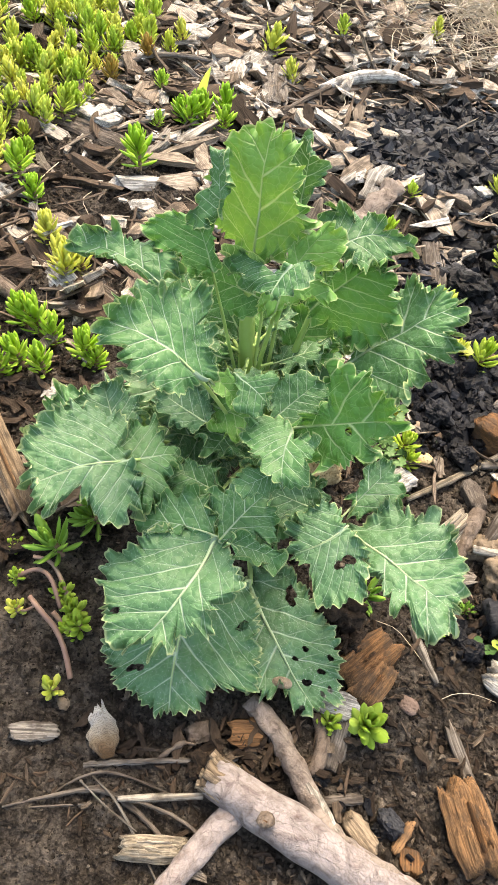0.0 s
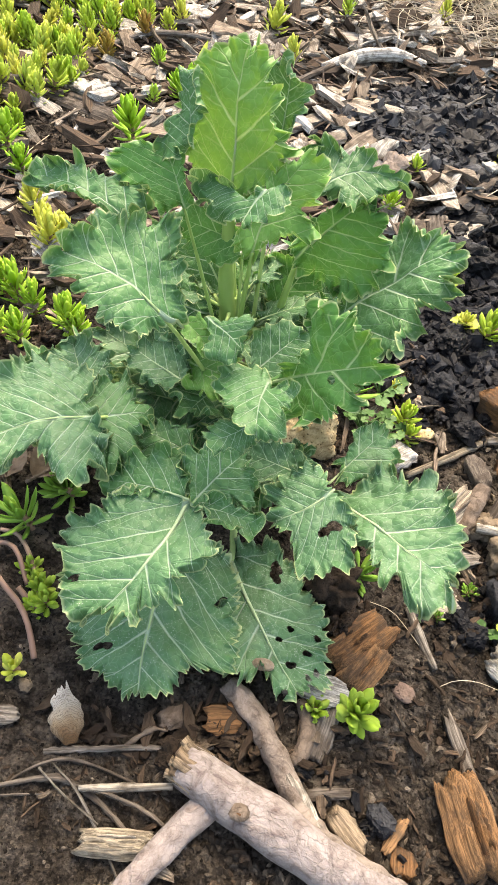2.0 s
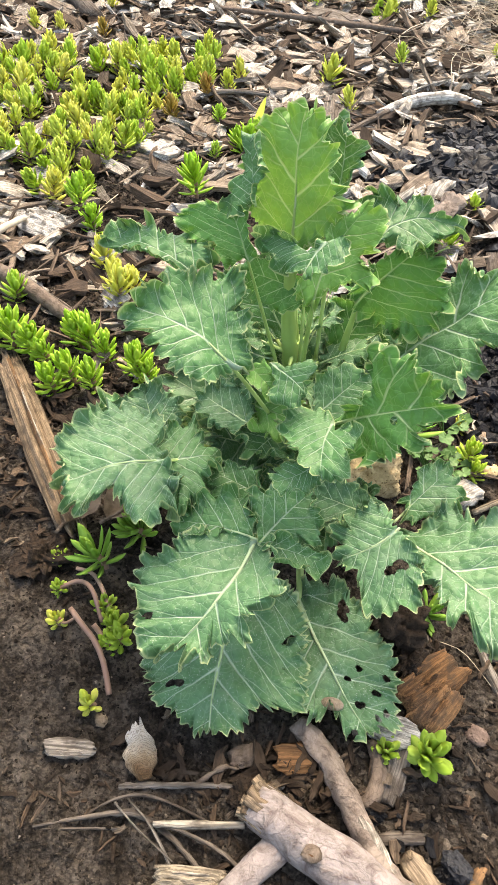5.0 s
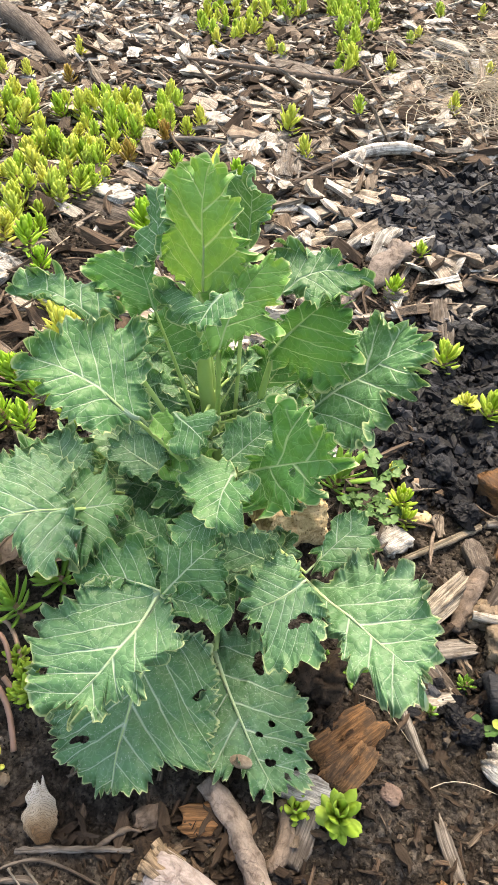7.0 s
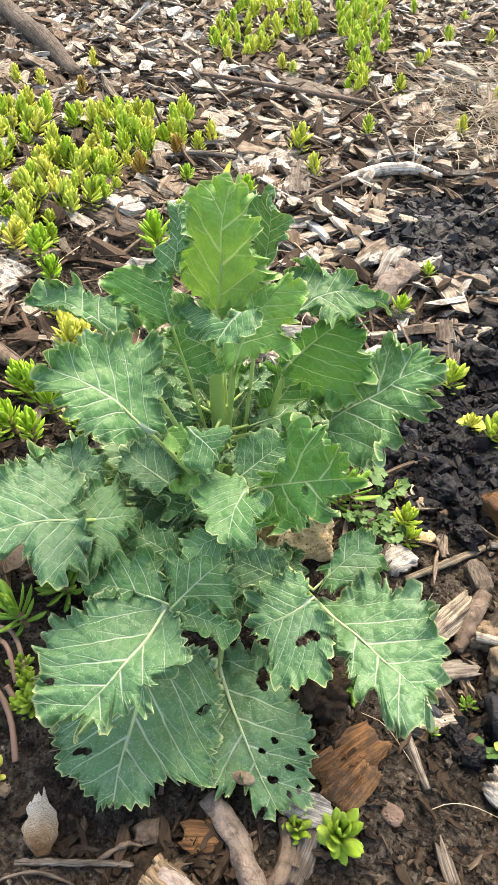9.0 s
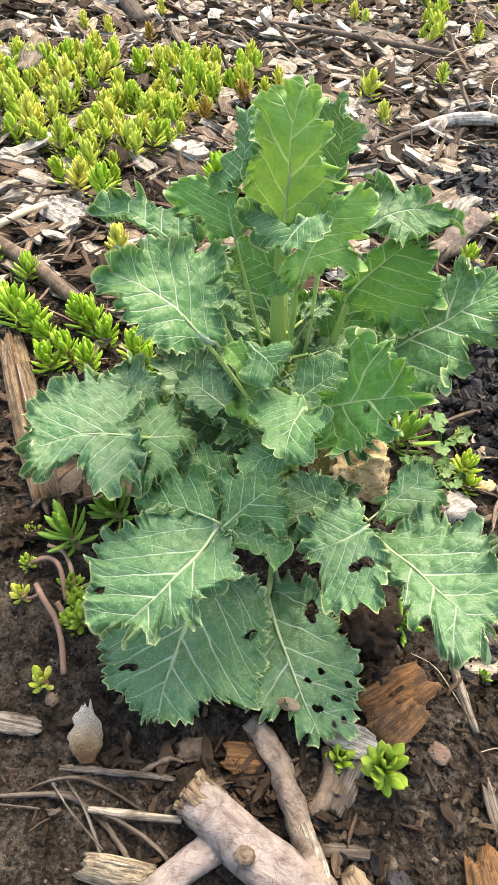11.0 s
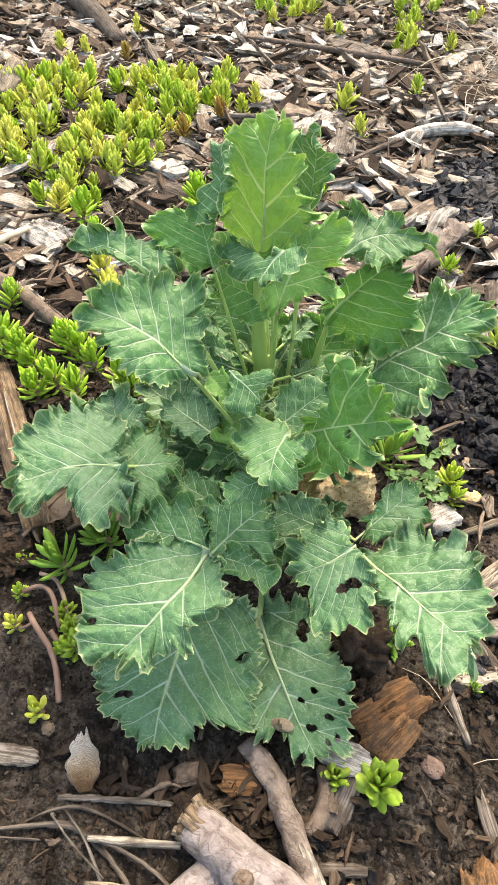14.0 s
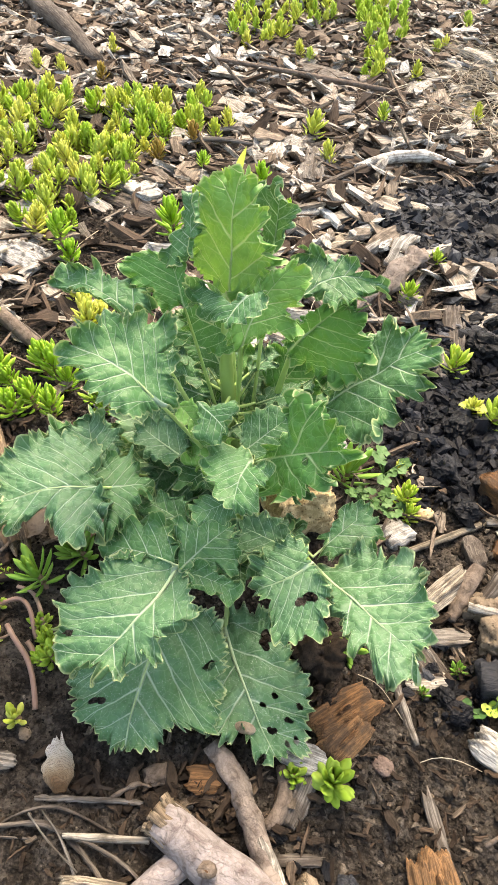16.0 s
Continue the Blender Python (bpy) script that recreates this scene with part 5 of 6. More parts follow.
wedge("wood_chip", (0.0, 0.218), (0.03, 0.232), 0.024, 0.012, TWIG, "dark rounded wood chip on soil", "wood chip", "chips", 14)
wedge("wood_chip", (-0.19, 0.183), (-0.14, 0.195), 0.018, 0.009, GREY, "grey-brown bark chip on soil", "wood chip", "chips", 15)
bundle("stake", (-0.515, 0.745), (-0.24, 0.41), 0.046, 0.036, (TAN, BROWN, PALE), "reddish-brown weathered wooden stake lying on soil", "stake", "", 16, 4)
bundle("wood_block", (-0.668, 1.135), (-0.552, 1.095), 0.085, 0.034, (BLEACHED,), "bleached grooved wood block", "wood block", "chips", 17, 6)
bundle("split_log", (0.347, 0.372), (0.452, 0.326), 0.044, 0.034, (BLEACHED, PALE, BROWN), "pale split log piece with brown bark side", "log", "", 18, 4)
wedge("charred_block", (0.35, 0.433), (0.408, 0.448), 0.046, 0.036, COAL, "black charred wood block", "charcoal", "", 19, ends=0.1)
bundle("wood_chip", (0.268, 0.476), (0.318, 0.428), 0.034, 0.012, (GREY,), "grey ribbed wood slab on mulch", "wood chip", "chips", 20, 4)
wedge("wood_chip", (0.268, 0.41), (0.324, 0.434), 0.026, 0.012, PALE, "pale splintered wood chip", "wood chip", "chips", 21)
wedge("wood_chip", (0.28, 0.478), (0.346, 0.5), 0.024, 0.012, GREY, "grey grooved wood chip on soil", "wood chip", "chips", 22)
bundle("wood_chip", (0.338, 0.598), (0.276, 0.514), 0.034, 0.018, (PALE, GREY), "long pale split wood chip", "wood chip", "chips", 23, 3)
wedge("wood_chunk", (0.352, 0.768), (0.392, 0.735), 0.05, 0.05, BROWN, "rust-brown broken wood chunk by charcoal", "wood chunk", "brown chunks", 24, ends=0.2)
wedge("wood_chip", (0.215, 0.618), (0.25, 0.655), 0.042, 0.014, BLEACHED, "square white split wood chip", "wood chip", "chips", 25, ends=0.08)
wedge("wood_chip", (0.333, 0.655), (0.35, 0.6), 0.03, 0.02, GREY, "grey-brown knobbly bark chip", "wood chip", "chips", 26)
wedge("wood_chip", (0.374, 0.632), (0.39, 0.672), 0.02, 0.012, BROWN, "brown wood chip on dark soil", "wood chip", "chips", 27)
wedge("wood_shard", (0.385, 1.57), (0.415, 1.47), 0.03, 0.014, BLEACHED, "white upright wood shard on charcoal", "wood chip", "chips", 28, pitch=-14, lift=1.2)
wedge("wood_chip", (-0.43, 2.06), (-0.27, 2.02), 0.075, 0.024, BLEACHED, "large pale wood chip with torn end", "wood chip", "chips", 29)
wedge("wood_chip", (-1.04, 1.8), (-1.03, 1.66), 0.06, 0.03, PALE, "white chip standing in the sedum mat", "wood chip", "chips", 30, lift=2.0, pitch=20)
wedge("wood_chip", (-0.56, 1.53), (-0.46, 1.46), 0.075, 0.024, BLEACHED, "pale layered wood chip", "wood chip", "chips", 31)
bundle("wood_chip", (-0.6, 1.47), (-0.38, 1.38), 0.06, 0.024, (GREY,), "grey layered bark slab", "wood chip", "chips", 32, 4)
wedge("wood_chip", (0.22, 3.08), (0.36, 2.94), 0.05, 0.03, PALE, "white angular wood chip", "wood chip", "chips", 33, lift=1.2)
wedge("wood_chip", (0.07, 1.68), (0.2, 1.66), 0.04, 0.03, PALE, "white-sided wood chip by the charcoal", "wood chip", "chips", 34)
bundle("wood_chip", (-0.14, 1.95), (-0.11, 1.68), 0.07, 0.03, (GREY,), "grey grooved wood slab on mulch", "wood chip", "chips", 35, 4)
wedge("wood_chip", (-0.31, 1.19), (-0.24, 1.12), 0.05, 0.02, PALE, "white wood chip behind the kale", "wood chip", "chips", 36)
wedge("wood_chip", (-0.33, 2.58), (-0.1, 2.55), 0.08, 0.03, GREY, "long grey board-like chip", "wood chip", "chips", 37)
wedge("wood_chip", (0.03, 1.47), (-0.06, 1.35), 0.045, 0.02, PALE, "pale split chip on mulch", "wood chip", "chips", 38)
wedge("wood_chip", (0.17, 1.25), (0.22, 1.26), 0.03, 0.03, PALE, "small white wood block on mulch", "wood chip", "chips", 39)
wedge("wood_chip", (0.262, 1.09), (0.272, 1.0), 0.03, 0.02, GREY, "grey weathered wood piece", "wood chip", "chips", 40)


def build_fan_block():
    """A shield-shaped piece of weathered wood, its rings worn into curved ridges, brown at the root and bleached at the torn top."""
    a, b = on_ground(-0.078, 0.178), on_ground(-0.106, 0.228)
    d = b - a
    n, wide, thick = d.length, K * 0.033, K * 0.022
    verts, faces, nu, nv = [], [], 110, 40
    for side in (1, -1):
        for i in range(nu + 1):
            u = i / nu
            half = 0.5 * wide * (0.3 + 0.7 * min(1, u / 0.32) ** 0.7) * (1 if u < 0.55 else 1 - 0.5 * ((u - 0.55) / 0.45) ** 1.2)
            for j in range(nv + 1):
                c = 2 * j / nv - 1
                torn = 1 + 0.25 * noise.noise(Vector((c * 2.1, 3, 1))) * u ** 2 - 0.12 * abs(c) * u
                x, y = n * u * torn, half * c * (1 + 0.28 * noise.noise(Vector((u * 5, c, 2)))) + 0.1 * wide * noise.noise(Vector((u * 3, 1, 5)))
                dome = max(0.0, 1 - c * c) ** 0.5 * min(1, 5 * u + 0.25) * min(1, 5 * (1.02 - u) + 0.15)
                ring = math.hypot(x + 0.2 * n, 1.5 * y) / n + 0.03 * noise.noise(Vector((u * 5, c * 3, 4)))
                step = (0.12 * abs(math.sin(ring * 75 + 5 * noise.noise(Vector((u * 9, c * 7, 6))))) + 0.16 * noise.noise(Vector((u * 13, c * 9, 8)))) * dome
                verts.append((x, y, side * thick * 0.5 * (dome * (1 + 0.3 * noise.noise(Vector((u * 3, c * 2, 7)))) + (step if side > 0 else 0))))
    w = nv + 1
    top = (nu + 1) * w
    for i in range(nu):
        for j in range(nv):
            q = i * w + j
            faces += [(q, q + w, q + w + 1, q + 1), (top + q, top + q + 1, top + q + w + 1, top + q + w)]
    edge = [j for j in range(w)] + [i * w + nv for i in range(1, nu + 1)] + [nu * w + j for j in range(nv - 1, -1, -1)] + [i * w for i in range(nu - 1, 0, -1)]
    faces += [(p, q, top + q, top + p) for p, q in zip(edge, edge[1:] + edge[:1])]
    m = Matrix.Translation(a + Vector((0, 0, 0.42 * thick))) @ pose(0, 0, 0, 0, 0, math.degrees(math.atan2(d.y, d.x))) @ pose(0, 0, 0, 0, -8, 0)
    thing("wood_block", "pale weathered wood wedge with curved ridges, brown at one end", "wood block", "chips", m, make_mesh("wood_block", verts, faces, fan_material(n), True, {"loc": verts}))


build_fan_block()


# ---- stones, lumps, shells ----
def lump(name, x, y, size, mat, label, category, seed, squash=(1, 0.8, 0.6), jag=0.25, level=2, sink=0.3, group="", smooth=False):
    me = data_mesh(name, lump_data(seed, K * size, squash, jag, level), mat, smooth)
    m = Matrix.Translation(on_ground(x, y, K * size * squash[2] * (1 - 2 * sink))) @ pose(0, 0, 0, 0, 0, (seed * 47) % 360)
    return thing(name, label, category, group, m, me)


def build_rock():
    bm = bmesh.new()
    bmesh.ops.create_cube(bm, size=1.0)
    bmesh.ops.subdivide_edges(bm, edges=bm.edges[:], cuts=25, use_grid_fill=True)
    planes = [(Vector(n).normalized(), q) for n, q in (((1, 0.3, 0.9), 0.55), ((-1, 0.2, 0.8), 0.53), ((0.2, -1, 0.7), 0.52), ((-0.7, -0.8, 0.3), 0.58), ((0.9, -0.7, 0.1), 0.57), ((0.1, 0.9, 0.9), 0.56))]
    for v in bm.verts:
        c = v.co.copy()
        for n, q in planes:
            over = v.co.dot(n) - q
            if over > 0:
                v.co -= n * over
        v.co += c.normalized() * (0.2 * noise.noise(c * 2.6 + Vector((4, 2, 1))) + 0.09 * noise.noise(c * 7) + 0.05 * noise.noise(c * 17))
        v.co = Vector((v.co.x * 0.094, v.co.y * 0.078, v.co.z * 0.116)) * K
    me = bpy.data.meshes.new("rock")
    bm.to_mesh(me)
    a = me.attributes.new("loc", "FLOAT_VECTOR", "POINT")
    a.data.foreach_set("vector", np.array([tuple(v.co) for v in me.vertices], dtype=np.float32).ravel())
    bm.free()
    me.materials.append(ROCK)
    me.polygons.foreach_set("use_smooth", [True] * len(me.polygons))
    thing("rock", "tan pitted sandstone lump behind the kale stem", "rock", "", Matrix.Translation(on_ground(0.087, 0.618, K * 0.05)) @ pose(0, 0, 0, 14, -8, 28), me)


build_rock()
lump("seed_shell", 0.257, 0.752, 0.0085, SHELL, "round beige snail shell on soil", "shell", 51, (1, 0.95, 0.9), 0.05, 3, 0.1, smooth=True)
lump("seed_shell", 0.0936, 0.284, 0.012, SHELL, "oval tan seed on a kale leaf", "seed", 23, (1, 0.55, 0.5), 0.05, 3, -2.6, smooth=True)
lump("pebble", 0.252, 0.301, 0.014, PEBBLE, "flat reddish-brown pebble in soil", "pebble", 53, (1, 0.8, 0.3), 0.2, 2, 0.3, "pebbles", True)
lump("pebble", 0.267, 0.684, 0.016, ROCK, "pale wedge-shaped stone on soil", "pebble", 54, (1, 0.8, 0.6), 0.25, 2, 0.2, "pebbles", True)
lump("pebble", 0.398, 0.563, 0.017, SHELL, "tan smooth stone among wood chips", "pebble", 55, (1, 0.8, 0.7), 0.2, 2, 0.2, "pebbles", True)
lump("pebble", -0.145, 0.225, 0.0085, RUBBLE, "small grey-brown stone in wet soil", "pebble", 56, (1, 0.8, 0.5), 0.25, 2, 0.2, "pebbles", True)
lump("pebble", 0.318, 0.175, 0.01, PEBBLE, "small grey stone in soil", "pebble", 57, (1, 0.8, 0.6), 0.2, 2, 0.2, "pebbles", True)
lump("clod", 0.158, 0.4, 0.03, CLOD, "crumbly dark brown clod under a leaf", "earth clod", 58, (1, 0.9, 0.75), 0.6, 4, 0.25, "clods", True)
lump("clod", 0.173, 0.363, 0.018, CLOD, "orange-brown wrinkled gall on soil", "gall", 59, (1.2, 0.8, 0.6), 0.7, 4, 0.2, "clods")
lump("clod", 0.03, 0.185, 0.02, CLOD, "crumbly dark earth clod on soil", "clod", 60, (1, 0.9, 0.7), 0.55, 4, 0.3, "clods")
lump("clod", -0.29, 0.4, 0.034, CLOD, "crumbly dark earth clod on soil", "clod", 61, (1, 0.9, 0.6), 0.55, 4, 0.35, "clods")
for i, (x, y, s) in enumerate(((0.385, 0.508, 0.036), (0.424, 0.452, 0.04), (0.455, 0.388, 0.04), (0.36, 0.548, 0.026), (0.47, 0.44, 0.034))):
    lump("rubble", x, y, s, RUBBLE, "tan crumbling rubble lump", "rubble", 70 + i, (1.1, 0.85, 0.6), 0.28, 4, 0.3, "rubble lumps", True)
for i, (x, y, s) in enumerate(((0.352, 1.13, 0.05), (0.33, 0.7, 0.026), (0.307, 0.885, 0.033), (0.29, 0.782, 0.032), (0.5, 1.14, 0.045), (0.27, 0.9, 0.022), (0.35, 0.86, 0.02),
                               (0.318, 0.405, 0.018), (0.335, 0.39, 0.02), (0.3, 0.44, 0.016), (0.385, 0.345, 0.014), (0.235, 0.172, 0.018), (0.15, 0.2, 0.015), (0.225, 0.165, 0.012))):
    lump("charcoal_lump", x, y, 0.82 * s, COAL, "black glossy charcoal lump", "charcoal", 80 + i, (1, 0.8, 0.72), 0.3, 4, 0.15, "charcoal lumps")


# ---- sedums and weeds ----
def sedum_leaf_mesh(name, n, w, mat, seed=0):
    """A thick pointed leaf along +x that curves up a little."""
    verts, faces = [], []
    prof = ((0.0, 0.4), (0.3, 0.75), (0.6, 1.0), (0.85, 0.66))
    for a, q in prof:
        for cy, cz in ((-1, 0), (0, 0.5), (1, 0), (0, -0.55)):
            verts.append((a * n, cy * w / 2 * q, cz * w * 0.26 * q + 0.12 * n * a * a))
    verts.append((n, 0, 0.15 * n))
    for k in range(3):
        for j in range(4):
            b, j2 = 4 * k, (j + 1) % 4
            faces.append((b + j, b + 4 + j, b + 4 + j2, b + j2))
    for j in range(4):
        faces.append((12 + j, 16, 12 + (j + 1) % 4))
    return make_mesh(name, verts, faces, mat)


def shoot_leaves(h, n, seed, whorls=7, per=5, flat=0.0):
    """Poses of the leaves of one sedum shoot: base place, turn, rise and size."""
    r = random.Random(seed)
    out = []
    for k in range(whorls):
        a = k / (whorls - 1)
        for j in range(per):
            turn = 360 * (j + 0.5 * (k % 2)) / per + r.uniform(-14, 14) + 20 * k
            rise = (24 + 54 * a ** 1.1) * (1 - flat) + flat * (8 + 60 * a ** 2) + r.uniform(-9, 9)
            size = n * (0.72 + 0.5 * math.sin(math.pi * (0.2 + 0.6 * a))) * r.uniform(0.82, 1.12)
            z = h * (0.22 + 0.78 * a ** 0.8)
            out.append(pose(0.0, 0, z, 0, 0, turn) @ pose(0.0015, 0, 0, 0, -rise, 0) @ Matrix.Scale(size / n, 4))
    return out


def sedum(x, y, h, n, w, mat, seed, label, whorls=7, per=5, flat=0.0, single=False, lean=(0, 0), group="sedum shoots"):
    """One sedum shoot with its stem and leaves; single: each leaf a part of its own."""
    ob = thing("sedum", label, "sedum", group, Matrix.Translation(on_ground(x, y, -0.002)) @ pose(0, 0, 0, lean[0], lean[1], 0))
    inv = Matrix.Identity(4)
    h, n, w = K * h, K * n, K * w
    part("stem", tube_mesh("stem", [Vector((0, 0, -0.004)), Vector((0.002, 0.001, h * 0.5)), Vector((0, 0, h))], [0.0035, 0.003, 0.002], SEDUM_STEM, sides=6, steps=6), ob)
    spots = shoot_leaves(h, n, seed, whorls, per, flat)
    me = sedum_leaf_mesh("leaf", n, w, mat, seed)
    if single:
        for m in spots:
            q = part("leaf", me, ob)
            q.matrix_basis = m
    else:
        v0 = np.array([tuple(v.co) for v in me.vertices])
        f0 = [tuple(p.vertices) for p in me.polygons]
        vs, fs = [], []
        for i, m in enumerate(spots):
            a = np.array(m)
            vs.append(v0 @ a[:3, :3].T + a[:3, 3])
            fs.extend([tuple(q + i * len(v0) for q in f) for f in f0])
        part("foliage", make_mesh("foliage", np.concatenate(vs), fs, mat), ob)
    return ob


def build_sedums():
    near = "bright green fleshy sedum rosette on soil"
    sedum(0.198, 0.262, 0.02, 0.0245, 0.0115, ROSETTE, 1, near, 5, 5, 0.72, True)
    sedum(0.157, 0.26, 0.016, 0.015, 0.0078, ROSETTE, 2, "small bright green sedum rosette on soil", 4, 5, 0.75, True)
    sedum(-0.161, 0.236, 0.014, 0.0155, 0.0075, SEDUM_YELLOW, 3, "tiny yellow and pink sedum sprout on wet soil", 3, 4, 0.3, True)
    sedum(-0.234, 0.318, 0.016, 0.0135, 0.007, SEDUM_YELLOW, 4, "small yellow-green sedum tip on a trailing stem", 3, 4, 0.2, True)
    for i, (x, y, s) in enumerate(((-0.25, 0.359, 0.011), (-0.268, 0.401, 0.012), (-0.166, 0.33, 0.016), (-0.187, 0.352, 0.015), (-0.154, 0.312, 0.017), (-0.165, 0.308, 0.014), (-0.176, 0.337, 0.012))):
        sedum(x, y, s, s, 0.45 * s, ROSETTE, 5 + i, "small green sedum rosette on soil", 4, 5, 0.4, True)
    for i, (x, y, s, l1, l2) in enumerate(((-0.209, 0.404, 0.036, 0, -20), (-0.176, 0.463, 0.034, 15, -20), (0.19, 0.435, 0.026, 10, 5), (0.137, 0.705, 0.045, -10, 12), (0.172, 0.425, 0.02, 20, 0))):
        sedum(x, y, 0.8 * s, s, 0.27 * s, SEDUM_DARK, 15 + i, "long-leaved green sedum in the kale's shade", 4, 5, 0.3, True, (l1, l2))
    # beside the charcoal
    for i, (x, y, s, m) in enumerate(((0.236, 0.695, 0.03, SEDUM), (0.245, 0.672, 0.024, SEDUM), (0.226, 0.762, 0.018, SEDUM_YELLOW), (0.33, 0.942, 0.026, SEDUM_YELLOW), (0.368, 0.926, 0.042, SEDUM),
                                      (0.29, 1.035, 0.042, SEDUM), (0.189, 1.255, 0.036, SEDUM), (0.234, 1.42, 0.03, SEDUM), (0.44, 1.512, 0.05, SEDUM_YELLOW), (0.484, 0.862, 0.028, SEDUM_DARK),
                                      (0.333, 0.449, 0.014, SEDUM_DARK), (0.29, 0.404, 0.012, SEDUM_DARK))):
        sedum(x, y, s, 0.75 * s, 0.26 * s, m, 30 + i, "single yellow-green sedum sprout among charcoal" if y > 0.6 else "tiny green sprout among wood chips", 5, 5, 0.15, y < 1.1)
    for i in range(9):
        w = i * 2.4
        sedum(0.468 + 0.035 * math.cos(w), 1.24 + 0.03 * math.sin(w), 0.06 + 0.008 * (i % 3), 0.024, 0.0105, SEDUM, 50 + i, "upright shoot of a lime-green sedum clump", 6, 5, 0.0, False, (12 * math.sin(w), 14 * math.cos(w)))
    # left of the kale
    close = ((-0.37, 0.775, 0.055), (-0.4, 0.79, 0.05), (-0.345, 0.765, 0.045), (-0.288, 0.752, 0.055), (-0.27, 0.735, 0.042), (-0.37, 0.7, 0.05), (-0.335, 0.69, 0.045), (-0.395, 0.675, 0.05),
                                   (-0.5, 0.752, 0.06), (-0.465, 0.75, 0.055), (-0.53, 0.78, 0.05), (-0.43, 0.735, 0.04), (-0.436, 1.005, 0.055), (-0.376, 0.905, 0.055), (-0.4, 0.95, 0.05), (-0.35, 0.935, 0.045))
    beyond = ((-0.351, 1.32, 0.07), (-0.509, 1.12, 0.05), (-0.56, 1.18, 0.06), (-0.297, 1.53, 0.06), (-0.26, 1.57, 0.06), (-0.222, 1.63, 0.06), (-0.211, 1.54, 0.055), (-0.166, 1.985, 0.07), (-0.085, 1.855, 0.05),
                                   (-0.31, 1.56, 0.05), (-0.12, 1.45, 0.05), (-0.39, 1.66, 0.04), (-0.36, 1.5, 0.03), (-0.56, 0.6, 0.055), (-0.52, 0.56, 0.05), (-0.6, 0.66, 0.055), (-0.55, 0.87, 0.05), (-0.62, 0.82, 0.055), (-0.64, 0.9, 0.055))
    for i, (x, y, s) in enumerate(close + beyond):
        yellow = 12 <= i <= 15 or i in (23, 24)
        sedum(x, y, 0.95 * s, 0.56 * s, 0.2 * s, SEDUM_YELLOW if yellow else SEDUM_NEAR, 70 + i, "yellow-green sedum shoot standing in mulch" if yellow else "lime-green sedum shoot standing in mulch", 6, 5, 0.05, y < 0.8, ((i * 37) % 24 - 12, (i * 53) % 24 - 12))
    # mats: copies of a few shoots
    protos = [sedum(-0.75 + 0.06 * i, 1.62 + 0.03 * (i % 3), 0.056 + 0.008 * (i % 2), 0.027, 0.0098, (SEDUM, SEDUM, SEDUM_YELLOW, SEDUM_YELLOW, SEDUM_ORANGE)[i], 120 + i,
                    ("lime-green sedum shoot in a dense mat", "lime-green sedum shoot in a dense mat", "yellow-green sedum shoot in a dense mat", "yellow-green sedum shoot in a dense mat", "orange-tinged sedum shoot in a dense mat")[i], 6, 6, 0.0, group="sedum mat")
              for i in range(5)]
    r = random.Random(11)

    loose = {}

    def field(spots, count, gap, share, keep=0):
        """Fill spots with shoots: the keep nearest as things, the rest joined."""
        placed = []
        for _ in range(9000):
            if len(placed) >= count:
                break
            cx, cy, rx, ry = r.choice(spots)
            w, q = r.uniform(0, 6.283), math.sqrt(r.random())
            x, y = cx + rx * q * math.cos(w), cy + ry * q * math.sin(w)
            if (y < 1.99 + 0.45 * (x + 0.74) or y > 2.4) and noise.noise(Vector((x * 8, y * 8, 4))) > -0.22 and all((x - a) ** 2 + (y - b) ** 2 >= gap * gap for a, b in placed):
                placed.append((x, y))
        for k, (x, y) in enumerate(sorted(placed, key=lambda v: v[1])):
            i = r.choices(range(5), share)[0]
            m = Matrix.Translation(on_ground(x, y, -0.003)) @ pose(0, 0, 0, r.uniform(-18, 18), r.uniform(-18, 18), r.uniform(0, 360)) @ Matrix.Scale(r.uniform(0.7, 1.2), 4)
            if k < keep:
                copy_thing(protos[i], m)
            else:
                loose.setdefault(i, []).append(m)

    field([(-0.98, 1.8, 0.3, 0.24), (-0.72, 1.75, 0.2, 0.22), (-1.15, 1.62, 0.25, 0.22), (-0.66, 1.95, 0.18, 0.16), (-0.56, 1.84, 0.09, 0.1), (-0.9, 2.0, 0.16, 0.12), (-1.25, 1.95, 0.15, 0.18)], 290, 0.038, (4, 4, 5, 4, 0.3), 125)
    field([(-0.66, 1.52, 0.12, 0.14), (-0.8, 1.45, 0.2, 0.12), (-0.63, 1.32, 0.06, 0.14), (-0.95, 1.4, 0.14, 0.12)], 64, 0.042, (6, 5, 1, 1, 0), 64)
    field([(-0.56, 3.05, 0.12, 0.3), (-0.56, 3.35, 0.16, 0.28), (-0.42, 3.3, 0.1, 0.24)], 80, 0.05, (3, 3, 5, 4, 0))
    field([(-0.07, 2.85, 0.04, 0.26), (-0.18, 3.7, 0.1, 0.4), (-0.1, 3.3, 0.08, 0.3)], 70, 0.05, (5, 5, 2, 1, 0))
    for i, places in loose.items():
        me = [c for c in protos[i].children if c.name.startswith("foliage")][0].data
        v0 = np.array([tuple(v.co) for v in me.vertices])
        f0 = [tuple(p.vertices) for p in me.polygons]
        tagged(new("sedum_mat", joined("sedum_mat", [(v0, f0, v0)], [(0, m) for m in places], me.materials[0], True)), "dense mat of yellow-green sedum shoots on mulch", "sedum", "", "stuff")
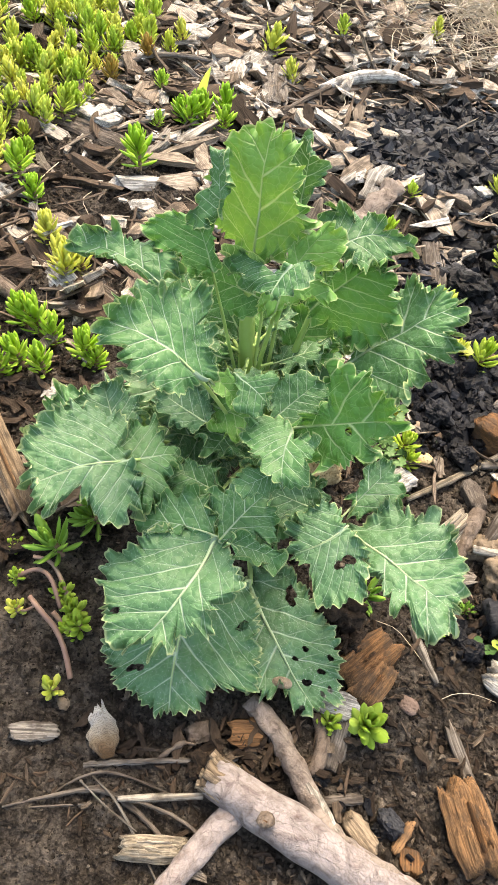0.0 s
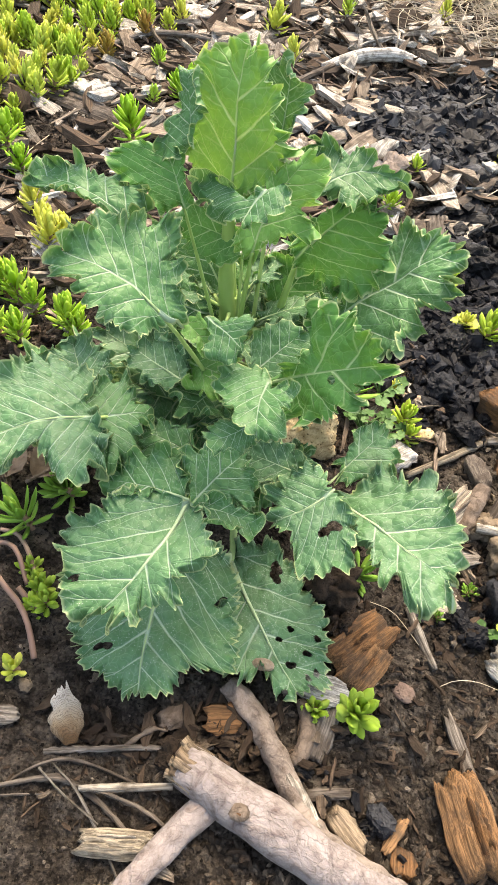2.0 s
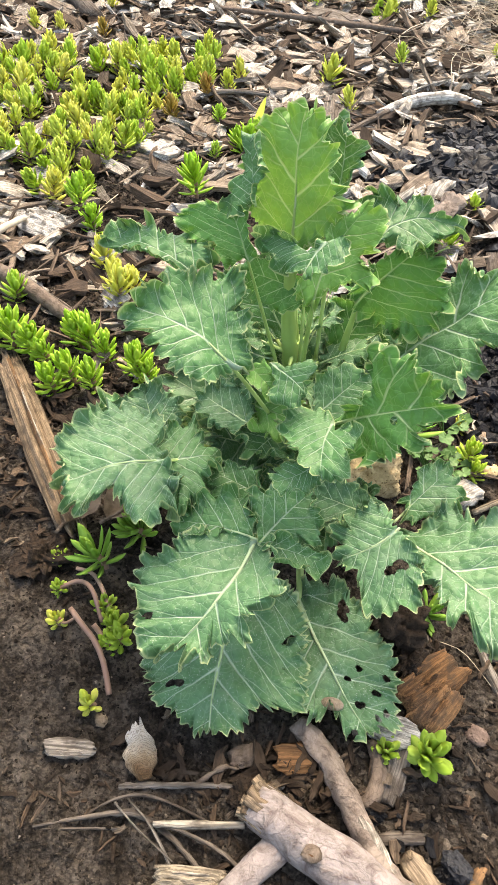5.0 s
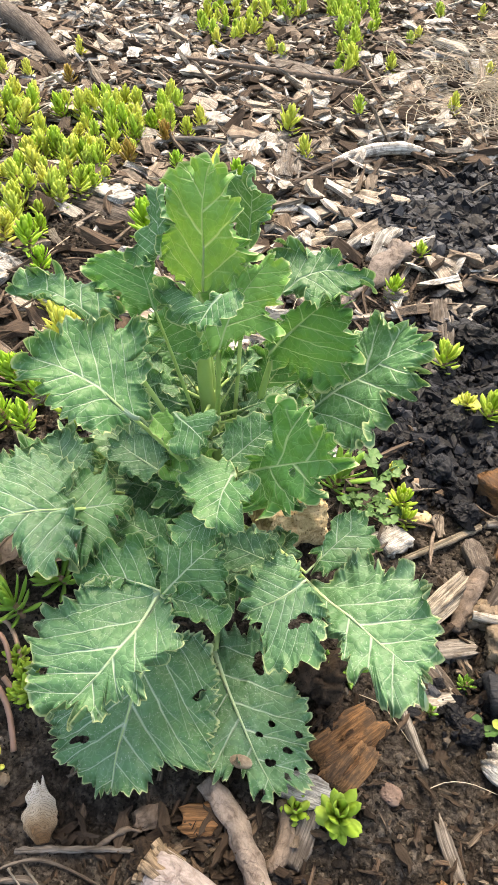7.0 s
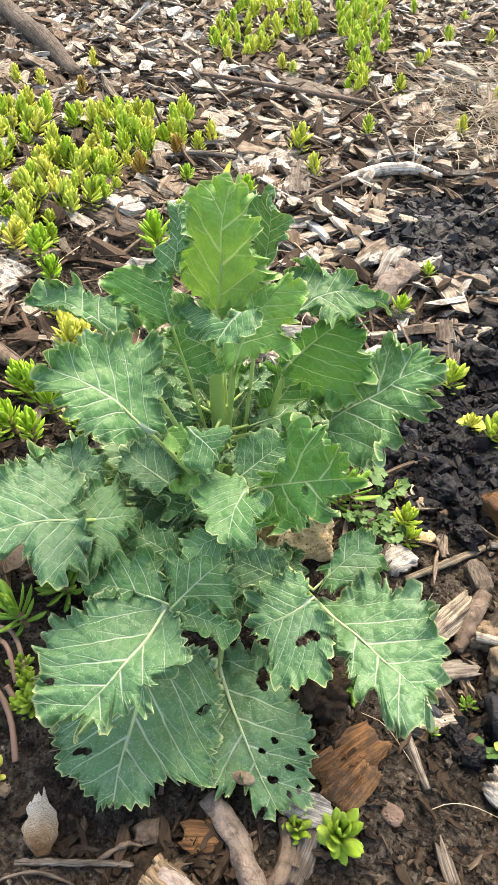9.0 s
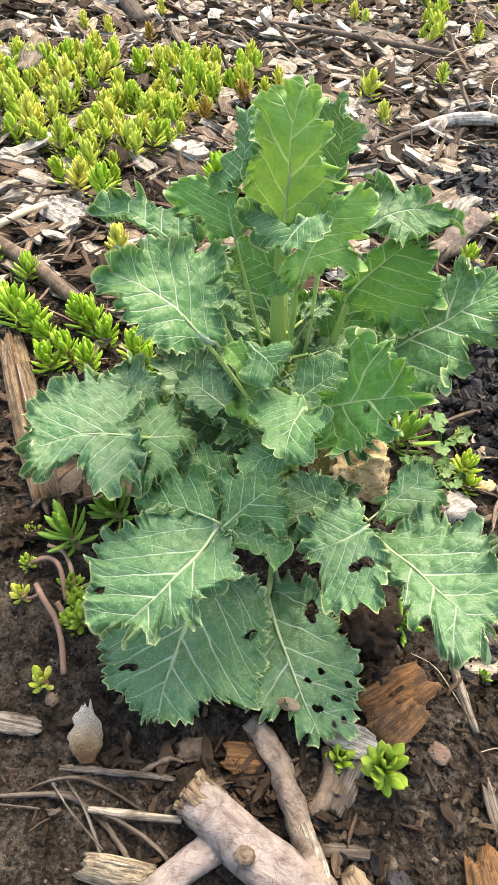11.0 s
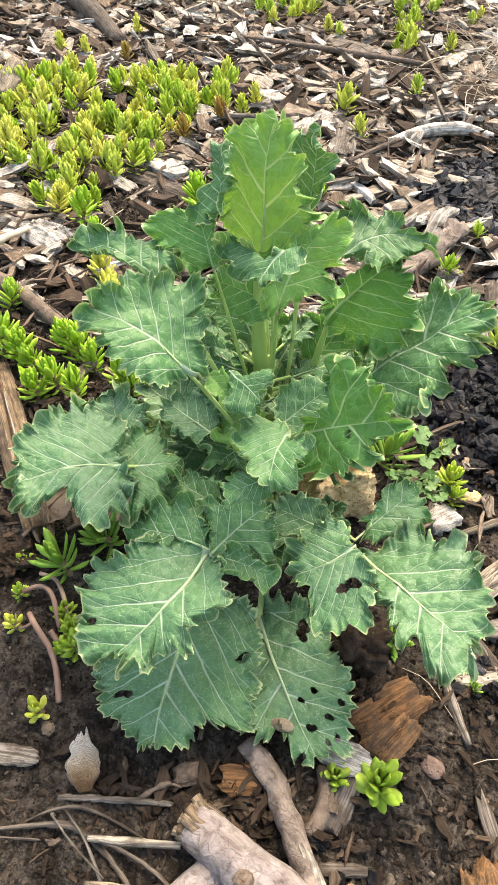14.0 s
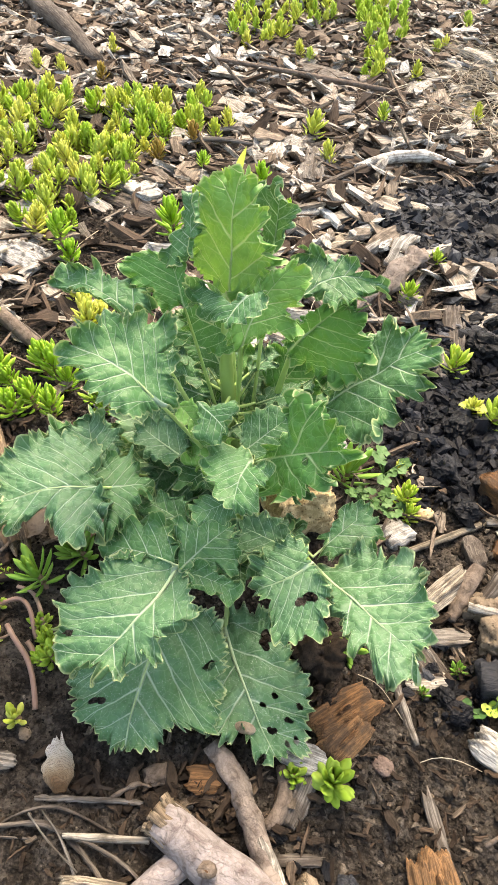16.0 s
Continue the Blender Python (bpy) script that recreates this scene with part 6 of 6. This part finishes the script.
    for x, y, i in ((-0.35, 2.72, 2), (-0.3, 2.68, 0), (0.083, 2.67, 3), (0.132, 3.06, 0), (0.16, 3.1, 2), (0.232, 3.57, 0), (0.24, 3.45, 1), (0.422, 3.64, 2), (-0.872, 2.14, 4), (-0.95, 2.42, 3), (-0.55, 2.72, 2), (0.3, 2.35, 3),
                    (-0.45, 1.78, 4), (-0.41, 1.85, 2), (-0.4, 1.95, 3), (0.42, 2.75, 2), (0.5, 3.0, 0), (0.52, 2.6, 1), (0.6, 2.8, 0), (0.56, 3.2, 1), (0.3, 3.9, 0), (-1.1, 2.15, 2), (-1.02, 2.16, 2), (0.02, 2.2, 0), (0.06, 3.9, 1), (0.66, 2.4, 1)):
        copy_thing(protos[i], Matrix.Translation(on_ground(x, y, -0.003)) @ pose(0, 0, 0, 4, -5, 70 * x) @ Matrix.Scale(0.95, 4))
    # tall narrow blade behind the kale's crown
    b = on_ground(-0.285, 1.6)
    g = thing("grass_blade", "upright bright green grass blade behind kale", "grass", "", Matrix.Translation(b))
    for i, (dx, hh) in enumerate(((0.004, 0.125), (-0.006, 0.06))):
        vs, fs = [], []
        for k in range(9):
            a = k / 8
            w = K * 0.011 * math.sin(math.pi * (0.15 + 0.85 * a)) ** 0.7 * (1 - i * 0.3)
            for s in (-1, 0, 1):
                vs.append((K * dx * 6 * a * a + s * w, abs(s) * -0.003, K * hh * a))
            if k:
                q = 3 * k
                fs += [(q - 3, q - 2, q + 1, q), (q - 2, q - 1, q + 2, q + 1)]
        part("blade", make_mesh("blade", vs, fs, SEDUM), g)


build_sedums()


def trailing_stem(pts, r0, label, seed):
    ps = [on_ground(x, y, K * z) for x, y, z in pts]
    ob = thing("creeping_sedum", label, "sedum", "trailing stems", Matrix.Translation(ps[0]))
    q = part("runner", tube_mesh("runner", ps, [K * 0.78 * r0] * len(ps), RUNNER, sides=8, steps=22, rough=0.15, seed=seed), ob)
    q.matrix_parent_inverse = ob.matrix_world.inverted()


trailing_stem([(-0.222, 0.333, 0.012), (-0.203, 0.317, 0.014), (-0.178, 0.3, 0.013), (-0.16, 0.278, 0.01), (-0.146, 0.253, 0.004)], 0.0042, "bare pinkish trailing sedum stem on soil", 1)
trailing_stem([(-0.25, 0.36, 0.006), (-0.226, 0.369, 0.014), (-0.204, 0.358, 0.016), (-0.183, 0.33, 0.006)], 0.0037, "bare tan trailing sedum stem arching over soil", 2)
trailing_stem([(-0.236, 0.32, 0.006), (-0.224, 0.318, 0.009), (-0.21, 0.324, 0.012)], 0.0022, "thin pink sedum stem on soil", 3)
trailing_stem([(-0.238, 0.388, 0.006), (-0.215, 0.385, 0.012), (-0.19, 0.36, 0.01), (-0.168, 0.325, 0.006)], 0.0034, "thin tan sedum stem on soil", 4)
trailing_stem([(-0.19, 0.322, 0.008), (-0.175, 0.313, 0.01), (-0.158, 0.302, 0.006)], 0.0042, "short tan sedum stem on soil", 5)


def round_leaf(name, size, mat, cuts, seed):
    """A round, scalloped weed leaf, cupped upwards, its stalk at the origin."""
    r = random.Random(seed)
    verts, faces = [(0, 0, 0)], []
    n = 40
    for ring in (0.45, 0.8, 1.0):
        for j in range(n):
            w = 2 * math.pi * j / n
            q = 1 + 0.13 * math.cos(cuts * w) + 0.04 * math.cos(3 * cuts * w)
            if abs((w + math.pi) % (2 * math.pi) - math.pi) < 0.2:
                q *= 0.45
            rr = size * ring * (q if ring > 0.5 else 1)
            verts.append((rr * math.cos(w), rr * math.sin(w), 0.12 * size * ring ** 2 + 0.05 * size * math.sin(5 * w + seed) * ring))
    for j in range(n):
        j2 = (j + 1) % n
        faces.append((0, 1 + j, 1 + j2))
        for g in range(2):
            faces.append((1 + g * n + j, 1 + (g + 1) * n + j, 1 + (g + 1) * n + j2, 1 + g * n + j2))
    return make_mesh(name, verts, faces, mat)


def weed(x, y, spread, count, size, mat, cuts, label, seed, rise=0.03):
    ob = thing("weed", label, "weed", "weeds", Matrix.Translation(on_ground(x, y)))
    r = random.Random(seed)
    me = round_leaf("leaf", K * size, mat, cuts, seed)
    for i in range(count):
        w = 2 * math.pi * i / count + r.uniform(-0.4, 0.4)
        d = K * spread * r.uniform(0.35, 1.0)
        tip = Vector((d * math.cos(w), d * math.sin(w), K * rise * r.uniform(0.5, 1.3)))
        part("stalk", tube_mesh("stalk", [Vector((0, 0, 0)), tip * 0.6 + Vector((0, 0, 0.004)), tip], [0.001, 0.001, 0.0008], WEED, sides=5, steps=6), ob)
        q = part("leaf", me, ob)
        q.matrix_basis = Matrix.Translation(tip) @ pose(0, 0, 0, r.uniform(-25, 25), r.uniform(-25, 25), math.degrees(w) + 180) @ Matrix.Scale(r.uniform(0.7, 1.15), 4)


weed(0.178, 0.672, 0.036, 12, 0.0088, WEED, 7, "pale green low weed with scalloped round leaves", 1)
weed(0.205, 0.665, 0.03, 8, 0.0085, WEED, 7, "pale green low weed with scalloped round leaves", 2)
weed(0.2, 0.745, 0.035, 7, 0.011, WEED, 5, "olive-green weed with lobed leaves", 3)
weed(0.374, 0.402, 0.018, 7, 0.0058, SEDUM, 2, "yellow-green oxalis-like weed with oval leaves", 4, 0.02)
weed(0.345, 0.395, 0.014, 3, 0.009, WEED, 2, "small green seedling with oval leaves", 5, 0.012)
weed(0.33, 0.945, 0.018, 4, 0.012, SEDUM_YELLOW, 2, "yellow seedling on charcoal", 6, 0.02)


def dry_leaf(x, y, n, w, turn, label, seed):
    vs, fs, loc = [], [], []
    for k in range(15):
        a = k / 14
        ww = w * math.sin(math.pi * (0.06 + 0.9 * a)) ** 0.8
        for j in range(9):
            b = j / 4 - 1
            z = 0.3 * w * b * b + 0.12 * w * math.sin(7 * a + 3 * b + seed) + 0.05 * w * math.sin(26 * a) * abs(b)
            vs.append((K * n * (a - 0.5), K * ww * b, K * z))
            loc.append(vs[-1])
            if k and j:
                q = 9 * k + j
                fs.append((q - 10, q - 9, q, q - 1))
    ob = thing("dry_leaf", label, "dead leaf", "dead leaves", Matrix.Translation(on_ground(x, y, K * 0.022)) @ pose(0, 0, 0, 0, 0, turn))
    part("blade", make_mesh("blade", vs, fs, DRYLEAF, True, {"loc": loc}), ob)
    part("vein", tube_mesh("vein", [Vector((K * n * (a - 0.5), 0, K * 0.12 * w * math.sin(7 * a + seed) + 0.001)) for a in (-0.15, 0.2, 0.5, 0.8, 1.0)], [0.0018, 0.0016, 0.0014, 0.001, 0.0005], TWIG, sides=5, steps=14), ob)


bundle("wood_chip", (0.285, 1.29), (0.296, 1.1), 0.05, 0.024, (GREY,), "long grey ribbed wood slab by the charcoal", "wood chip", "chips", 61, 4)
dry_leaf(0.45, 0.54, 0.08, 0.02, 20, "crumpled brown dead leaf on rubble", 2)
dry_leaf(-0.2, 0.5, 0.09, 0.035, 60, "dark brown dead leaf on soil", 3)
dry_leaf(-0.27, 0.475, 0.08, 0.03, 80, "dark brown dead leaf on soil", 4)
dry_leaf(0.425, 0.3, 0.12, 0.011, 40, "narrow tan dead leaf on soil", 5)


# ---- mulch, charcoal, crumbs and straw ----
def chip_share(x, y):
    """How thickly wood chips lie at a plan point."""
    far = max(0, min(1, (y - 0.75) / 0.35))
    near = 0.025 + 0.06 * max(0, min(1, (x - 0.02) / 0.2)) + 0.2 * max(0, min(1, (y - 0.5) / 0.3))
    q = near + (1 - near) * far
    q *= 1 - 0.95 * min(1, coal_share(x, y) * 1.5)
    q *= 1 - 0.9 * min(1, 2 * blob(x, y, -0.24, 0.27, 0.16, 0.17))
    q *= 1 - 0.75 * min(1, 2 * blob(x, y, -0.42, 1.27, 0.26, 0.2)) - 0.5 * min(1, 2 * blob(x, y, 0.1, 1.3, 0.16, 0.16))
    q *= 1 - 0.8 * min(1, 2 * blob(x, y, 0.28, 0.26, 0.16, 0.14))
    return max(0, q * (0.8 + 0.5 * noise.noise(Vector((x * 5, y * 5, 8)))))


def in_way(x, y):
    return (x - 0.008) ** 2 + (y - 0.59) ** 2 < 0.0009


def lay(x, y, r, tilt, lift):
    return Matrix.Translation(on_ground(x, y, lift)) @ pose(0, 0, 0, r.gauss(0, tilt), r.gauss(0, tilt), r.uniform(0, 360))


def scatter():
    r = random.Random(21)
    big = [chip_data(i, K * r.uniform(0.045, 0.1), K * r.uniform(0.018, 0.042), K * r.uniform(0.005, 0.011), 3, r.uniform(0.2, 0.7)) for i in range(14)]
    small = [chip_data(50 + i, K * r.uniform(0.015, 0.035), K * r.uniform(0.005, 0.014), K * r.uniform(0.003, 0.006), 2, r.uniform(0.2, 0.7)) for i in range(8)]
    slim = [chip_data(80 + i, K * r.uniform(0.08, 0.17), K * r.uniform(0.006, 0.011), K * r.uniform(0.004, 0.008), 4, 0.5) for i in range(6)]
    variants = big + small + slim
    meshes = [data_mesh("wood_chip", v, CHIP) for v in variants]
    singles, rest = 0, []

    def region():
        return r.uniform(-2.7, 2.1), 0.06 + 5.8 * r.random()

    tries = 0
    while len(rest) < 22000 and tries < 92000:
        tries += 1
        x, y = region()
        if in_way(x, y) or r.random() > chip_share(x, y):
            continue
        i = r.choices(range(len(variants)), [6] * 14 + [6] * 8 + [2] * 6)[0]
        pile = 0.018 * max(0, min(1, (y - 0.8) / 0.4)) + 0.004
        m = lay(x, y, r, 17, r.random() ** 1.3 * K * pile + 0.002) @ Matrix.Scale(r.uniform(0.7, 1.2) * (0.5 if y < 0.5 else 0.75 if y < 0.85 else 1.25 if r.random() < 0.75 else 1.75), 4)
        if singles < 260 and -0.5 < x < 0.6 and 0.1 < y < 1.15:
            singles += 1
            thing("wood_chip", "weathered grey-brown wood chip in the mulch", "wood chip", "mulch chips", m, meshes[i])
        else:
            rest.append((i, m))
    tagged(new("mulch", joined("mulch", variants, rest, CHIPS)), "weathered tan and grey wood chip mulch", "mulch", "", "stuff")

    # shredded bark and fibres between the chips
    threads = [chip_data(600 + i, K * r.uniform(0.04, 0.13), K * r.uniform(0.003, 0.008), K * r.uniform(0.002, 0.004), 3, 0.6) for i in range(12)]
    spots = []
    for _ in range(22000):
        x, y = region()
        if y < 0.6 or r.random() > chip_share(x, y) * 1.2:
            continue
        spots.append((r.randrange(12), lay(x, y, r, 14, r.random() * K * 0.02 + 0.003)))
    tagged(new("shredded_bark", joined("shredded_bark", threads, spots, SHRED)), "thin brown bark shreds among wood chips", "mulch", "", "stuff")

    # charcoal
    flakes = [lump_data(200 + i, K * r.uniform(0.009, 0.022), (1, r.uniform(0.5, 0.9), r.uniform(0.4, 0.75)), 0.42, 1) for i in range(9)]
    flakes += [chip_data(220 + i, K * r.uniform(0.022, 0.045), K * r.uniform(0.012, 0.022), K * r.uniform(0.01, 0.018), 2, 0.3) for i in range(3)]
    coals = [data_mesh("charcoal_piece", f, COAL) for f in flakes]
    rest, singles = [], 0
    for _ in range(90000):
        x, y = r.uniform(0.0, 0.95), r.uniform(0.12, 2.1)
        if r.random() > coal_share(x, y) ** 1.3 or in_way(x, y):
            continue
        i = r.randrange(12)
        m = lay(x, y, r, 28, r.random() * K * 0.012) @ Matrix.Scale(r.choice((0.16, 0.22, 0.3, 0.42, 0.6, 0.8, 1.15)) * (0.5 if y < 0.6 else 0.9 if y < 1.25 else 1.35), 4)
        if singles < 240 and x < 0.55 and y < 1.3 and m.to_scale().x > 0.4:
            singles += 1
            thing("charcoal_piece", "black angular charcoal piece on soil", "charcoal", "charcoal pieces", m, coals[i])
        else:
            rest.append((i, m))
    tagged(new("charcoal_bed", joined("charcoal_bed", flakes, rest[:14000], COALS)), "black charcoal fragments spread over soil", "charcoal", "", "stuff")

    # earth crumbs
    crumbs = [lump_data(300 + i, K * r.uniform(0.003, 0.007), (1, 0.85, 0.7), 0.6, 1) for i in range(8)]
    spots = []
    for _ in range(60000):
        y = 0.04 + 1.5 * r.random() ** 1.4
        x = r.uniform(-0.8, 0.75)
        spots.append((r.randrange(8), lay(x, y, r, 30, 0.0) @ Matrix.Scale(r.choice((0.12, 0.16, 0.2, 0.26, 0.34, 0.45) if y < 0.5 and x < 0.06 else (0.14, 0.19, 0.25, 0.33, 0.45, 0.65, 0.9)), 4)))
    tagged(new("soil_crumbs", joined("soil_crumbs", crumbs, spots, CRUMB, False)), "loose dark soil crumbs", "soil", "", "stuff")

    # fine litter over the bare soil: slivers, bark crumbs, bits of charcoal
    bits = [chip_data(400 + i, K * r.uniform(0.008, 0.026), K * r.uniform(0.002, 0.008), K * r.uniform(0.0015, 0.004), 2, 0.5) for i in range(10)]
    spots = []
    for _ in range(13000):
        y = 0.04 + 2.2 * r.random() ** 1.3
        x = r.uniform(-0.9, 0.8)
        if in_way(x, y) or noise.noise(Vector((x * 7, y * 7, 2))) < -0.1 or blob(x, y, -0.25, 0.25, 0.2, 0.14) > 0.45 * r.random() + 0.1:
            continue
        spots.append((r.randrange(10), lay(x, y, r, 20, 0.001) @ Matrix.Scale(r.uniform(0.5, 1.2), 4)))
    tagged(new("litter", joined("litter", bits, spots, LITTER)), "dark brown bark slivers and litter on soil", "litter", "", "stuff")

    # broken bark and root pieces on the front soil
    flaky = [chip_data(700 + i, K * r.uniform(0.02, 0.055), K * r.uniform(0.004, 0.012), K * r.uniform(0.003, 0.007), 5, 0.6) for i in range(14)]
    spots = []
    for _ in range(4000):
        x, y = r.uniform(-0.45, 0.5), r.uniform(0.08, 0.75)
        q = 0.01 + 0.9 * blob(x, y, 0.04, 0.225, 0.16, 0.065) + 0.35 * blob(x, y, 0.34, 0.42, 0.14, 0.14) + 0.1 * blob(x, y, 0.22, 0.2, 0.15, 0.1) + 0.7 * blob(x, y, -0.4, 0.66, 0.25, 0.25)
        if not in_way(x, y) and r.random() < q and not blob(x, y, -0.03, 0.3, 0.12, 0.09) and not blob(x, y, 0.09, 0.33, 0.08, 0.08):
            spots.append((r.randrange(14), lay(x, y, r, 16, 0.002 + 0.005 * r.random()) @ Matrix.Scale(r.uniform(0.5, 1.1), 4)))
    tagged(new("bark_litter", joined("bark_litter", flaky, spots, LITTER)), "broken dark bark and root pieces on soil", "litter", "", "stuff")

    # dry grass and rootlets
    vs, fs, ls = [], [], []

    def strand(x, y, n, rad, lift, bow, turn):
        d = Vector((math.cos(turn), math.sin(turn), 0))
        s = Vector((-d.y, d.x, 0))
        c = on_ground(x, y, lift)
        pts = [c - d * n / 2, c - d * n / 6 + s * bow * n + Vector((0, 0, lift * r.uniform(0, 1.5))), c + d * n / 6 + s * bow * n * r.uniform(0, 1.5) + Vector((0, 0, lift * r.uniform(0, 1.5))), c + d * n / 2]
        v, f, l = tube(pts, [rad, rad, rad * 0.9, rad * 0.5], sides=3, steps=7)
        b = len(vs)
        vs.extend(v)
        fs.extend([tuple(q + b for q in g) for g in f])
        ls.extend(l)

    for _ in range(1500):
        x, y = r.gauss(0.68, 0.24), max(2.2, r.gauss(2.68, 0.3))
        strand(x, y, K * r.uniform(0.1, 0.36), r.uniform(0.0005, 0.0011), K * r.uniform(0.012, 0.035), r.gauss(0, 0.16), r.gauss(2.6, 0.8))
    for _ in range(420):
        x, y = region()
        if y < 0.9 or coal_share(x, y) > 0.15:
            continue
        strand(x, y, K * r.uniform(0.08, 0.28), r.uniform(0.0004, 0.0009), K * r.uniform(0.008, 0.02), r.gauss(0, 0.12), r.uniform(0, 6.28))
    for x, y, n, t in ((0.325, 0.322, 0.08, 0.2), (0.24, 0.38, 0.09, -0.6), (0.31, 0.55, 0.08, 1.2)):
        strand(x, y, K * n, 0.00035, K * 0.005, 0.12, t)
    tagged(new("dry_grass", make_mesh("dry_grass", vs, fs, STRAW, True, {"loc": ls})), "tangled pale dry grass straw on mulch", "dry grass", "", "stuff")


scatter()
